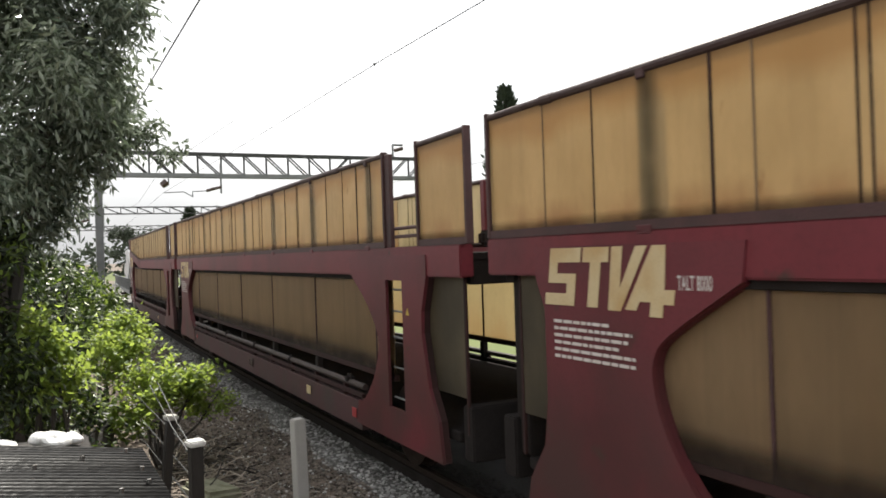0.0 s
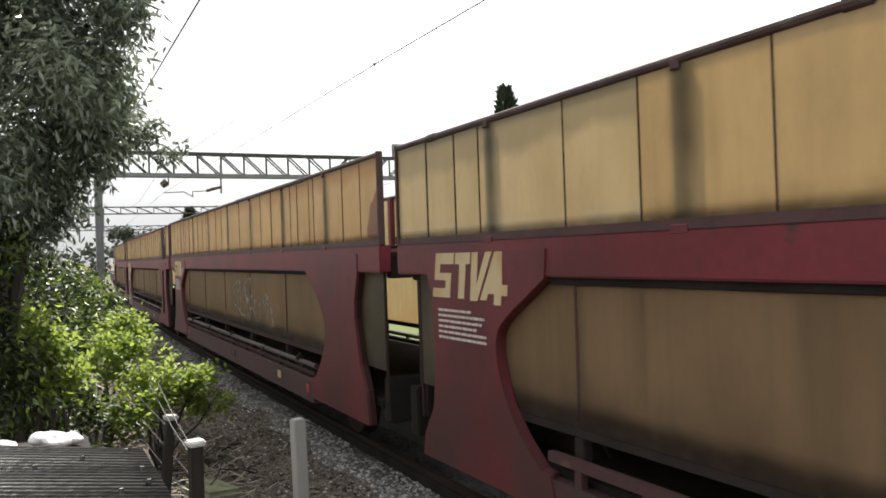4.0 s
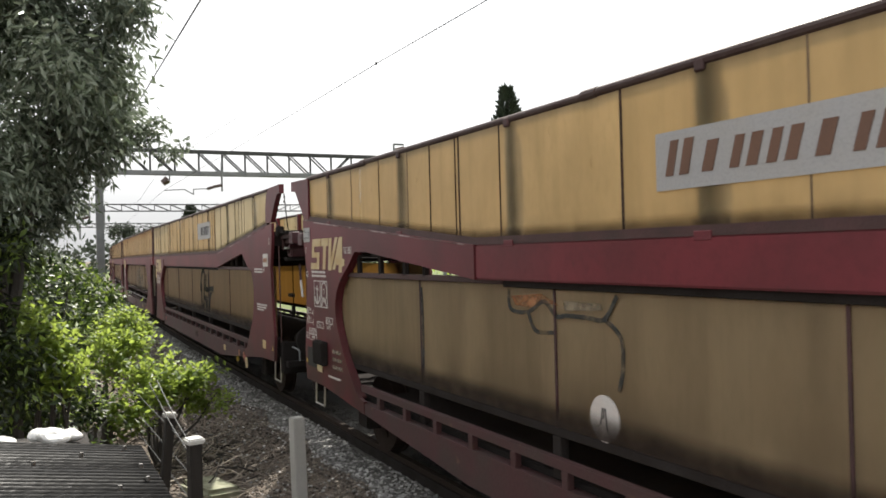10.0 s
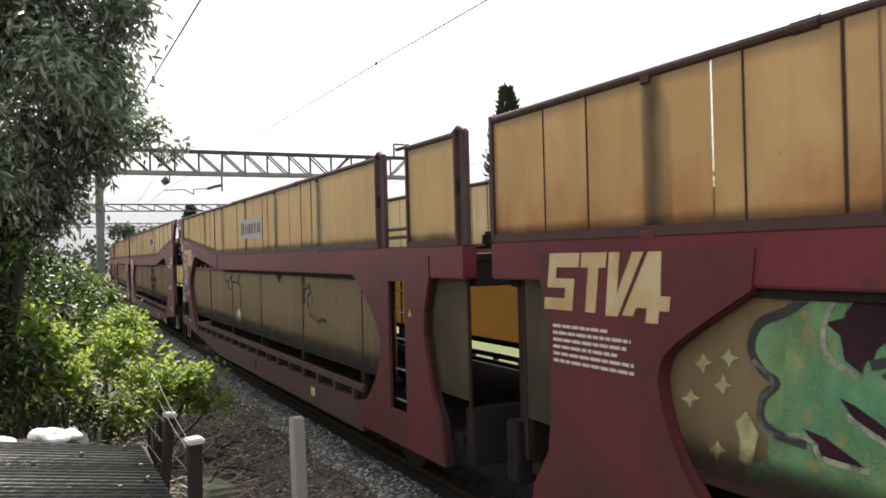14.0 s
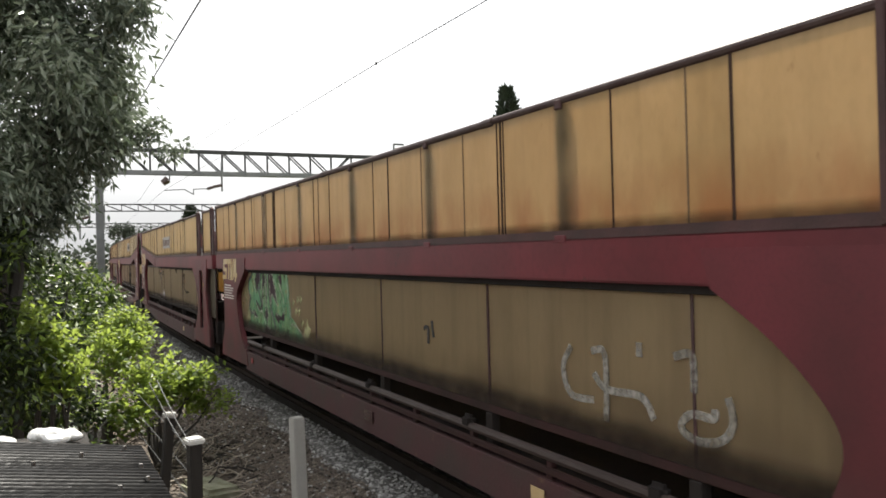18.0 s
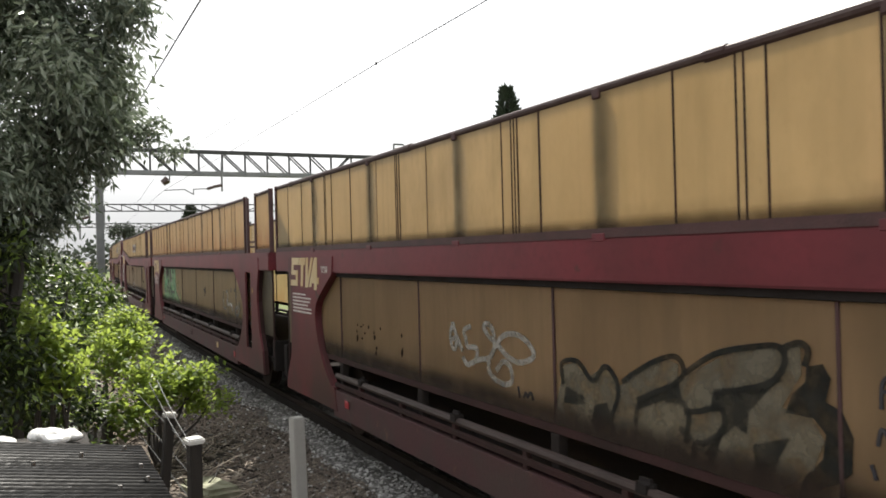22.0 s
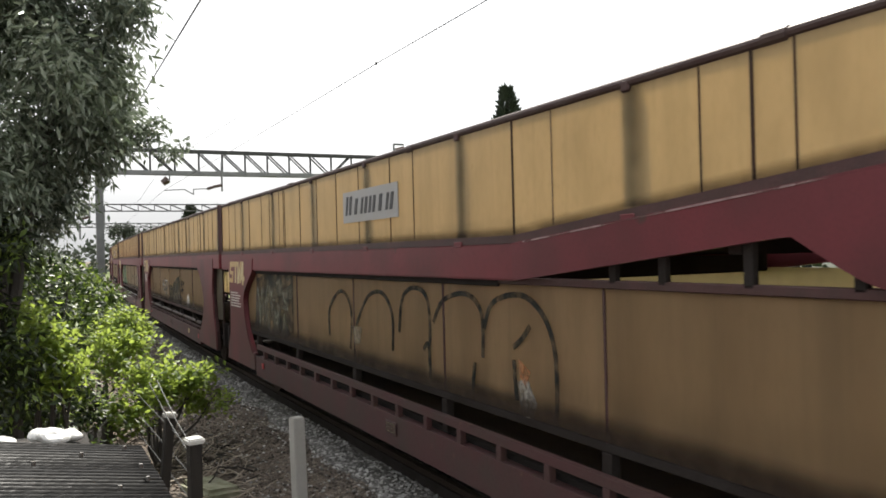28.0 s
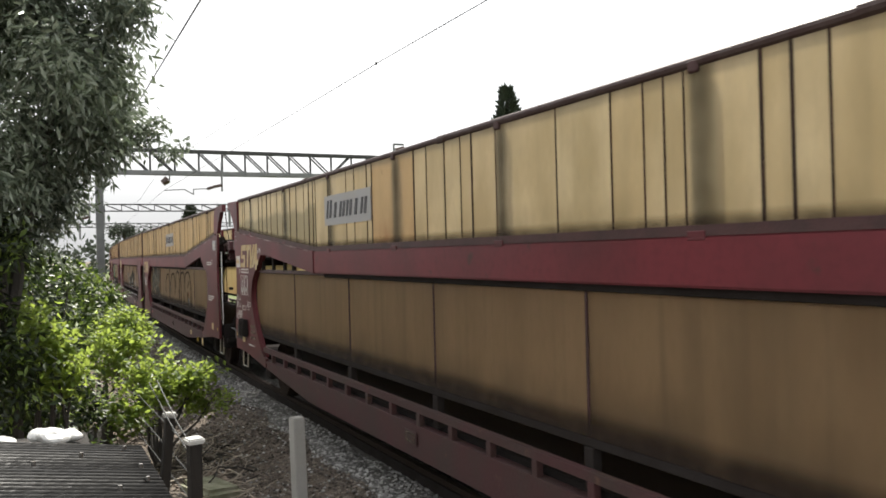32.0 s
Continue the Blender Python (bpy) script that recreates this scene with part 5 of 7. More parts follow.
for i, w in enumerate(TRAIN):
    hh = (BOUNDS[i] - BOUNDS[i + 1]) / 2
    if i in (0, 4, 8):
        slope_front_marks(w, hh, SIGN_GREY if i == 4 else WHITE_MARK, i == 8)
    else:
        plain_front_marks(w, hh, i in (1, 2, 6), 0.19 if i == 7 else 0.06 if i == 5 else 0.0, 0.10 if i == 7 else 0.0, 0.055 if i == 6 else 0.0)
    if i in (3, 7):
        slope_rear_marks(w, hh, *BOARDS[i])
    if i in (0, 1, 4, 5, 8):
        part("warning_sign", plate(bmesh.new(), [(-hh + 1.255, 1.59), (-hh + 1.185, 1.59), (-hh + 1.22, 1.655)], FACE - 0.0145, FACE - 0.012), YELLOW, w, "yellow warning triangle")


def open_wagon(front_u, rear_u):
    """A low open car carrier with a railing along its edge."""
    h = (front_u - rear_u) / 2
    w = thing("flat_wagon", "grey open flat wagon with a low railing", "railway wagon", group="wagons of the train")
    w["run"] = (front_u + rear_u) / 2
    part("deck", soft_box(-1.2, 1.2, -h + 0.2, h - 0.2, 0.80, 0.95, 0.01), GALV, w)
    part("centre_sill", soft_box(-0.3, 0.3, -h + 0.3, h - 0.3, 0.45, 0.80, 0.01), DARK_STEEL, w)
    for s in (-1, 1):
        part("hand_rail", tube(bmesh.new(), (s * 1.17, -h + 0.3, 1.45), (s * 1.17, h - 0.3, 1.45), 0.03), GALV, w)
        for k in range(12):
            y = -h + 0.4 + k * (2 * h - 0.8) / 11
            part("rail_post", soft_box(s * 1.17 - 0.03, s * 1.17 + 0.03, y - 0.04, y + 0.04, 0.95, 1.43, 0.005, 1), GALV, w)
    for sgn in (1, -1):
        ax = part("wheelset", shared("wheelset", wheelset), None, w)
        ax.location = (0, sgn * (h - 2.3), 0.43)
        ax["axle"] = sgn * (h - 2.3)
    return w


def van(run):
    v = thing("white_van", "plain white delivery van on the flat wagon", "van")
    v["run"] = run
    prof = [(-2.3, 0.32), (2.35, 0.32), (2.45, 0.9), (1.75, 1.12), (1.15, 1.78), (0.9, 1.86), (-2.2, 1.86), (-2.35, 1.7)]
    bm = plate(bmesh.new(), prof, -0.86, 0.86)
    bmesh.ops.bevel(bm, geom=[e for e in bm.edges if abs(e.verts[0].co.x - e.verts[1].co.x) < 0.01], offset=0.06, segments=2, affect="EDGES")
    part("body", bm, VAN_WHITE, v)
    part("windscreen", plate(bmesh.new(), [(1.70, 1.15), (1.20, 1.70), (1.21, 1.72), (1.73, 1.16)], -0.72, 0.72), GLASS_DARK, v)
    for s in (-1, 1):
        part("side_window", plate(bmesh.new(), [(0.35, 1.15), (1.45, 1.15), (1.05, 1.62), (0.35, 1.62)], s * 0.862, s * 0.868), GLASS_DARK, v)
        for y in (-1.5, 1.5):
            wh = part("wheel", tube(bmesh.new(), (s * 0.70, y, 0.32), (s * 0.87, y, 0.32), 0.32, sides=20), RUBBER, v)
            part("hub", tube(bmesh.new(), (s * 0.872, y, 0.32), (s * 0.882, y, 0.32), 0.19, sides=16), GALV, wh)
    return v


RIDERS = [(open_wagon(51.5, 36.4), 0.0), (van(39.6), 0.95), (van(45.2), 0.95)]


def round_mark(w, y, z, r):
    part("round_mark", disc(bmesh.new(), (y, z), r, FACE + 0.066, FACE + 0.0735, 32), WHITE_MARK, w, "white painted disc")
    k = r * 0.45
    bm = bmesh.new()
    for a in ((-k * 0.4, -k), (k * 0.1, k * 0.3), (k * 0.6, -k * 0.6)):
        stroke(bm, smooth_line([(y + a[0], z + a[1]), (y + a[0] * 0.7, z), (y + a[0] * 0.5, z + k)], 4), r * 0.07, FACE + 0.064, FACE + 0.0655)
    part("disc_sketch", bm, INK, w, "thin dark lines drawn on the disc")


def nameboard(w, y0, y1, z0, z1, count, ink=None):
    """Grey sheet with slanted dark bars for the painted brand."""
    b = part("nameboard", box(bmesh.new(), FACE + 0.010, FACE + 0.0185, y1, y0, z0, z1), SIGN_GREY, w, "pale grey nameboard sheet")
    n, hgt = count, z1 - z0
    wd = (y0 - y1)
    a = y0 - wd * (0.28 if n == 5 else 0.06)
    step = wd * (0.66 if n == 5 else 0.90) / n
    for i in range(n):
        p = a - i * step - 0.03
        tall = hgt * (0.60 if n == 6 and i == 0 else 0.50)
        lo = z0 + hgt * 0.24
        lean = 0.045
        for q, k in ((0.0, 0.26), (0.46, 0.30)) if i % 3 != 1 else ((0.18, 0.34),):
            f, g = p - q * step, p - (q + k) * step
            poly = [(f + lean, lo), (g + lean, lo), (g, lo + tall), (f, lo + tall)]
            part("brand_bar", plate(bmesh.new(), poly, FACE + 0.006, FACE + 0.0095), ink or INK, b, "slanted dark brand bar")


scribble(TRAIN[2], "spray_mark", SPRAY_WHITE, [[(-0.02, 1.62), (-0.31, 1.7), (-0.6, 1.74), (-0.53, 1.52), (-0.34, 1.56), (-0.21, 1.29), (-0.05, 1.61)],
    [(-0.37, 1.41), (-0.44, 1.28), (-0.62, 1.22), (-0.67, 1.61), (-0.91, 1.73), (-1, 1.56), (-1.13, 1.71), (-1.36, 1.79), (-1.46, 1.73), (-1.29, 1.58), (-1.18, 1.52), (-1.2, 1.4)],
    [(-1, 1.52), (-1.14, 1.4), (-1.04, 1.21), (-0.85, 1.18), (-0.65, 1.19)],
    [(-1.23, 1.41), (-1.45, 1.51), (-1.63, 1.48), (-1.65, 1.33)],
    [(-1.42, 1.28), (-1.55, 1.31), (-1.69, 1.18), (-1.78, 1.11), (-1.96, 1.16), (-2.03, 1.31), (-1.95, 1.43), (-1.79, 1.43), (-1.65, 1.34)],
    [(-1.22, 1.16), (-1.22, 1.27), (-1.34, 1.34), (-1.39, 1.16)]], 0.024, "looping white spray scrawl")
scribble(TRAIN[2], "spray_mark", SPRAY_WHITE, [[(-2.18, 1.56), (-2.16, 1.48), (-2.22, 1.43), (-2.28, 1.55)],
    [(-2.39, 1.58), (-2.31, 1.53), (-2.35, 1.47), (-2.29, 1.42)],
    [(-2.4, 1.4), (-2.42, 1.53), (-2.47, 1.44), (-2.51, 1.55), (-2.54, 1.4)],
    [(-2.5, 1.22), (-2.52, 1.34), (-2.62, 1.41), (-2.7, 1.33), (-2.75, 1.21), (-2.78, 1.06)]], 0.03, "short white spray strokes")
scribble(TRAIN[3], "spray_mark", SPRAY_DARK, [[(-0.4, 1.43), (-0.5, 1.68), (-0.59, 1.79), (-0.8, 1.86), (-0.93, 1.74), (-0.84, 1.54), (-0.78, 1.21), (-0.61, 0.94)],
    [(-0.52, 1.58), (-0.53, 1.03)],
    [(-1.09, 1.78), (-1.04, 1.5), (-1.21, 1.46), (-1.3, 1.5)],
    [(-1.36, 1.82), (-1.37, 1.59), (-1.37, 1.19), (-1.39, 0.98)],
    [(-0.89, 1.48), (-1.22, 1.49), (-1.54, 1.5), (-1.84, 1.52)],
    [(-1.84, 1.56), (-1.84, 1.43)],
    [(-1.69, 1.46), (-1.5, 1.32), (-1.41, 0.99)],
    [(-0.88, 1.29), (-0.98, 1.3), (-1.07, 1.13), (-1.17, 1.33), (-1.11, 1.01)]], 0.085, "thick dark grey spray scrawl")
scribble(TRAIN[4], "spray_mark", SPRAY_GREY, [[(2.18, 1.87), (2.16, 1.73), (1.93, 1.72), (1.74, 1.8), (1.6, 1.71), (1.48, 1.72), (1.26, 1.72), (1.1, 1.72), (0.98, 1.86)],
    [(1.1, 1.72), (0.95, 1.62), (0.94, 1.45), (0.98, 1.31)],
    [(1.93, 1.72), (1.85, 1.6), (1.63, 1.6)],
    [(3.65, 1.84), (3.63, 1.49), (3.65, 1.05)]], 0.028, "slate spray line like a crack")
patch(TRAIN[4], "spray_patch", SPRAY_ORANGE, [[(2.15, 1.82), (1.77, 1.85), (1.57, 1.78), (1.74, 1.79), (1.93, 1.75), (2.1, 1.76)]], "faded orange spray patch", 0.068)
patch(TRAIN[4], "spray_patch", SPRAY_TAN, [[(1.52, 1.81), (1.13, 1.81), (1.12, 1.77), (1.5, 1.75)]], "pale tan spray patch", 0.068)
scribble(TRAIN[4], "spray_mark", SPRAY_GREY, [[(-2.82, 1.88), (-2.82, 1.71), (-2.81, 1.54)],
    [(-2.81, 1.72), (-2.94, 1.73), (-3.05, 1.78), (-3.09, 1.69), (-2.97, 1.63), (-3.02, 1.44), (-3.07, 1.41), (-3.26, 1.38), (-3.4, 1.35), (-3.54, 1.38), (-3.69, 1.37)]], 0.035, "slate spray line with a hook")
patch(TRAIN[4], "spray_patch", SPRAY_ORANGE, [[(-2.87, 1.81), (-3.01, 1.78), (-2.94, 1.75)],
    [(-3.11, 1.67), (-3.16, 1.64), (-3.11, 1.48)]], "faded orange spray patch", 0.068)
patch(TRAIN[4], "spray_patch", SPRAY_DARK, [[(-1.45, 1.88), (-1.78, 1.89), (-1.61, 1.77)]], "small dark spray wedge", 0.068)
patch(TRAIN[5], "spray_patch", SPRAY_GREEN, [[(5.15, 1.65), (5.1, 1.74), (4.91, 1.85), (4.8, 1.91), (3.26, 1.925), (3.28, 1.13), (3.74, 1.02), (3.97, 1.06), (4.14, 1.01), (4.68, 1), (5.19, 1.03), (5.21, 1.08), (5.07, 1.14), (5.07, 1.24), (5.12, 1.39), (5.03, 1.5)]], "mottled green graffiti ground", 0.0715)
patch(TRAIN[5], "spray_patch", SPRAY_GREEN, [[(4.94, 1.88), (2.84, 1.91), (2.79, 1.56), (2.72, 1.32), (2.54, 1.26), (2.06, 1.03), (2.68, 1.01), (3.77, 0.985), (5.01, 0.985)]], "mottled green graffiti ground", 0.0707)
patch(TRAIN[5], "spray_patch", SPRAY_PLUM, [[(4.68, 1.75), (4.65, 1.84), (4.58, 1.91), (4.45, 1.91), (4.39, 1.85), (4.43, 1.76), (4.51, 1.7), (4.57, 1.63), (4.58, 1.59), (4.66, 1.64)],
    [(4.23, 1.85), (4.18, 1.88), (4.1, 1.82), (4.1, 1.74), (4.18, 1.67), (4.21, 1.5), (4.25, 1.39), (4.34, 1.33), (4.41, 1.34), (4.3, 1.48), (4.25, 1.66)],
    [(3.79, 1.92), (3.68, 1.925), (3.63, 1.81), (3.52, 1.67), (3.44, 1.54), (3.38, 1.44), (3.46, 1.46), (3.61, 1.58), (3.66, 1.6), (3.71, 1.57), (3.74, 1.48), (3.75, 1.35), (3.78, 1.39), (3.79, 1.6)],
    [(4, 1.4), (3.92, 1.29), (3.97, 1.13), (4, 1.12), (4.04, 1.23), (4.09, 1.28)],
    [(4.87, 1.32), (4.76, 1.3), (4.57, 1.21), (4.6, 1.2), (4.78, 1.21)],
    [(4.69, 1.48), (4.62, 1.46), (4.38, 1.34), (4.43, 1.32), (4.62, 1.4)],
    [(4.07, 1.09), (3.96, 1.1), (3.79, 1.04), (4, 1.01), (4.13, 1.02)],
    [(3.55, 1.28), (3.5, 1.32), (3.35, 1.28), (3.29, 1.26), (3.34, 1.18), (3.45, 1.24)]], "dark plum graffiti shadow", 0.0695)
patch(TRAIN[5], "spray_patch", SPRAY_PLUM, [[(3.9, 1.89), (3.65, 1.89), (3.48, 1.63), (3.43, 1.5), (3.73, 1.59), (3.85, 1.41), (3.88, 1.67)],
    [(3.35, 1.86), (3.16, 1.86), (3.14, 1.73), (3.25, 1.75)],
    [(3.52, 1.35), (3.2, 1.29), (3.05, 1.39), (3.06, 1.24), (3.31, 1.25)],
    [(4.75, 1.79), (4.48, 1.86), (4.53, 1.64)],
    [(4.12, 1.34), (3.99, 1.26), (4.08, 1.18)]], "dark plum graffiti shadow", 0.0688)
scribble(TRAIN[5], "spray_mark", SPRAY_PALE, [[(4.69, 1.9), (4.75, 1.78), (4.74, 1.65), (4.59, 1.57)],
    [(5.14, 1.59), (5.03, 1.5), (5.11, 1.39), (5.07, 1.27), (4.84, 1.28), (4.78, 1.21), (4.56, 1.2)],
    [(4.39, 1.63), (4.27, 1.66), (4.23, 1.89)],
    [(4.66, 1.41), (4.51, 1.34), (4.39, 1.3), (4.27, 1.31), (4.1, 1.12), (4.14, 1.02)],
    [(4.24, 1.38), (4.19, 1.64), (4.01, 1.76)],
    [(3.96, 1.91), (3.98, 1.63), (3.98, 1.42), (3.89, 1.26), (3.96, 1.23), (3.98, 1.12)],
    [(3.79, 1.92), (3.81, 1.65), (3.79, 1.44), (3.75, 1.34)],
    [(3.74, 1.45), (3.73, 1.54), (3.65, 1.59), (3.5, 1.49), (3.38, 1.43)],
    [(3.65, 1.88), (3.57, 1.74), (3.47, 1.58), (3.38, 1.43)],
    [(3.73, 1.33), (3.62, 1.22), (3.5, 1.07)],
    [(3.5, 1.33), (3.32, 1.29)],
    [(4.07, 1.1), (3.98, 1.11), (3.8, 1.06)]], 0.024, "pale graffiti outline")
scribble(TRAIN[5], "spray_mark", INK, [[(4.81, 1.91), (4.94, 1.83), (5.1, 1.76), (5.15, 1.64), (5.08, 1.54), (5.01, 1.5), (5.09, 1.42), (5.1, 1.32), (5.02, 1.27), (4.86, 1.25)],
    [(4.38, 1.91), (4.38, 1.77), (4.41, 1.68), (4.54, 1.63)],
    [(4.48, 1.61), (4.4, 1.53), (4.36, 1.45)],
    [(4, 1.92), (4, 1.68), (4.01, 1.44)],
    [(3.75, 1.35), (3.67, 1.29), (3.58, 1.18), (3.51, 1.08)]], 0.042, "black graffiti outline")
scribble(TRAIN[5], "spray_mark", SPRAY_PALE, [[(3.68, 1.89), (3.5, 1.69), (3.41, 1.46)],
    [(2.87, 1.9), (2.83, 1.56), (2.72, 1.31)],
    [(2.72, 1.22), (2.54, 1.22), (2.27, 1.14), (2.12, 1.04)],
    [(3.79, 1.59), (3.8, 1.39), (3.63, 1.23)],
    [(3.3, 1.75), (3.08, 1.54), (3.06, 1.34)],
    [(4.03, 1.84), (4.09, 1.49), (4.04, 1.26)]], 0.024, "pale graffiti outline")
patch(TRAIN[5], "spray_patch", SPRAY_STAR, [[(2.67, 1.51), (2.62, 1.53), (2.59, 1.57), (2.56, 1.53), (2.51, 1.52), (2.57, 1.5), (2.6, 1.45), (2.63, 1.49)],
    [(2.47, 1.55), (2.42, 1.57), (2.4, 1.61), (2.36, 1.57), (2.32, 1.56), (2.38, 1.54), (2.4, 1.49), (2.43, 1.53)],
    [(2.32, 1.56), (2.28, 1.58), (2.25, 1.62), (2.22, 1.58), (2.18, 1.57), (2.23, 1.55), (2.26, 1.5), (2.29, 1.54)],
    [(2.56, 1.39), (2.51, 1.41), (2.48, 1.46), (2.45, 1.42), (2.41, 1.41), (2.47, 1.38), (2.49, 1.34), (2.52, 1.38)],
    [(2.4, 1.41), (2.35, 1.43), (2.33, 1.47), (2.3, 1.43), (2.25, 1.42), (2.31, 1.4), (2.33, 1.35), (2.36, 1.39)],
    [(2.27, 1.26), (2.23, 1.28), (2.2, 1.32), (2.17, 1.29), (2.13, 1.28), (2.19, 1.25), (2.21, 1.21), (2.24, 1.25)],
    [(2.08, 1.23), (1.98, 1.34), (1.96, 1.25), (1.85, 1.21), (1.93, 1.12), (1.99, 1.04), (2.1, 1.04), (2.13, 1.14)]], "pale stencilled stars", 0.0695)
patch(TRAIN[5], "spray_patch", SPRAY_STAR, [[(5.52, 1.54), (5.48, 1.55), (5.46, 1.59), (5.43, 1.56), (5.4, 1.55), (5.44, 1.53), (5.46, 1.49), (5.49, 1.52)],
    [(5.35, 1.58), (5.31, 1.6), (5.29, 1.63), (5.27, 1.6), (5.23, 1.59), (5.27, 1.57), (5.29, 1.54), (5.31, 1.57)],
    [(5.39, 1.44), (5.35, 1.46), (5.33, 1.5), (5.31, 1.46), (5.27, 1.45), (5.31, 1.44), (5.33, 1.4), (5.36, 1.43)],
    [(5.62, 1.34), (5.58, 1.36), (5.55, 1.4), (5.53, 1.37), (5.49, 1.36), (5.54, 1.34), (5.56, 1.3), (5.58, 1.33)],
    [(5.44, 1.11), (5.4, 1.14), (5.38, 1.17), (5.36, 1.14), (5.32, 1.13), (5.36, 1.11), (5.38, 1.07), (5.41, 1.11)],
    [(5.26, 1.28), (5.19, 1.34), (5.12, 1.25), (5.17, 1.09), (5.24, 1.1), (5.23, 1.2)]], "pale stencilled stars", 0.0682)
patch(TRAIN[6], "spray_patch", SPRAY_FADE, [[(0.56, 1.39), (0.45, 1.42), (0.31, 1.34), (0.17, 1.42), (0.07, 1.41), (0.03, 1.3), (-0.08, 1.42), (-0.38, 1.53), (-0.48, 1.51), (-0.47, 1.41), (-0.56, 1.47), (-0.83, 1.61), (-1.11, 1.66), (-1.25, 1.68), (-1.25, 1.55), (-1.14, 1.39), (-1.3, 1.37), (-1.36, 1.28), (-1.3, 1.14), (-1.09, 0.985), (-0.94, 0.985), (-0.71, 1), (-0.24, 0.985), (0.66, 0.985), (0.65, 1.14)]], "worn grey fill of the graffiti", 0.0715)
patch(TRAIN[6], "spray_patch", SPRAY_DARK, [[(-1.28, 1.59), (-1.36, 1.61), (-1.4, 1.55), (-1.37, 1.45), (-1.45, 1.42), (-1.5, 1.32), (-1.49, 1.17), (-1.42, 1.11), (-1.35, 1.08), (-1.27, 0.99), (-1.21, 1), (-1.25, 1.1), (-1.35, 1.2), (-1.37, 1.31), (-1.31, 1.37), (-1.16, 1.37), (-1.2, 1.46), (-1.27, 1.52)],
    [(-0.72, 1.4), (-0.87, 1.44), (-1.15, 1.52), (-1.07, 1.46), (-0.95, 1.34), (-0.93, 1.23), (-0.86, 1.26), (-0.77, 1.18), (-0.7, 1.01), (-0.68, 1.11), (-0.82, 1.32), (-0.7, 1.3)],
    [(-0.14, 1.29), (-0.31, 1.36), (-0.48, 1.42), (-0.5, 1.34), (-0.37, 1.31), (-0.19, 1.24), (-0.15, 1.22)],
    [(0.54, 1.26), (0.35, 1.22), (0.35, 1.17), (0.57, 1.15)],
    [(0.24, 1.19), (0.13, 1.22), (0.09, 1.11), (0.22, 1.02), (0.29, 1.08)],
    [(-0.97, 1.19), (-1.18, 1.26), (-1.12, 1.16), (-1.05, 1), (-0.95, 0.99), (-0.98, 1.1)]], "black graffiti shadow", 0.0695)
scribble(TRAIN[6], "spray_mark", SPRAY_DARK, [[(0.57, 1.27), (0.58, 1.4), (0.41, 1.43), (0.26, 1.33), (0.14, 1.43), (0.04, 1.37), (0.02, 1.27), (0.09, 1.11), (-0, 0.98)],
    [(-0.02, 1.36), (-0.26, 1.49), (-0.46, 1.55), (-0.52, 1.47), (-0.42, 1.39), (-0.17, 1.27), (-0.13, 1.08)],
    [(-0.53, 1.47), (-0.74, 1.59), (-0.99, 1.65), (-1.14, 1.66), (-1.16, 1.58), (-1.05, 1.48), (-0.73, 1.4)],
    [(-1.14, 1.65), (-1.24, 1.69), (-1.29, 1.66), (-1.27, 1.59)],
    [(-0.37, 1.31), (-0.5, 1.32), (-0.55, 1.24), (-0.52, 1.11)],
    [(-0.48, 1.18), (-0.56, 1.13)],
    [(-0.52, 1.27), (-0.63, 1.29), (-0.77, 1.33), (-0.79, 1.23), (-0.67, 1.14), (-0.59, 1.12), (-0.58, 1.04)],
    [(-0.67, 1.1), (-0.74, 0.99)]], 0.03, "black graffiti outline")
scribble(TRAIN[6], "spray_mark", INK, [[(-1.63, 1.46), (-1.64, 1.57), (-1.7, 1.61)],
    [(-1.64, 1.53), (-1.69, 1.54)],
    [(-1.67, 1.46), (-1.71, 1.47), (-1.73, 1.58)],
    [(-1.78, 1.58), (-1.79, 1.48)],
    [(-1.87, 1.59), (-1.79, 1.54), (-1.84, 1.49)],
    [(-1.97, 1.49), (-1.99, 1.56), (-2.01, 1.51), (-2.03, 1.57), (-2.04, 1.52)],
    [(-2.1, 1.58), (-2.08, 1.52), (-2.11, 1.53)],
    [(-2.06, 1.47), (-2.13, 1.48)],
    [(-1.61, 1.31), (-1.63, 1.38), (-1.67, 1.34), (-1.71, 1.39), (-1.72, 1.35)],
    [(-1.74, 1.36), (-1.77, 1.4), (-1.8, 1.36)],
    [(-1.85, 1.44), (-1.87, 1.36), (-1.92, 1.41)],
    [(-1.83, 1.29), (-1.9, 1.35), (-1.97, 1.36), (-2.01, 1.41)],
    [(-1.58, 1.23), (-1.6, 1.17)],
    [(-1.71, 1.22), (-1.67, 1.15), (-1.66, 1.11), (-1.72, 1.12)],
    [(-1.77, 1.2), (-1.78, 1.16)]], 0.016, "faint black marker strokes")
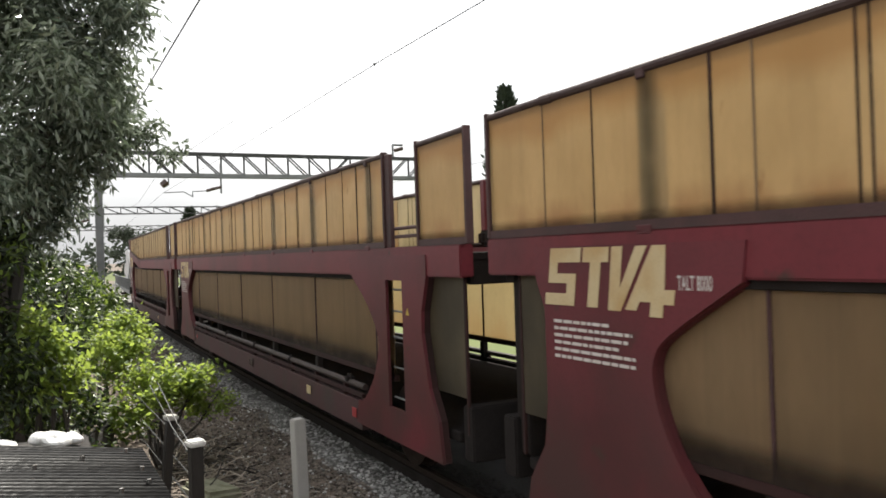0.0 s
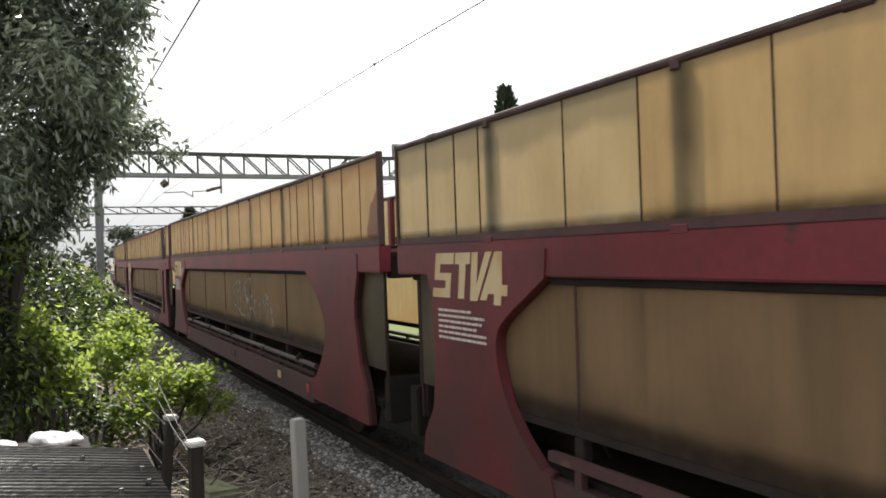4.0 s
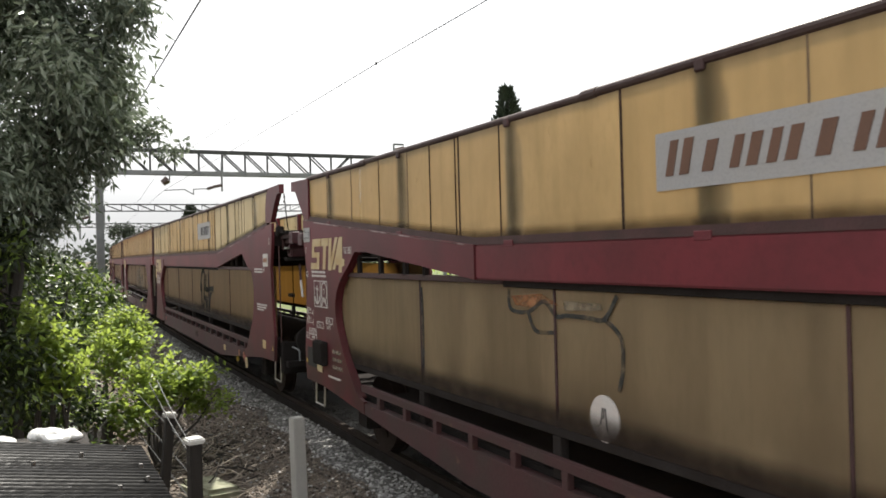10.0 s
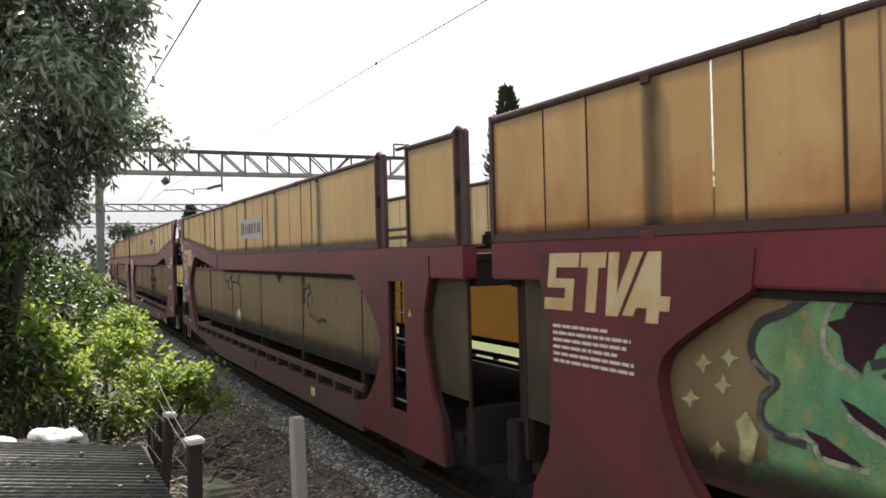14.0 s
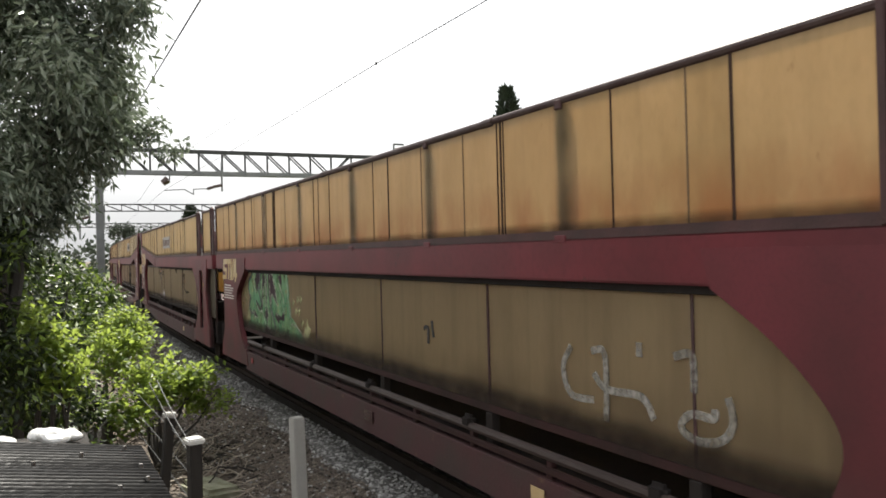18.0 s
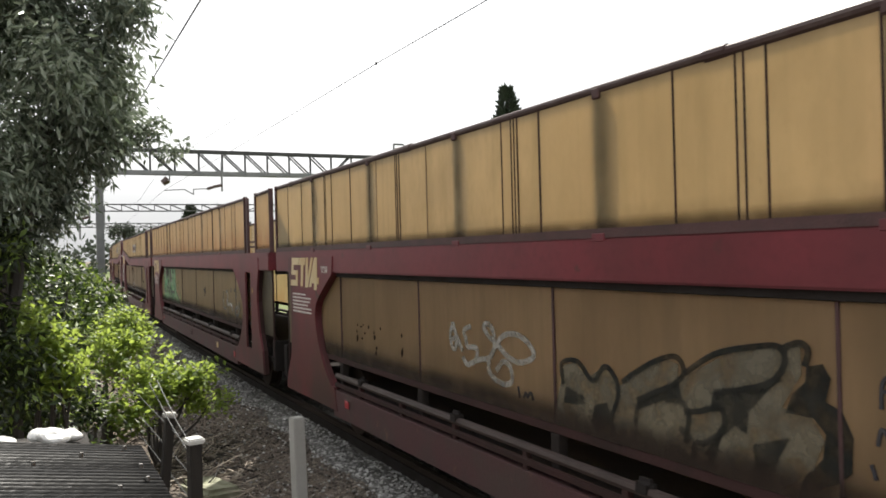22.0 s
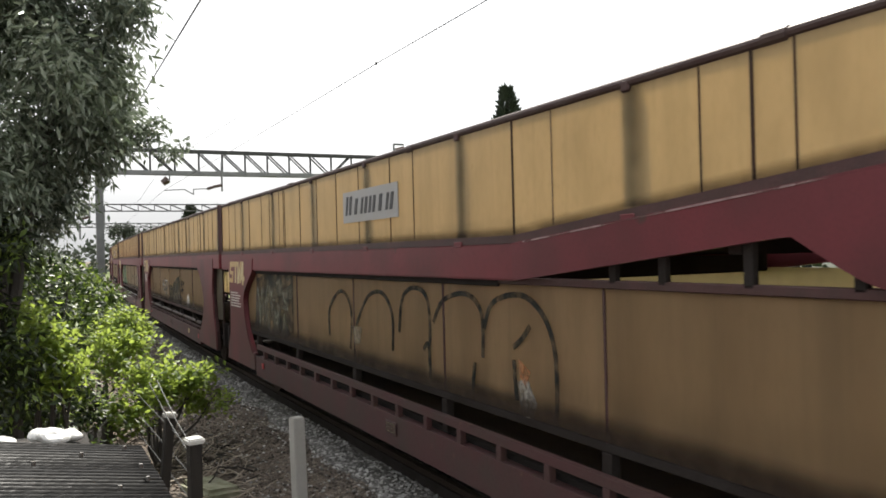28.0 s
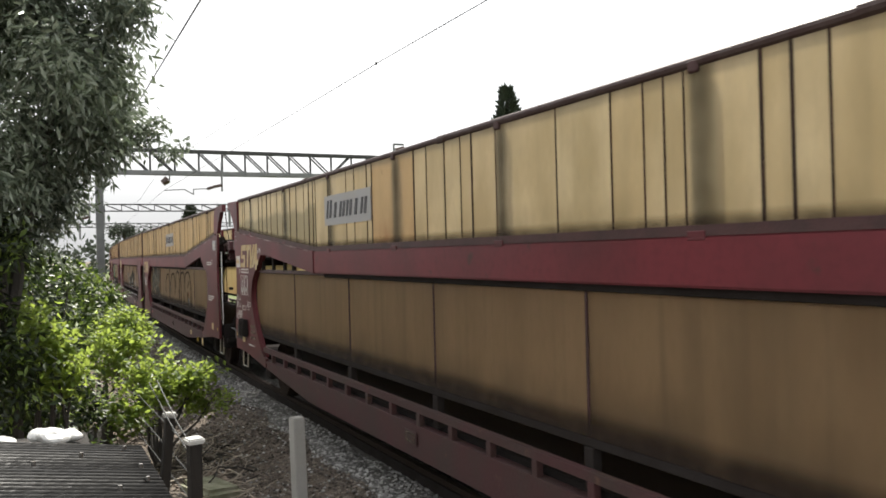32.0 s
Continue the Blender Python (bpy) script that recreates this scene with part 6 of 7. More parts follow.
patch(TRAIN[6], "spray_patch", SPRAY_UMBER, [[(4.33, 1.25), (4.32, 1.28), (4.3, 1.29), (4.29, 1.26), (4.3, 1.23), (4.32, 1.21)],
    [(4, 1.39), (3.99, 1.4), (3.97, 1.41), (3.96, 1.4), (3.97, 1.38), (3.99, 1.37)],
    [(3.84, 1.3), (3.83, 1.32), (3.81, 1.32), (3.8, 1.31), (3.81, 1.28), (3.83, 1.27)],
    [(3.8, 1.19), (3.78, 1.21), (3.77, 1.22), (3.76, 1.21), (3.76, 1.19), (3.78, 1.17)],
    [(3.81, 1.14), (3.8, 1.16), (3.78, 1.17), (3.77, 1.16), (3.78, 1.13), (3.8, 1.12)],
    [(3.16, 1.37), (3.15, 1.39), (3.14, 1.39), (3.13, 1.38), (3.13, 1.36), (3.15, 1.35)],
    [(3.17, 1.21), (3.15, 1.24), (3.13, 1.26), (3.12, 1.23), (3.13, 1.19), (3.15, 1.17)],
    [(4.33, 1.32), (4.33, 1.33), (4.31, 1.34), (4.31, 1.33), (4.31, 1.31), (4.33, 1.31)],
    [(4.31, 1.39), (4.3, 1.4), (4.29, 1.41), (4.29, 1.4), (4.29, 1.38), (4.3, 1.38)],
    [(4.21, 1.38), (4.2, 1.39), (4.18, 1.39), (4.17, 1.38), (4.18, 1.37), (4.19, 1.37)],
    [(4.14, 1.4), (4.13, 1.41), (4.12, 1.41), (4.11, 1.41), (4.12, 1.4), (4.13, 1.39)],
    [(4.11, 1.32), (4.1, 1.33), (4.08, 1.33), (4.07, 1.33), (4.08, 1.31), (4.09, 1.31)],
    [(4.18, 1.26), (4.18, 1.27), (4.17, 1.28), (4.16, 1.27), (4.16, 1.25), (4.18, 1.25)],
    [(3.68, 1.39), (3.67, 1.4), (3.66, 1.41), (3.65, 1.4), (3.66, 1.39), (3.67, 1.38)],
    [(3.85, 1.34), (3.84, 1.35), (3.83, 1.36), (3.83, 1.35), (3.83, 1.34), (3.84, 1.33)]], "small dark brown spatter", 0.0695)
patch(TRAIN[7], "spray_patch", SPRAY_MIST, [[(5.19, 1.81), (4.9, 1.84), (4.74, 1.88), (3.17, 1.92), (3.19, 1.13), (3.65, 1.01), (4.73, 0.99), (5.33, 0.99), (5.26, 1.39)]], "slate graffiti ground", 0.0715)
patch(TRAIN[7], "spray_patch", SPRAY_FADE, [[(5.18, 1.71), (5.1, 1.58), (5.01, 1.4), (4.99, 1.1), (5.06, 1.25), (5.11, 1.35), (5.26, 1.15), (5.33, 1.05), (5.31, 1.21)],
    [(4.81, 1.75), (4.75, 1.55), (4.71, 1.3), (4.7, 1), (4.75, 1.03), (4.82, 1.22), (4.86, 1.26), (4.99, 1.14), (4.97, 1.29), (4.88, 1.53)],
    [(4.46, 1.79), (4.36, 1.67), (4.26, 1.45), (4.23, 1.37), (4.36, 1.21), (4.46, 1.03), (4.54, 1.05), (4.65, 1.31), (4.67, 1.44), (4.56, 1.63)],
    [(4.32, 1.65), (4.06, 1.77), (3.78, 1.84), (3.75, 1.8), (3.73, 1.62), (4.07, 1.54), (4.28, 1.53)],
    [(4.1, 1.5), (3.83, 1.45), (3.79, 1.42), (3.87, 1.23), (3.98, 1.08), (4.07, 1.01), (4.18, 1), (4.22, 1.2), (4.22, 1.37), (4.15, 1.42), (4.08, 1.33), (4.01, 1.15), (3.96, 1.4)],
    [(3.69, 1.65), (3.25, 1.78), (3.24, 1.57), (3.57, 1.56), (3.51, 1.49), (3.45, 1.4), (3.58, 1.41), (3.68, 1.43), (3.72, 1.39), (3.74, 1.46), (3.63, 1.45), (3.54, 1.45), (3.63, 1.58)],
    [(3.73, 1.32), (3.64, 1.36), (3.44, 1.17), (3.65, 1.07), (3.84, 0.99), (3.72, 1.11)],
    [(3.48, 1.84), (3.19, 1.89), (3.19, 1.86), (3.46, 1.8)],
    [(5.06, 1.09), (5.04, 1.01), (4.81, 0.985), (4.78, 1.03)]], "tan graffiti shard", 0.0695)
scribble(TRAIN[7], "spray_mark", SPRAY_PALE, [[(5.17, 1.7), (5.08, 1.58), (5.01, 1.42), (5, 1.12)],
    [(4.85, 1.68), (4.9, 1.5), (4.97, 1.29)],
    [(4.66, 1.45), (4.56, 1.63), (4.46, 1.79)],
    [(4.31, 1.63), (4.26, 1.54), (4.09, 1.51)],
    [(4.08, 1.36), (4.01, 1.15), (3.97, 1.38)],
    [(3.67, 1.64), (3.63, 1.55), (3.52, 1.48), (3.44, 1.4)]], 0.014, "pale graffiti outline")
scribble(TRAIN[5], "spray_mark", INK, [[(-1.49, 1.47), (-1.53, 1.49), (-1.57, 1.48), (-1.57, 1.42), (-1.57, 1.35)],
    [(-1.65, 1.55), (-1.66, 1.48), (-1.68, 1.41)]], 0.03, "short black painted ticks")
scribble(TRAIN[5], "spray_mark", SPRAY_WHITE, [[(-3.68, 1.52), (-3.59, 1.38), (-3.67, 1.22), (-3.9, 1.22)],
    [(-3.89, 1.51), (-4.01, 1.52), (-4.03, 1.33), (-4.02, 1.11)],
    [(-3.91, 1.38), (-4.03, 1.3), (-4.34, 1.3), (-4.44, 1.19)],
    [(-4.33, 1.6), (-4.33, 1.56), (-4.33, 1.52)],
    [(-4.61, 1.55), (-4.74, 1.57), (-4.75, 1.38)],
    [(-4.89, 1.32), (-4.88, 1.27), (-4.73, 1.27), (-4.65, 1.19), (-4.76, 1.14), (-4.93, 1.17), (-5.01, 1.27), (-4.98, 1.39)]], 0.045, "loose white spray loops")
scribble(TRAIN[6], "spray_mark", SPRAY_WHITE, [[(2.1, 1.56), (2.04, 1.46), (1.94, 1.35)],
    [(2.1, 1.56), (2.15, 1.45), (2.11, 1.36), (2.06, 1.36), (2.04, 1.44), (2.14, 1.42)],
    [(1.8, 1.55), (1.91, 1.51), (1.88, 1.44), (1.86, 1.39), (1.71, 1.39), (1.73, 1.3), (1.86, 1.25), (1.94, 1.3)],
    [(1.86, 1.25), (1.66, 1.31), (1.51, 1.34), (1.44, 1.43), (1.45, 1.54), (1.53, 1.59), (1.59, 1.56), (1.52, 1.5), (1.45, 1.47)],
    [(1.49, 1.36), (1.32, 1.51), (1.13, 1.54), (0.97, 1.49), (0.91, 1.41), (1.07, 1.35), (1.24, 1.37), (1.42, 1.46)],
    [(1.51, 1.34), (1.53, 1.25), (1.44, 1.19), (1.29, 1.17), (1.2, 1.21), (1.22, 1.3), (1.32, 1.33), (1.42, 1.25)]], 0.040, "small looping white spray scrawl")
scribble(TRAIN[6], "spray_mark", INK, [[(1.12, 1.18), (1.11, 1.14), (1.1, 1.1)], [(1.05, 1.11), (1.02, 1.15), (1.0, 1.12), (0.96, 1.16), (0.93, 1.11)]], 0.016, "small black pen mark")
scribble(TRAIN[7], "spray_mark", SPRAY_SLATE, [[(1.69, 1.21), (1.67, 1.53), (1.26, 1.74), (0.96, 1.57), (0.99, 1.13)],
    [(0.8, 1.39), (0.46, 1.7), (0.06, 1.76), (-0.19, 1.56), (-0.18, 1.22)],
    [(-0.35, 1.41), (-0.45, 1.74), (-0.76, 1.83), (-1, 1.69), (-1, 1.17)],
    [(-1.09, 1.55), (-1.28, 1.74), (-1.68, 1.81), (-1.93, 1.68), (-1.94, 1.34)],
    [(-1.97, 1.56), (-2.11, 1.76), (-2.49, 1.83), (-2.76, 1.72), (-2.9, 1.5), (-2.92, 1.22), (-2.9, 1.01)],
    [(-2.39, 1.46), (-2.51, 1.53), (-2.61, 1.62)],
    [(-1.81, 1.29), (-1.78, 1.14), (-1.78, 0.99)],
    [(-2.39, 1.37), (-2.4, 1.23), (-2.42, 1.09)],
    [(-0.88, 1.3), (-0.98, 1.35), (-1, 1.06)]], 0.04, "faded slate graffiti arcs")
patch(TRAIN[7], "spray_patch", SPRAY_WHITE, [[(-2.44, 1.22), (-2.55, 1.27), (-2.67, 1.10), (-2.62, 0.99), (-2.48, 0.99)]], "bare white patch on the sheet", 0.068)
patch(TRAIN[7], "spray_patch", SPRAY_TAN, [[(0.92, 1.38), (0.64, 1.38), (0.7, 1.21), (0.87, 1.19)]], "bare pale patch on the sheet", 0.068)
patch(TRAIN[7], "spray_patch", SPRAY_ORANGE, [[(-2.45, 1.38), (-2.6, 1.31), (-2.54, 1.2), (-2.47, 1.26)]], "rusty orange patch", 0.068)
part("paint_bleed", plate(bmesh.new(), [(-6.88, 2.26), (-6.87, 2.36), (-6.93, 2.45), (-6.97, 2.58), (-7.06, 2.63), (-7.12, 2.70), (-7.17, 2.72), (-7.17, 2.26)], FACE + 0.0155, FACE + 0.0192), RED_FADE, TRAIN[2], "bled red paint on the end sheet")
round_mark(TRAIN[4], 1.12, 1.13, 0.14)
round_mark(TRAIN[6], -2.78, 1.16, 0.15)
nameboard(TRAIN[3], -0.57, -2.04, 2.49, 2.82, 5)
nameboard(TRAIN[4], 0.55, -0.90, 2.43, 2.73, 6, BRAND_BROWN)
nameboard(TRAIN[7], 0.95, -0.53, 2.47, 2.79, 6)
nameboard(TRAIN[8], 2.04, 0.60, 2.47, 2.80, 6)
# ---------------------------------------------------------------- ground, track and lineside
def ground_z(x, y):
    c = x - line_x(y) if -60 < y < 160 else x - MID
    d = abs(c)
    if d < 1.55:
        return -0.17
    if d < 2.25:
        return -0.17 - 0.29 * (d - 1.55) / 0.7
    return -0.46 + (0.04 * noise.noise(Vector((x * 0.7, y * 0.7, 0))) if d < 12 else 0.0)


def sheet_grid(xs, ys, fz):
    bm = bmesh.new()
    rows = [[bm.verts.new((x, y, fz(x, y))) for x in xs] for y in ys]
    for a, b in zip(rows, rows[1:]):
        for i in range(len(xs) - 1):
            bm.faces.new((a[i], a[i + 1], b[i + 1], b[i]))
    for f in bm.faces:
        f.smooth = True
    return bm


gx = [-3000, -600, -120, -40, -12, -6] + [-4 + 0.3 * i for i in range(54)] + [13, 16, 25, 60, 200, 800, 3000]
gy = [-3000, -500, -100, -40, -15] + [-6 + 0.6 * i for i in range(110)] + [64, 72, 85, 105, 140, 200, 400, 1000, 4000]
ground = tagged(part("ground", sheet_grid(gx, gy, ground_z), SOIL), "brown soil and leaf litter beside the railway", "ground", kind="structure")
far_grass = tagged(part("grass_verge", sheet_grid([7.6, 9, 12, 20, 40, 120], [-40, -10, 0, 10, 20, 30, 45, 70, 120, 250], lambda x, y: ground_z(x, y) + 0.03), GRASS),
                   "sunlit green grass beyond the track", "grass", kind="structure")


def strip(name, cx, half, z0, z1, mat, y0, y1, step, label, category, kind=""):
    bm = bmesh.new()
    ys = [y0 + (y1 - y0) * i / step for i in range(step + 1)]
    rings = []
    for y in ys:
        x = line_x(y) + cx
        rings.append([bm.verts.new(p) for p in ((x - half, y, z0), (x + half, y, z0), (x + half, y, z1), (x - half, y, z1))])
    for a, b in zip(rings, rings[1:]):
        for i in range(4):
            j = (i + 1) % 4
            bm.faces.new((a[i], a[j], b[j], b[i]))
    return tagged(part(name, bm, mat), label, category, kind=kind)


strip("bed_sheet", 0.0, 1.30, -0.24, -0.165, OILY_SHADED_STONE, -30, 120, 60, "oily bed between the rails, darkened for the wagons' shade", "track bed", "structure")
for gauge_side in (-0.7525, 0.7525):
    rail = strip("rail", gauge_side, 0.034, -0.05, 0.0, RUST, -30, 120, 60, "worn bright-topped steel running rail", "rail", "structure")
    web = strip("rail_foot", gauge_side, 0.06, -0.16, -0.052, DARK_STEEL, -30, 120, 60, "rusty web and foot of the rail", "rail", "structure")
sleeper_mesh = mesh_of("sleeper", soft_box(-1.25, 1.25, -0.125, 0.125, -0.33, -0.19, 0.012), CONCRETE)
for k in range(70):
    ob = tagged(part("sleeper", sleeper_mesh, None), "grey concrete sleeper bedded in ballast", "sleeper", "sleepers under the track", "structure")
    ob.matrix_basis = line_pose(1.0 + 0.65 * k)


def scatter(name, spots, make, mat, label, category):
    """Many small things too many to count, in one mesh."""
    verts, faces = [], []
    for p in spots:
        v, f = make(p)
        o = len(verts)
        verts += v
        faces += [tuple(i + o for i in q) for q in f]
    me = bpy.data.meshes.new(name)
    me.from_pydata(verts, [], faces)
    me.materials.append(mat)
    me.update()
    return tagged(new(name, me), label, category, kind="stuff")


def stone(p):
    x, y, z, r, rr = p
    v = []
    for a, b, c in ((1, 0, 0), (-1, 0, 0), (0, 1, 0), (0, -1, 0), (0, 0, 1), (0, 0, -1), (.6, .6, .6), (-.6, .5, .6), (.5, -.6, .6), (-.55, -.6, .55)):
        k = r * rr.uniform(0.7, 1.25)
        v.append((x + a * k, y + b * k, z + c * k * 0.75))
    f = [(0, 6, 8), (0, 2, 6), (2, 7, 6), (2, 1, 7), (1, 9, 7), (1, 3, 9), (3, 8, 9), (3, 0, 8), (4, 6, 7), (4, 7, 9), (4, 9, 8), (4, 8, 6), (5, 2, 0), (5, 1, 2), (5, 3, 1), (5, 0, 3)]
    return v, f


rs_ = random.Random(5)
clean, oily, brown = [], [], []
for _ in range(52000):
    y = 4.5 + 34 * rs_.random() ** 1.8
    c = rs_.uniform(-2.9, -0.1)
    x = line_x(y) + c
    edge = c + 0.10 * math.sin(y * 3) + 0.12 * noise.noise(Vector((y * 0.9, c * 2, 0)))
    spot = (x, y, ground_z(x, y) + rs_.uniform(-0.008, 0.016), rs_.uniform(0.009, 0.025), rs_)
    if edge > -0.76:
        oily.append(spot)
    elif edge > -1.30 or rs_.random() < 0.14:
        clean.append(spot)
    else:
        brown.append(spot)
scatter("ballast", clean, stone, STONE, "grey crushed-stone ballast along the track", "ballast")
scatter("rubble", brown, stone, RUBBLE, "brown earthy rubble on the ballast shoulder", "rubble")
scatter("track_bed", oily, stone, OILY_SHADED_STONE, "ballast under the rails, darkened for oil and the wagons' shade", "ballast")
spots = []
for _ in range(2600):
    y = 5.0 + 14 * rs_.random() ** 1.5
    x = line_x(y) - 2.2 - 1.3 * rs_.random() ** 1.4
    spots.append((x, y, ground_z(x, y), rs_.uniform(0.008, 0.024), rs_))
scatter("litter_stones", spots, stone, SOIL, "brown stones and litter on the cess", "litter")


# ---------------------------------------------------------------- foliage
def leaf(p):
    """One folded leaf: base, direction, length, width, side vector."""
    b, d, ln, wd, s = p
    up = d.cross(s)
    m = b + d * ln * 0.45
    tip = b + d * ln
    lft, rgt = m + s * wd * 0.5 + up * wd * 0.18, m - s * wd * 0.5 + up * wd * 0.18
    return [tuple(b), tuple(lft), tuple(tip), tuple(rgt), tuple(m)], [(0, 4, 1), (1, 4, 2), (0, 3, 4), (3, 2, 4)]


def leaves_in(blobs, count, ln, wd, droop, seed, shell=0.55, clump=0.0, flat=0.0):
    """Leaves spread in and over rounded masses, thinner towards the outline."""
    r = random.Random(seed)
    total = sum(b[3] * b[4] * b[5] for b in blobs)
    out = []
    for cx, cy, cz, rx, ry, rz in blobs:
        n = int(count * rx * ry * rz / total)
        made = 0
        while made < n:
            v = Vector((r.gauss(0, 1), r.gauss(0, 1), r.gauss(0, 1)))
            v.normalize()
            k = (shell + (1 - shell) * r.random()) ** 0.7
            lump = 0.74 + 0.34 * noise.noise(v * 2.1 + Vector((cx, cy, cz)) * 1.7) + 0.20 * noise.noise(v * 5.3 + Vector((cz, cx, cy)))
            base = Vector((cx + v.x * rx * k * lump, cy + v.y * ry * k * lump, cz + v.z * rz * k * lump))
            for _ in range(max(1, int(clump))):
                q = base + Vector((r.gauss(0, 1), r.gauss(0, 1), r.gauss(0, 1))) * ln * (0.75 if clump else 0)
                d = Vector((r.gauss(0, 0.6), r.gauss(0, 0.6), r.gauss(0, 0.35) - droop)) + v * 0.35
                d.normalize()
                s = d.cross(Vector((r.gauss(0, 1), r.gauss(0, 1), r.gauss(0, 1))) * (1 - flat) + Vector((0.15, 0.25, 1.0)) * flat)
                if s.length < 1e-3:
                    continue
                s.normalize()
                out.append((q, d, ln * r.uniform(0.7, 1.25), wd * r.uniform(0.75, 1.2), s))
                made += 1
    return out


def foliage(name, leaves, mat, parent=None):
    verts, faces = [], []
    for p in leaves:
        v, f = leaf(p)
        o = len(verts)
        verts += v
        faces += [tuple(i + o for i in q) for q in f]
    me = bpy.data.meshes.new(name)
    me.from_pydata(verts, [], faces)
    me.materials.append(mat)
    me.update()
    return part(name, me, None, parent)


def limbs(parent, base, tips, r0, seed, name="limb"):
    r = random.Random(seed)
    for tip in tips:
        a, b = Vector(base), Vector(tip)
        mid = [a.lerp(b, t) + Vector((r.gauss(0, 0.05), r.gauss(0, 0.05), r.gauss(0, 0.03))) * (b - a).length * 0.5 for t in (0.3, 0.6, 0.85)]
        part(name, pipe(bmesh.new(), [a, *mid, b], r0, 7, 0.25), BARK, parent)


def broad_tree():
    t = thing("willow_leaved_tree", "tall grey-green tree with narrow drooping leaves", "tree", pose(-0.16, 6.9, -0.45))
    part("trunk", pipe(bmesh.new(), [(0, 0, 0), (0.05, 0.03, 1.2), (-0.02, 0.0, 2.2), (-0.1, 0.1, 3.6), (-0.2, 0.2, 5.6)], 0.05, 10, 0.35), BARK, t)
    r = random.Random(19)
    crown = []
    # drooping sprays hung through the crown, thinner and shorter towards the outline
    for _ in range(175):
        z = r.uniform(2.9, 6.6)
        reach = 0.20 + 0.86 * min(1.0, max(0.0, (z - 2.85) / 1.0)) + r.uniform(-0.16, 0.08)
        x = r.uniform(-1.2, reach)
        k = r.uniform(0.17, 0.32)
        crown.append((x, r.gauss(0.0, 0.34), z, k, k, k * r.uniform(1.1, 1.8)))
    low = []
    for _ in range(40):
        k = r.uniform(0.15, 0.24)
        low.append((r.uniform(-0.7, 0.10), r.gauss(-0.1, 0.25), r.uniform(1.3, 2.95), k, k, k * 1.5))
    limbs(t, (0.0, 0.0, 2.1), [(0.4, 0.0, 4.6), (-0.9, 0.2, 4.2), (-0.2, -0.3, 4.8), (0.3, 0.2, 3.6), (-1.1, 0.1, 3.0)], 0.05, 3)
    limbs(t, (0.2, 0.0, 3.6), [(0.62, 0.0, 3.75), (1.05, 0.05, 3.62), (0.9, 0.0, 3.42)], 0.014, 4, "branch")
    foliage("crown", leaves_in(crown, 64000, 0.094, 0.026, 0.60, 11, 0.25, 6) +
            leaves_in([(0.98, 0.0, 3.60, 0.22, 0.2, 0.16), (1.16, 0.0, 3.45, 0.16, 0.12, 0.14), (0.80, 0.0, 3.62, 0.22, 0.15, 0.18), (1.28, 0.0, 3.50, 0.10, 0.1, 0.12), (1.08, 0.0, 3.68, 0.2, 0.1, 0.10)], 620, 0.07, 0.022, 0.5, 12, 0.2), LEAF_TREE, t)
    foliage("low_sprays", leaves_in(low, 6400, 0.085, 0.032, 0.5, 13, 0.25, 6), LEAF_SHADED, t)
    return t


def bush(name, label, blobs, count, ln, wd, droop, mat, seed, stems, clump=4):
    cx, cy = blobs[0][0], blobs[0][1]
    gz = ground_z(cx, cy)
    b = thing(name, label, "bush", pose(cx, cy, gz))
    local = [(x - cx, y - cy, z - gz, rx, ry, rz) for x, y, z, rx, ry, rz in blobs]
    tips = [(x + 0.2 * rx, y, z + 0.1) for x, y, z, rx, ry, rz in local]
    limbs(b, (0, 0, -0.05), (tips * 3)[:stems], 0.022, seed, "stem")
    # sprays of leaves over each mass, with gaps between them
    r = random.Random(seed + 100)
    sprays = []
    for x, y, z, rx, ry, rz in local:
        for _ in range(17):
            v = Vector((r.gauss(0, 1), r.gauss(0, 1), r.gauss(0, 1))).normalized() * r.uniform(0.45, 0.85)
            k = r.uniform(0.28, 0.46)
            sprays.append((x + v.x * rx, y + v.y * ry, z + v.z * rz, rx * k, ry * k, rz * k * 0.8))
    foliage("leaves", leaves_in(sprays, count, ln, wd, droop, seed, 0.35, clump, 0.75), mat, b)
    return b


broad_tree()
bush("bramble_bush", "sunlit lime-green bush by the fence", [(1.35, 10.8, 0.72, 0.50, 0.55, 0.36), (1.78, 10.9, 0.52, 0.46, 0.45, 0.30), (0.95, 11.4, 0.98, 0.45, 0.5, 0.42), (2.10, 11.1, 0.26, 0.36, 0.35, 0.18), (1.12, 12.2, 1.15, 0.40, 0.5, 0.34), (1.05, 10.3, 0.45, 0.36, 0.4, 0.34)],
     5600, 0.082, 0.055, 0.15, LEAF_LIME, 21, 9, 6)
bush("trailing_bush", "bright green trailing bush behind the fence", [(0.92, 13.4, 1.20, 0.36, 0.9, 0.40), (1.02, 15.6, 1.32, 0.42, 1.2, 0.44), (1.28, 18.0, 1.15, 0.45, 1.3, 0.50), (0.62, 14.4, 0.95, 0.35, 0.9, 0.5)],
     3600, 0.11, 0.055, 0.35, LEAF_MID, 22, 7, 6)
bush("hedge_bush", "tall green hedge beside the line", [(0.75, 22.0, 1.0, 0.8, 2.2, 1.2), (1.2, 26.5, 1.1, 0.9, 2.4, 1.3), (1.75, 31.0, 1.0, 0.8, 2.2, 1.2), (-0.3, 20.0, 1.4, 0.8, 2.0, 1.4)],
     5600, 0.15, 0.10, 0.4, LEAF_MID, 23, 8, 4)
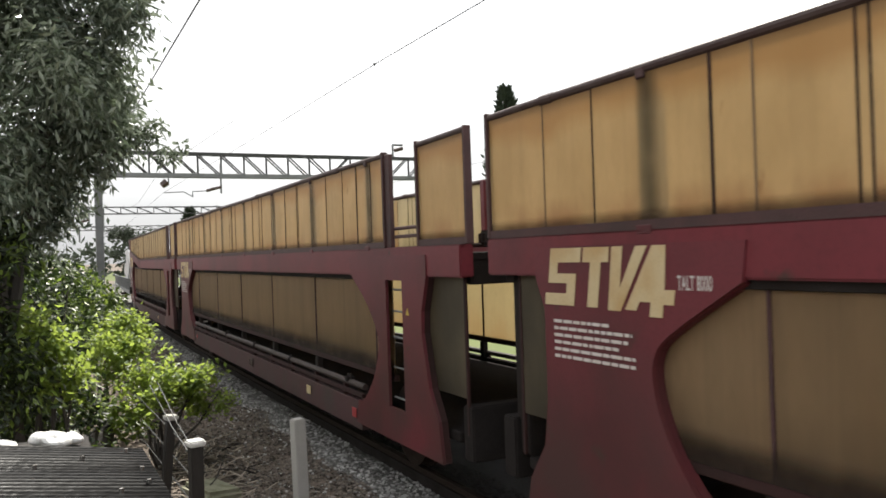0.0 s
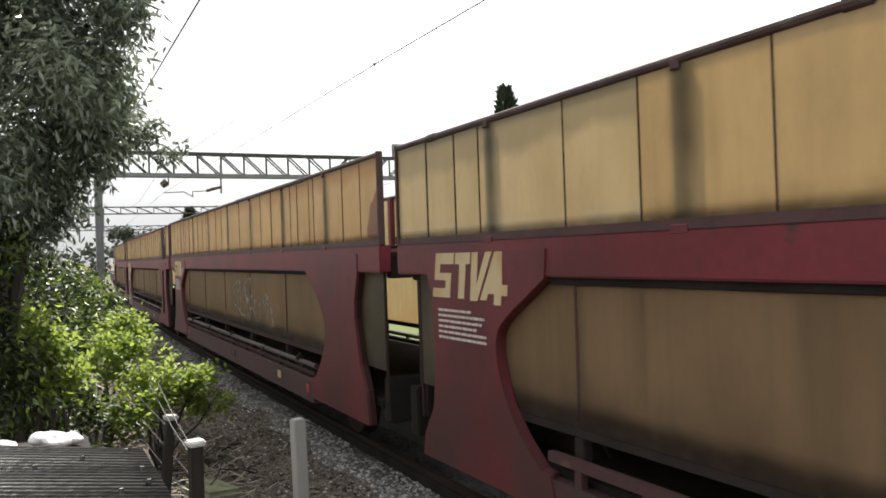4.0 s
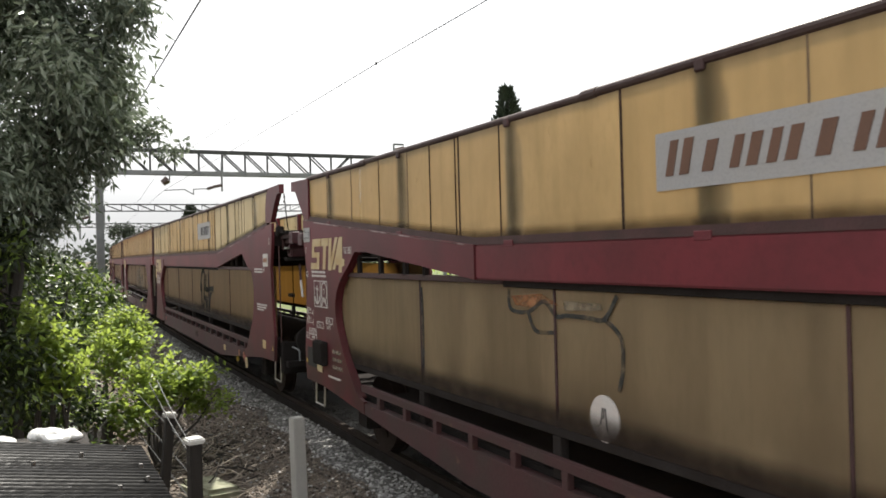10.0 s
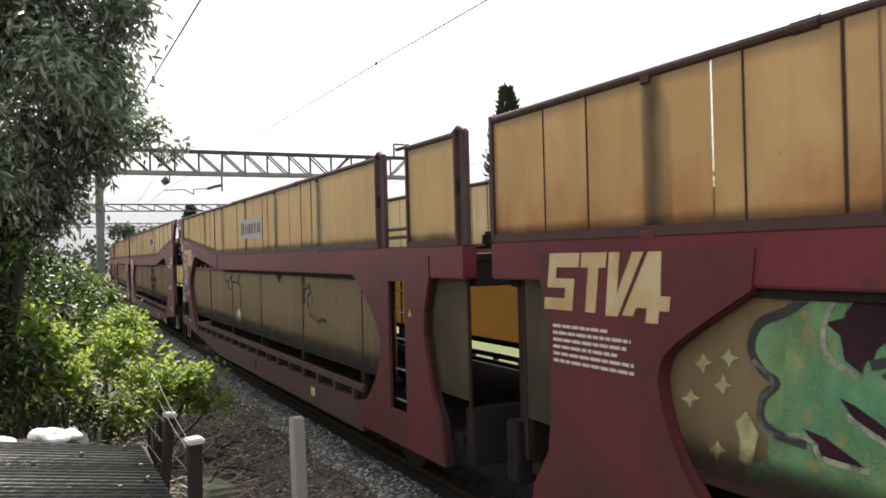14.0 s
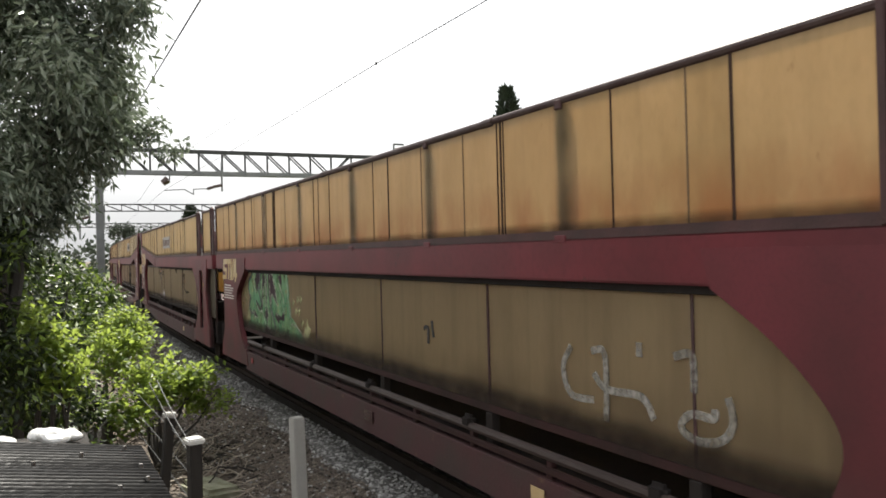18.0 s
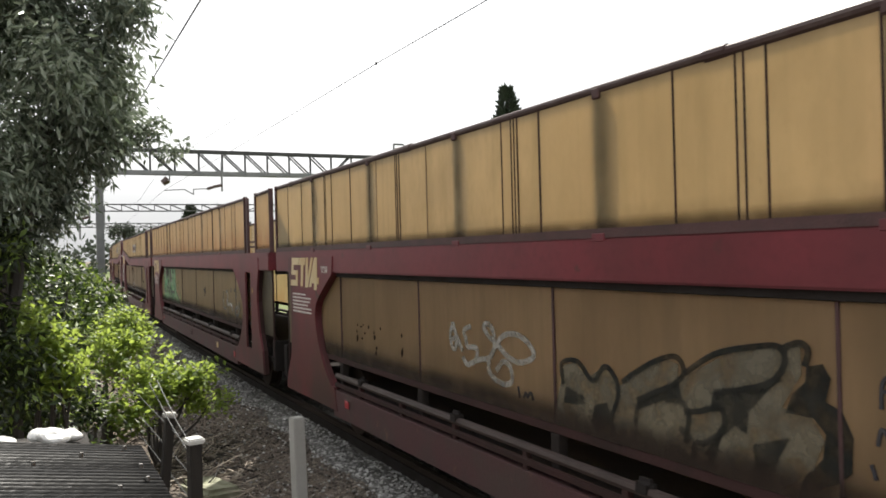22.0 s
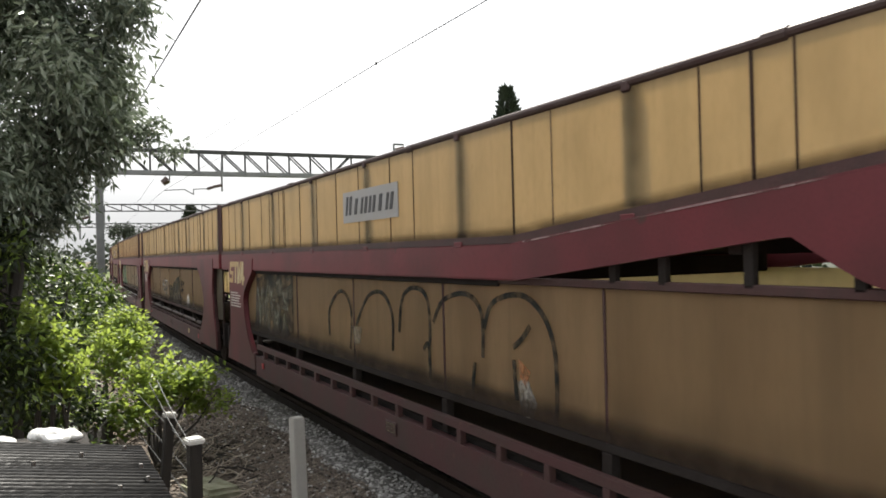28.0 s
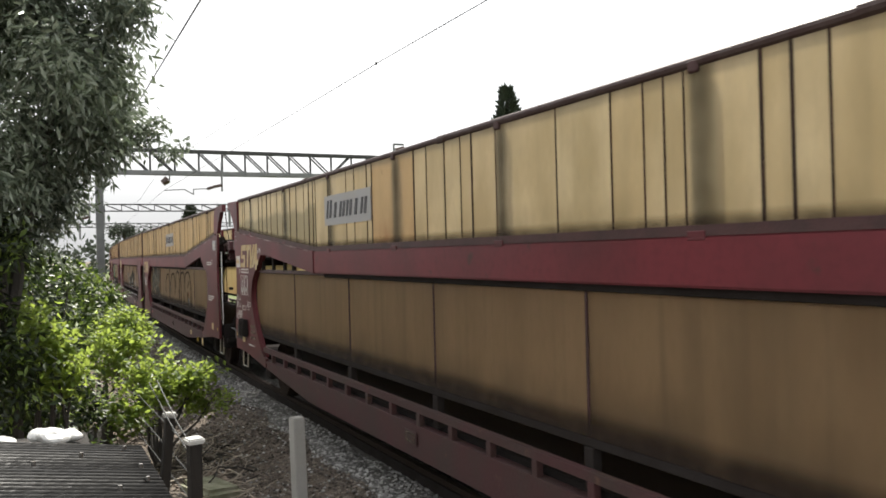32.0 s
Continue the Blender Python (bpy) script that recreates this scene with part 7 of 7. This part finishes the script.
bush("elder_bush", "elder bush behind the shed, leaves darkened for shade", [(0.12, 9.4, 0.55, 0.55, 0.7, 0.95), (-0.7, 8.8, 0.9, 0.8, 0.8, 1.2), (0.62, 9.0, 0.0, 0.45, 0.5, 0.55), (-0.10, 7.3, 1.25, 0.40, 0.45, 0.95), (0.02, 7.5, 0.55, 0.35, 0.4, 0.7)],
     6200, 0.080, 0.050, 0.35, LEAF_SHADED, 24, 9, 6)
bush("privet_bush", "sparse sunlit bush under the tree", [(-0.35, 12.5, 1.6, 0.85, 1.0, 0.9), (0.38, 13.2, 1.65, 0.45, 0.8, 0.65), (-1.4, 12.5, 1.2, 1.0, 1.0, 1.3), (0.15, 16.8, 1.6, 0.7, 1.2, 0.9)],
     5200, 0.10, 0.06, 0.4, LEAF_SHADED, 25, 9, 4)
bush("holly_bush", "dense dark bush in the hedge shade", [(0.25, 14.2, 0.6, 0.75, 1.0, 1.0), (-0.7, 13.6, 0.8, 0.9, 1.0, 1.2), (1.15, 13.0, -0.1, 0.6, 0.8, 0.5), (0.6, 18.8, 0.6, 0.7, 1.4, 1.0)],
     6500, 0.11, 0.07, 0.3, LEAF_SHADED, 26, 9, 4)

bush("currant_bush", "pale sunlit bush in front of the elder", [(0.02, 7.0, 1.66, 0.16, 0.3, 0.16), (0.16, 7.1, 1.48, 0.20, 0.3, 0.20), (0.26, 7.2, 1.22, 0.16, 0.3, 0.18), (0.05, 7.1, 1.30, 0.14, 0.3, 0.16)],
     1100, 0.075, 0.042, 0.45, LEAF_LIME, 27, 6, 5)


def conifer(name, label, x, y, height, radius, seed, mat=None, count=2600, ln=0.35):
    t = thing(name, label, "tree", pose(x, y, ground_z(x, y)))
    part("trunk", pipe(bmesh.new(), [(0, 0, 0), (0, 0, height * 0.5), (0, 0, height * 0.97)], radius * 0.16, 8, 0.2), BARK, t)
    r = random.Random(seed)
    out = []
    for _ in range(count):
        k = r.random() ** 0.8
        a = r.uniform(0, math.tau)
        z = height * (0.08 + 0.90 * k)
        rad = radius * (1 - k) ** 0.75 * (0.7 + 0.45 * noise.noise(Vector((math.cos(a) * 1.5, math.sin(a) * 1.5, z * 0.9 + seed)))) * r.uniform(0.55, 1.05) + 0.05
        d = Vector((math.cos(a) * 0.6, math.sin(a) * 0.6, 0.75 + r.gauss(0, 0.2))).normalized()
        s = d.cross(Vector((r.gauss(0, 1), r.gauss(0, 1), r.gauss(0, 1)))).normalized()
        out.append((Vector((math.cos(a) * rad, math.sin(a) * rad, z)), d, ln * r.uniform(0.7, 1.3), ln * 0.45, s))
    foliage("crown", out, mat or LEAF_FIR, t)
    return t


conifer("cypress_tree", "dark slender cypress beyond the railway", 20.8, 34.1, 10.6, 2.7, 5)
conifer("fir_tree", "dark conifer far down the line", 16.6, 98.0, 8.6, 2.7, 6, None, 2200, 0.6)
def round_tree(label, x, y, height, radius, seed):
    t = thing("broadleaf_tree", label, "tree", pose(x, y, ground_z(x, y)))
    part("trunk", pipe(bmesh.new(), [(0, 0, 0), (0.1, 0, height * 0.35), (0, 0.1, height * 0.7)], radius * 0.09, 8, 0.3), BARK, t)
    limbs(t, (0, 0, height * 0.35), [(radius * 0.6, 0, height * 0.7), (-radius * 0.6, 0.2, height * 0.65), (0, -0.3, height * 0.85)], radius * 0.04, seed)
    r = random.Random(seed)
    lumps = [(r.gauss(0, radius * 0.45), r.gauss(0, radius * 0.4), height * r.uniform(0.45, 0.92), *[radius * r.uniform(0.22, 0.40)] * 3) for _ in range(16)]
    foliage("crown", leaves_in(lumps, 2600, 0.34, 0.22, 0.2, seed, 0.3, 3), LEAF_FAR, t)
    return t


round_tree("rounded green tree beyond the far portal", 9.9, 95.0, 6.2, 1.9, 51)
r8 = random.Random(8)
spots = []
for k in range(46):
    az = radians(-14 + k * 1.9)
    d = 150 + 30 * r8.random()
    spots.append((d * math.sin(az), d * math.cos(az), 1.5, r8.uniform(4, 7), 4, r8.uniform(4.0, 6.5)))
woods = foliage("far_woods", leaves_in(spots, 9000, 1.3, 0.9, 0.1, 31, 0.5), LEAF_FAR)
tagged(woods, "hazy green tree line in the distance", "trees", kind="stuff")
spots = [(13.5 + r8.uniform(-1, 1), 4 + k * 2.6, 0.3, 1.2, 1.7, r8.uniform(0.9, 1.5)) for k in range(20)]
far_hedge = foliage("far_hedge", leaves_in(spots, 7000, 0.16, 0.1, 0.2, 32, 0.5), LEAF_LIME)
tagged(far_hedge, "green hedge on the far side of the railway", "hedge", kind="stuff")


def house(x, y, wide, deep, tall, label):
    """A pale rendered house beyond the railway, seen through the wagons' openings."""
    g = thing("house", label, "house", pose(x, y, ground_z(x, y)))
    part("wall", soft_box(0, deep, 0, wide, -0.1, tall, 0.02, 1), RENDER, g)
    bm = bmesh.new()
    ridge = tall + deep * 0.32
    vs = [bm.verts.new(p) for p in ((-0.4, -0.4, tall), (-0.4, wide + 0.4, tall), (deep + 0.4, wide + 0.4, tall), (deep + 0.4, -0.4, tall), (deep / 2, 0.6, ridge), (deep / 2, wide - 0.6, ridge))]
    for f in ((0, 1, 5, 4), (2, 3, 4, 5), (1, 2, 5), (3, 0, 4), (3, 2, 1, 0)):
        bm.faces.new([vs[i] for i in f])
    part("roof", bm, RAIL_BROWN, g)
    for k in range(int(wide // 2.6)):
        for z in (0.9, 3.3):
            if z + 1.3 < tall:
                yy = 1.3 + k * 2.6
                fr = part("window", soft_box(-0.05, 0.03, yy - 0.62, yy + 0.62, z - 0.05, z + 1.25, 0.01, 1), PLASTIC_WHITE, g, "white window frame")
                for s in (-1, 1):
                    part("pane", soft_box(-0.062, -0.052, yy + s * 0.30 - 0.24, yy + s * 0.30 + 0.24, z + 0.06, z + 1.15, 0.004, 1), GLASS_DARK, fr)
    return g


RENDER = material("pale_house_render", (0.62, 0.62, 0.58), 0.85, second=(0.50, 0.50, 0.46), scale=0.8, bump=0.2)
house(30.0, 21.0, 13.0, 8.0, 5.4, "pale rendered house beyond the railway hedge")
house(33.0, 43.0, 12.0, 8.0, 5.2, "white rendered house behind garden trees")
for gx_, gy_, gh, gr, gs in ((22.5, 15.5, 4.6, 1.9, 61), (23.0, 21.5, 5.2, 2.1, 62), (21.5, 27.0, 4.4, 1.8, 63), (24.5, 37.0, 5.4, 2.2, 64), (23.5, 49.0, 5.0, 2.0, 65)):
    round_tree("leafy garden tree beyond the railway", gx_, gy_, gh, gr, gs)


# ---------------------------------------------------------------- overhead line
def lattice_portal(y, x0, x1, z0, z1, bay, label, r=0.035, masts=True):
    g = thing("overhead_gantry", label, "gantry", pose(x0, y, ground_z(x0, y)))
    oz = -ground_z(x0, y)
    w = x1 - x0
    for zz in (z0, z1):
        for dy in (-0.18, 0.18):
            thick = 0.085 if zz == z0 and bay < 1 else 0.06 if bay < 1 else 0.032
            part("chord", soft_box(0, w, dy - 0.04, dy + 0.04, oz + zz - thick, oz + zz + thick, 0.006, 1), GALV if zz == z0 and bay < 1 else GANTRY, g)
    n = max(2, round(w / bay))
    for i in range(n + 1):
        x = w * i / n
        part("strut", tube(bmesh.new(), (x, -0.18, oz + z0), (x, -0.18, oz + z1), r * 1.25, sides=6), GANTRY, g)
        if i < n:
            x2 = w * (i + 1) / n
            a, b = (z1, z0) if i < n * 0.62 else (z0, z1)
            for dy in (-0.18, 0.18):
                part("brace", tube(bmesh.new(), (x, dy, oz + a), (x2, dy, oz + b), r * 0.95, sides=6), GANTRY, g)
    if masts:
        for x in (0.0, w):
            bm = bmesh.new()
            box(bm, x - 0.13, x + 0.13, -0.012, 0.012, 0, oz + z1 + 0.1)
            box(bm, x - 0.145, x - 0.12, -0.12, 0.12, 0, oz + z1 + 0.1)
            box(bm, x + 0.12, x + 0.145, -0.12, 0.12, 0, oz + z1 + 0.1)
            part("mast", bm, GALV, g)
    return g, oz


GY = 34.7
gantry, oz = lattice_portal(GY, 2.42, 17.6, 5.62, 6.52, 0.92, "grey lattice steel portal over the tracks")


def registration(g, oz, x, zc, s=1.0):
    """Drop tube, insulator and steady arm for the contact wire; x from the portal's foot."""
    part("drop_tube", tube(bmesh.new(), (x, -0.25, oz + zc + 1.2), (x, -0.25, oz + zc - 0.02), 0.04 * s), GALV, g)
    part("insulator", pipe(bmesh.new(), [(x, -0.25, oz + zc + 0.24), (x - 0.3, -0.25, oz + zc + 0.17), (x - 0.6, -0.25, oz + zc + 0.08)], 0.065 * s, 10), INSULATOR, g)
    part("steady_arm", pipe(bmesh.new(), [(x - 0.6, -0.25, oz + zc + 0.08), (x - 1.15, -0.25, oz + zc + 0.06), (x - 1.15, -0.25, oz + zc - 0.16), (x - 1.5, -0.25, oz + zc + 0.04), (x - 2.3, -0.25, oz + zc)], 0.022 * s, 6), GALV, g)


registration(gantry, oz, 4.7, 4.90)
part("hanging_weight", tube(bmesh.new(), (2.35, -0.25, oz + 5.18), (2.55, -0.25, oz + 5.34), 0.13, 0.16, 12), INSULATOR, gantry)
part("hanger", tube(bmesh.new(), (2.62, -0.25, oz + 5.30), (2.62, -0.25, oz + 5.60), 0.03), GALV, gantry)
part("bracket", pipe(bmesh.new(), [(12.6, 0, oz + 6.5), (12.6, 0, oz + 7.15), (13.1, 0, oz + 7.15)], 0.05, 6), GALV, gantry)
part("insulator", pipe(bmesh.new(), [(12.7, 0, oz + 6.9), (13.1, 0, oz + 7.0)], 0.09, 8), INSULATOR, gantry)
for yy, z0, z1 in ((61.0, 5.55, 6.02), (92.0, 5.6, 6.0)):
    g2, o2 = lattice_portal(yy, 0.2, 22.0, z0, z1, 1.1, "slender lattice portal farther down the line", 0.024, masts=True)
    for x in (3.4, 12.0):
        registration(g2, o2, x, 4.9, 1.3)
        part("drop_tube", tube(bmesh.new(), (x + 0.9, 0, o2 + z0 + 0.4), (x + 0.9, 0, o2 + 4.4), 0.09), GALV, g2)


def wire(label, pts, r):
    ob = part("overhead_wire", pipe(bmesh.new(), [Vector(p) for p in pts], r, 5), WIRE)
    return tagged(ob, label, "wire", "overhead wires")


wire("dark feeder wire strung along the masts", [(2.28, -20, 6.2), (2.29, 5, 6.0), (2.30, 12, 5.93), (2.31, 21, 5.80), (2.42, GY, 6.1), (2.9, 61, 6.1)], 0.014)
wire("thin contact wire over the track", [(4.15, -20, 4.70), (4.15, 2, 4.65), (4.17, 10, 4.67), (4.32, 18, 4.69), (4.47, 25, 4.75), (4.82, GY, 4.89), (6.2, 61, 4.95), (8.6, 92, 5.0)], 0.006)
wire("thin contact wire over the far track", [(11.9, -20, 4.75), (11.95, 10, 4.75), (12.6, GY, 4.89), (14.2, 61, 4.95)], 0.007)
wire("thin catenary wire above the track", [(4.5, 20, 5.5), (4.82, GY, 5.9), (5.4, 48, 5.45), (6.2, 61, 5.9)], 0.007)
for y, x in ((10.15, 4.17),):
    tagged(part("wire_clip", soft_box(x - 0.01, x + 0.01, y - 0.02, y + 0.02, 4.655, 4.69, 0.003, 1), WIRE), "small clip on the contact wire", "clip")

# ---------------------------------------------------------------- shed roof, fence, posts
RZ = 1.35


def shed():
    s = thing("garden_shed", "low shed with a weathered grey corrugated roof", "shed", pose(0.39, 3.60, -0.46))
    x0, x1, y0, y1 = -1.9, 0.0, -1.2, 0.0
    bm = bmesh.new()
    n = int((y1 - y0) / 0.047) * 6
    rows = []
    for i in range(n + 1):
        y = y0 + (y1 - y0) * i / n
        z = RZ + 0.46 + 0.016 * math.sin(math.tau * (y - y0) / 0.047)
        xe = x1
        rows.append([bm.verts.new((x, y, z - 0.16 * x)) for x in (x0, xe)] + [bm.verts.new((x, y, z - 0.004 - 0.16 * x)) for x in (x0, xe)])
    for a, b in zip(rows, rows[1:]):
        bm.faces.new((a[0], a[1], b[1], b[0]))
        bm.faces.new((a[2], b[2], b[3], a[3]))
        bm.faces.new((a[1], a[3], b[3], b[1]))
    for f in bm.faces:
        f.smooth = True
    part("roof_sheet", bm, ROOF, s)
    for i, (x, y) in enumerate(((-0.9, 0.18), (0.12, 0.25), (0.45, 0.10), (-0.2, 0.42), (0.5, 0.42), (-1.0, 0.5), (0.5, 0.62), (0.3, 0.75))):
        part("roof_bolt", tube(bmesh.new(), (x * 0.5 - 0.3, y1 - y, RZ + 0.468 - 0.16 * (x * 0.5 - 0.3)), (x * 0.5 - 0.3, y1 - y, RZ + 0.488 - 0.16 * (x * 0.5 - 0.3)), 0.007, sides=8), STEEL, s)
    for xx in (x0 + 0.05, x1 - 0.12):
        part("wall", soft_box(xx - 0.02, xx + 0.02, y0 + 0.05, y1 - 0.05, 0, RZ + 0.44), TIMBER, s)
    part("wall", soft_box(x0 + 0.05, x1 - 0.1, y1 - 0.09, y1 - 0.05, 0, RZ + 0.44), TIMBER, s)
    part("wall", soft_box(x0 + 0.05, x1 - 0.1, y0 + 0.05, y0 + 0.09, 0, RZ + 0.44), TIMBER, s)
    return s


shed()


def post(name, x, y, top, wd, mat, label, cap=None, lean=0.0):
    gz = ground_z(x, y) - 0.03
    p = thing(name, label, "post", pose(x, y, gz, 0, lean, 12))
    part("shaft", soft_box(-wd / 2, wd / 2, -wd / 2, wd / 2, 0, top - gz, 0.010), mat, p)
    if cap:
        part("cap", soft_box(-wd * 0.7, wd * 0.7, -wd * 0.7, wd * 0.7, top - gz + 0.001, top - gz + 0.05, 0.012), cap, p)
    return p


post("concrete_post", 2.25, 7.67, 0.585, 0.118, CONCRETE, "pale square concrete marker post beside the track", lean=-1.0)
post("fence_post", 1.15, 6.9, 0.62, 0.10, TIMBER, "dark timber fence post with a pale cap", PLASTIC_WHITE)
post("fence_post", 1.0, 7.95, 0.66, 0.08, TIMBER, "dark timber fence post with a worn grey cap", CONCRETE, 6)
for i in range(3):
    z = 0.52 - 0.22 * i
    ob = part("fence_wire", pipe(bmesh.new(), [Vector((1.17, 6.9, z)), Vector((1.12, 8.2, z + 0.03)), Vector((1.05, 10.5, z + 0.06))], 0.0045, 5), GANTRY)
    tagged(ob, "slack grey fence wire between timber posts", "fence wire", "fence wires")

# ---------------------------------------------------------------- clutter behind the fence
def rubbish():
    r = random.Random(40)
    for k, (x, y, z, a) in enumerate(((0.09, 5.2, 1.135, 0.11), (0.17, 5.25, 1.12, 0.085), (-0.17, 5.2, 1.13, 0.085), (0.03, 5.32, 1.13, 0.085))):
        bm = bmesh.new()
        bmesh.ops.create_icosphere(bm, subdivisions=3, radius=a)
        for v in bm.verts:
            n = noise.noise(v.co * 9 + Vector((k * 3.1, 0, 0)))
            v.co *= 0.8 + 0.35 * n
            v.co.z *= 0.55
        ob = tagged(part("rubbish_sack", bm, PLASTIC_WHITE), "crumpled white plastic sack on the shed shelf", "sack", "sacks behind the shed")
        ob.location = (x, y, z)
    p = thing("work_bench", "dark timber bench heaped with white sacks", "bench", pose(-0.1, 5.25, -0.46))
    part("bench_top", soft_box(-0.5, 0.38, -0.3, 0.3, 1.475, 1.535), TIMBER, p)
    for sx in (-0.45, 0.33):
        for sy in (-0.25, 0.25):
            part("leg", soft_box(sx - 0.03, sx + 0.03, sy - 0.03, sy + 0.03, 0, 1.475), TIMBER, p)
    for k in range(46):
        y = 6.2 + 5.5 * r.random()
        x = 1.25 + 0.10 * (y - 6) + r.uniform(-0.1, 0.75)
        z = ground_z(x, y) + 0.02
        a = r.uniform(0, math.tau)
        ln = r.uniform(0.15, 0.6)
        pts = [Vector((x, y, z)), Vector((x + ln * 0.5 * math.cos(a), y + ln * 0.5 * math.sin(a), z + r.uniform(0.0, 0.06))), Vector((x + ln * math.cos(a + 0.3), y + ln * math.sin(a + 0.3), z + r.uniform(0.0, 0.10)))]
        tagged(part("dead_twig", pipe(bmesh.new(), pts, 0.007, 5, 0.5), LITTER), "pale dead twig lying on the cess", "twig", "fallen twigs")
    b = soft_box(-0.22, 0.22, -0.35, 0.35, 0, 0.16, 0.05, 3)
    ob = tagged(part("stone_block", b, MOSSY), "worn mossy stone block at the fence foot", "stone")
    ob.matrix_basis = pose(1.70, 9.25, ground_z(1.70, 9.25) - 0.02, 0, 4, 15)


LITTER = material("pale_dead_wood", (0.36, 0.31, 0.25), 0.9, second=(0.11, 0.09, 0.07), scale=5, bump=0.2)
rubbish()
for k in range(3):
    ob = part("old_board_fence", soft_box(-0.5, 0.5, -0.02, 0.02, 0, 0.95 - 0.1 * k), TIMBER)
    tagged(ob, "dark weathered board fence panel under the bushes", "fence panel", "board fence panels")
    ob.matrix_basis = pose(0.25 + 0.22 * k, 8.2 + 0.95 * k, -0.48, 0, 0, 76)


def scraps():
    """Pipes, sheeting and prunings heaped between the shed and the fence."""
    r = random.Random(77)
    for k in range(5):
        x, y = 0.72 + 0.07 * k + r.uniform(-0.05, 0.05), 5.45 + r.uniform(-0.2, 0.5)
        gz = ground_z(x, y)
        bm = tube(bmesh.new(), (0, 0, 0), (r.uniform(-0.25, 0.25), r.uniform(-0.15, 0.3), r.uniform(0.75, 1.05)), 0.011, 0.008, 8)
        ob = tagged(part("scrap_pipe", bm, GANTRY if k % 2 else TIMBER), "leaning scrap pipe beside the shed", "pipe", "scrap pipes")
        ob.location = (x, y, gz)
    for k in range(80):
        x, y = r.uniform(1.5, 2.25), r.uniform(8.8, 11.2)
        z = ground_z(x, y) + 0.03
        a, ln = r.uniform(0, math.tau), r.uniform(0.25, 0.8)
        up = r.uniform(0.05, 0.4) if x < 1.6 else r.uniform(0.0, 0.12)
        pts = [Vector((x, y, z)), Vector((x + ln * 0.4 * math.cos(a), y + ln * 0.4 * math.sin(a), z + up * 0.7)), Vector((x + ln * math.cos(a + 0.4), y + ln * math.sin(a + 0.4), z + up))]
        tagged(part("pruned_stick", pipe(bmesh.new(), pts, r.uniform(0.006, 0.013), 5, 0.4), LITTER if k % 3 else TIMBER), "thin dry stick in the prunings heap", "stick", "pruned sticks")
    for k, (x, y, z) in enumerate(((0.25, 8.2, 0.50),)):
        bm = bmesh.new()
        n = 10
        grid = [[bm.verts.new((0.24 * (i / n - 0.5), 0.5 * (j / n - 0.5), 0.09 * noise.noise(Vector((i * 0.5, j * 0.5, k * 5.0))) + 0.10 * (1 - (2 * i / n - 1) ** 2))) for i in range(n + 1)] for j in range(n + 1)]
        for a, b in zip(grid, grid[1:]):
            for i in range(n):
                bm.faces.new((a[i], a[i + 1], b[i + 1], b[i])).smooth = True
        bmesh.ops.solidify(bm, geom=bm.faces[:], thickness=0.006)
        ob = tagged(part("plastic_sheet", bm, PLASTIC_PALE), "crumpled pale plastic sheet on the board fence", "plastic sheet", "plastic sheets")
        ob.location = (x, y, z)
    for k, (x0, y0, z0, x1, y1, z1) in enumerate(((0.98, 8.3, 0.95, 1.17, 6.9, 0.44), (1.04, 8.2, 0.98, 1.17, 6.9, 0.52))):
        ob = part("slack_wire", pipe(bmesh.new(), [Vector((x0, y0, z0)), Vector(((x0 + x1) / 2, (y0 + y1) / 2, (z0 + z1) / 2 - 0.04)), Vector((x1, y1, z1))], 0.005, 5), GANTRY)
        tagged(ob, "slack fence wire hanging between timber posts", "fence wire", "fence wires")


scraps()


# ---------------------------------------------------------------- movement
# How far the train has run at every half second, in metres.
RUN = [0.00, 2.24, 4.44, 6.59, 8.68, 10.72, 12.69, 14.61, 16.49, 18.34, 20.15, 21.91, 23.63, 25.29, 26.93, 28.45, 29.96, 31.42, 32.81, 34.14, 35.43, 36.70, 37.97, 39.23, 40.48, 41.72, 42.96, 44.19, 45.43, 46.64, 47.87, 49.12, 50.40, 51.70, 53.02, 54.36, 55.70, 57.06, 58.42, 59.77, 61.12, 62.47, 63.82, 65.19, 66.59, 68.02, 69.47, 70.93, 72.37, 73.80, 75.26, 76.73, 78.25, 79.86, 81.54, 83.29, 85.08, 86.89, 88.60, 90.53, 92.35, 94.18, 96.03, 97.87, 99.71]


def run_at(t):
    k = min(int(t * 2), len(RUN) - 2)
    u = t * 2 - k
    return RUN[k] + (RUN[k + 1] - RUN[k]) * u


def slack(w, t):
    """The last wagon runs up on its buffers, then falls back as the coupling tightens."""
    return (0.18 if t <= 29.0 else 0.03 if t <= 29.5 else 0.0) if w == TRAIN[8] else 0.0


def motions():
    for w in TRAIN:
        walk(w, [(k * 0.5, line_pose(w["run"] + RUN[k] + slack(w, k * 0.5)) @ pose(0, 0, w["lift"])) for k in range(len(RUN))])
    for w, lift in RIDERS:
        walk(w, [(k * 0.5, line_pose(w["run"] + RUN[k]) @ pose(0, 0, lift)) for k in range(len(RUN))])
    step = 0.125
    for w in [*TRAIN, RIDERS[0][0]]:
        for ax in w.children:
            if "axle" in ax:
                walk(ax, [(k * step, pose(0, ax["axle"], 0.43, -math.degrees(run_at(k * step) / 0.43) % 360)) for k in range(257)])


motions()
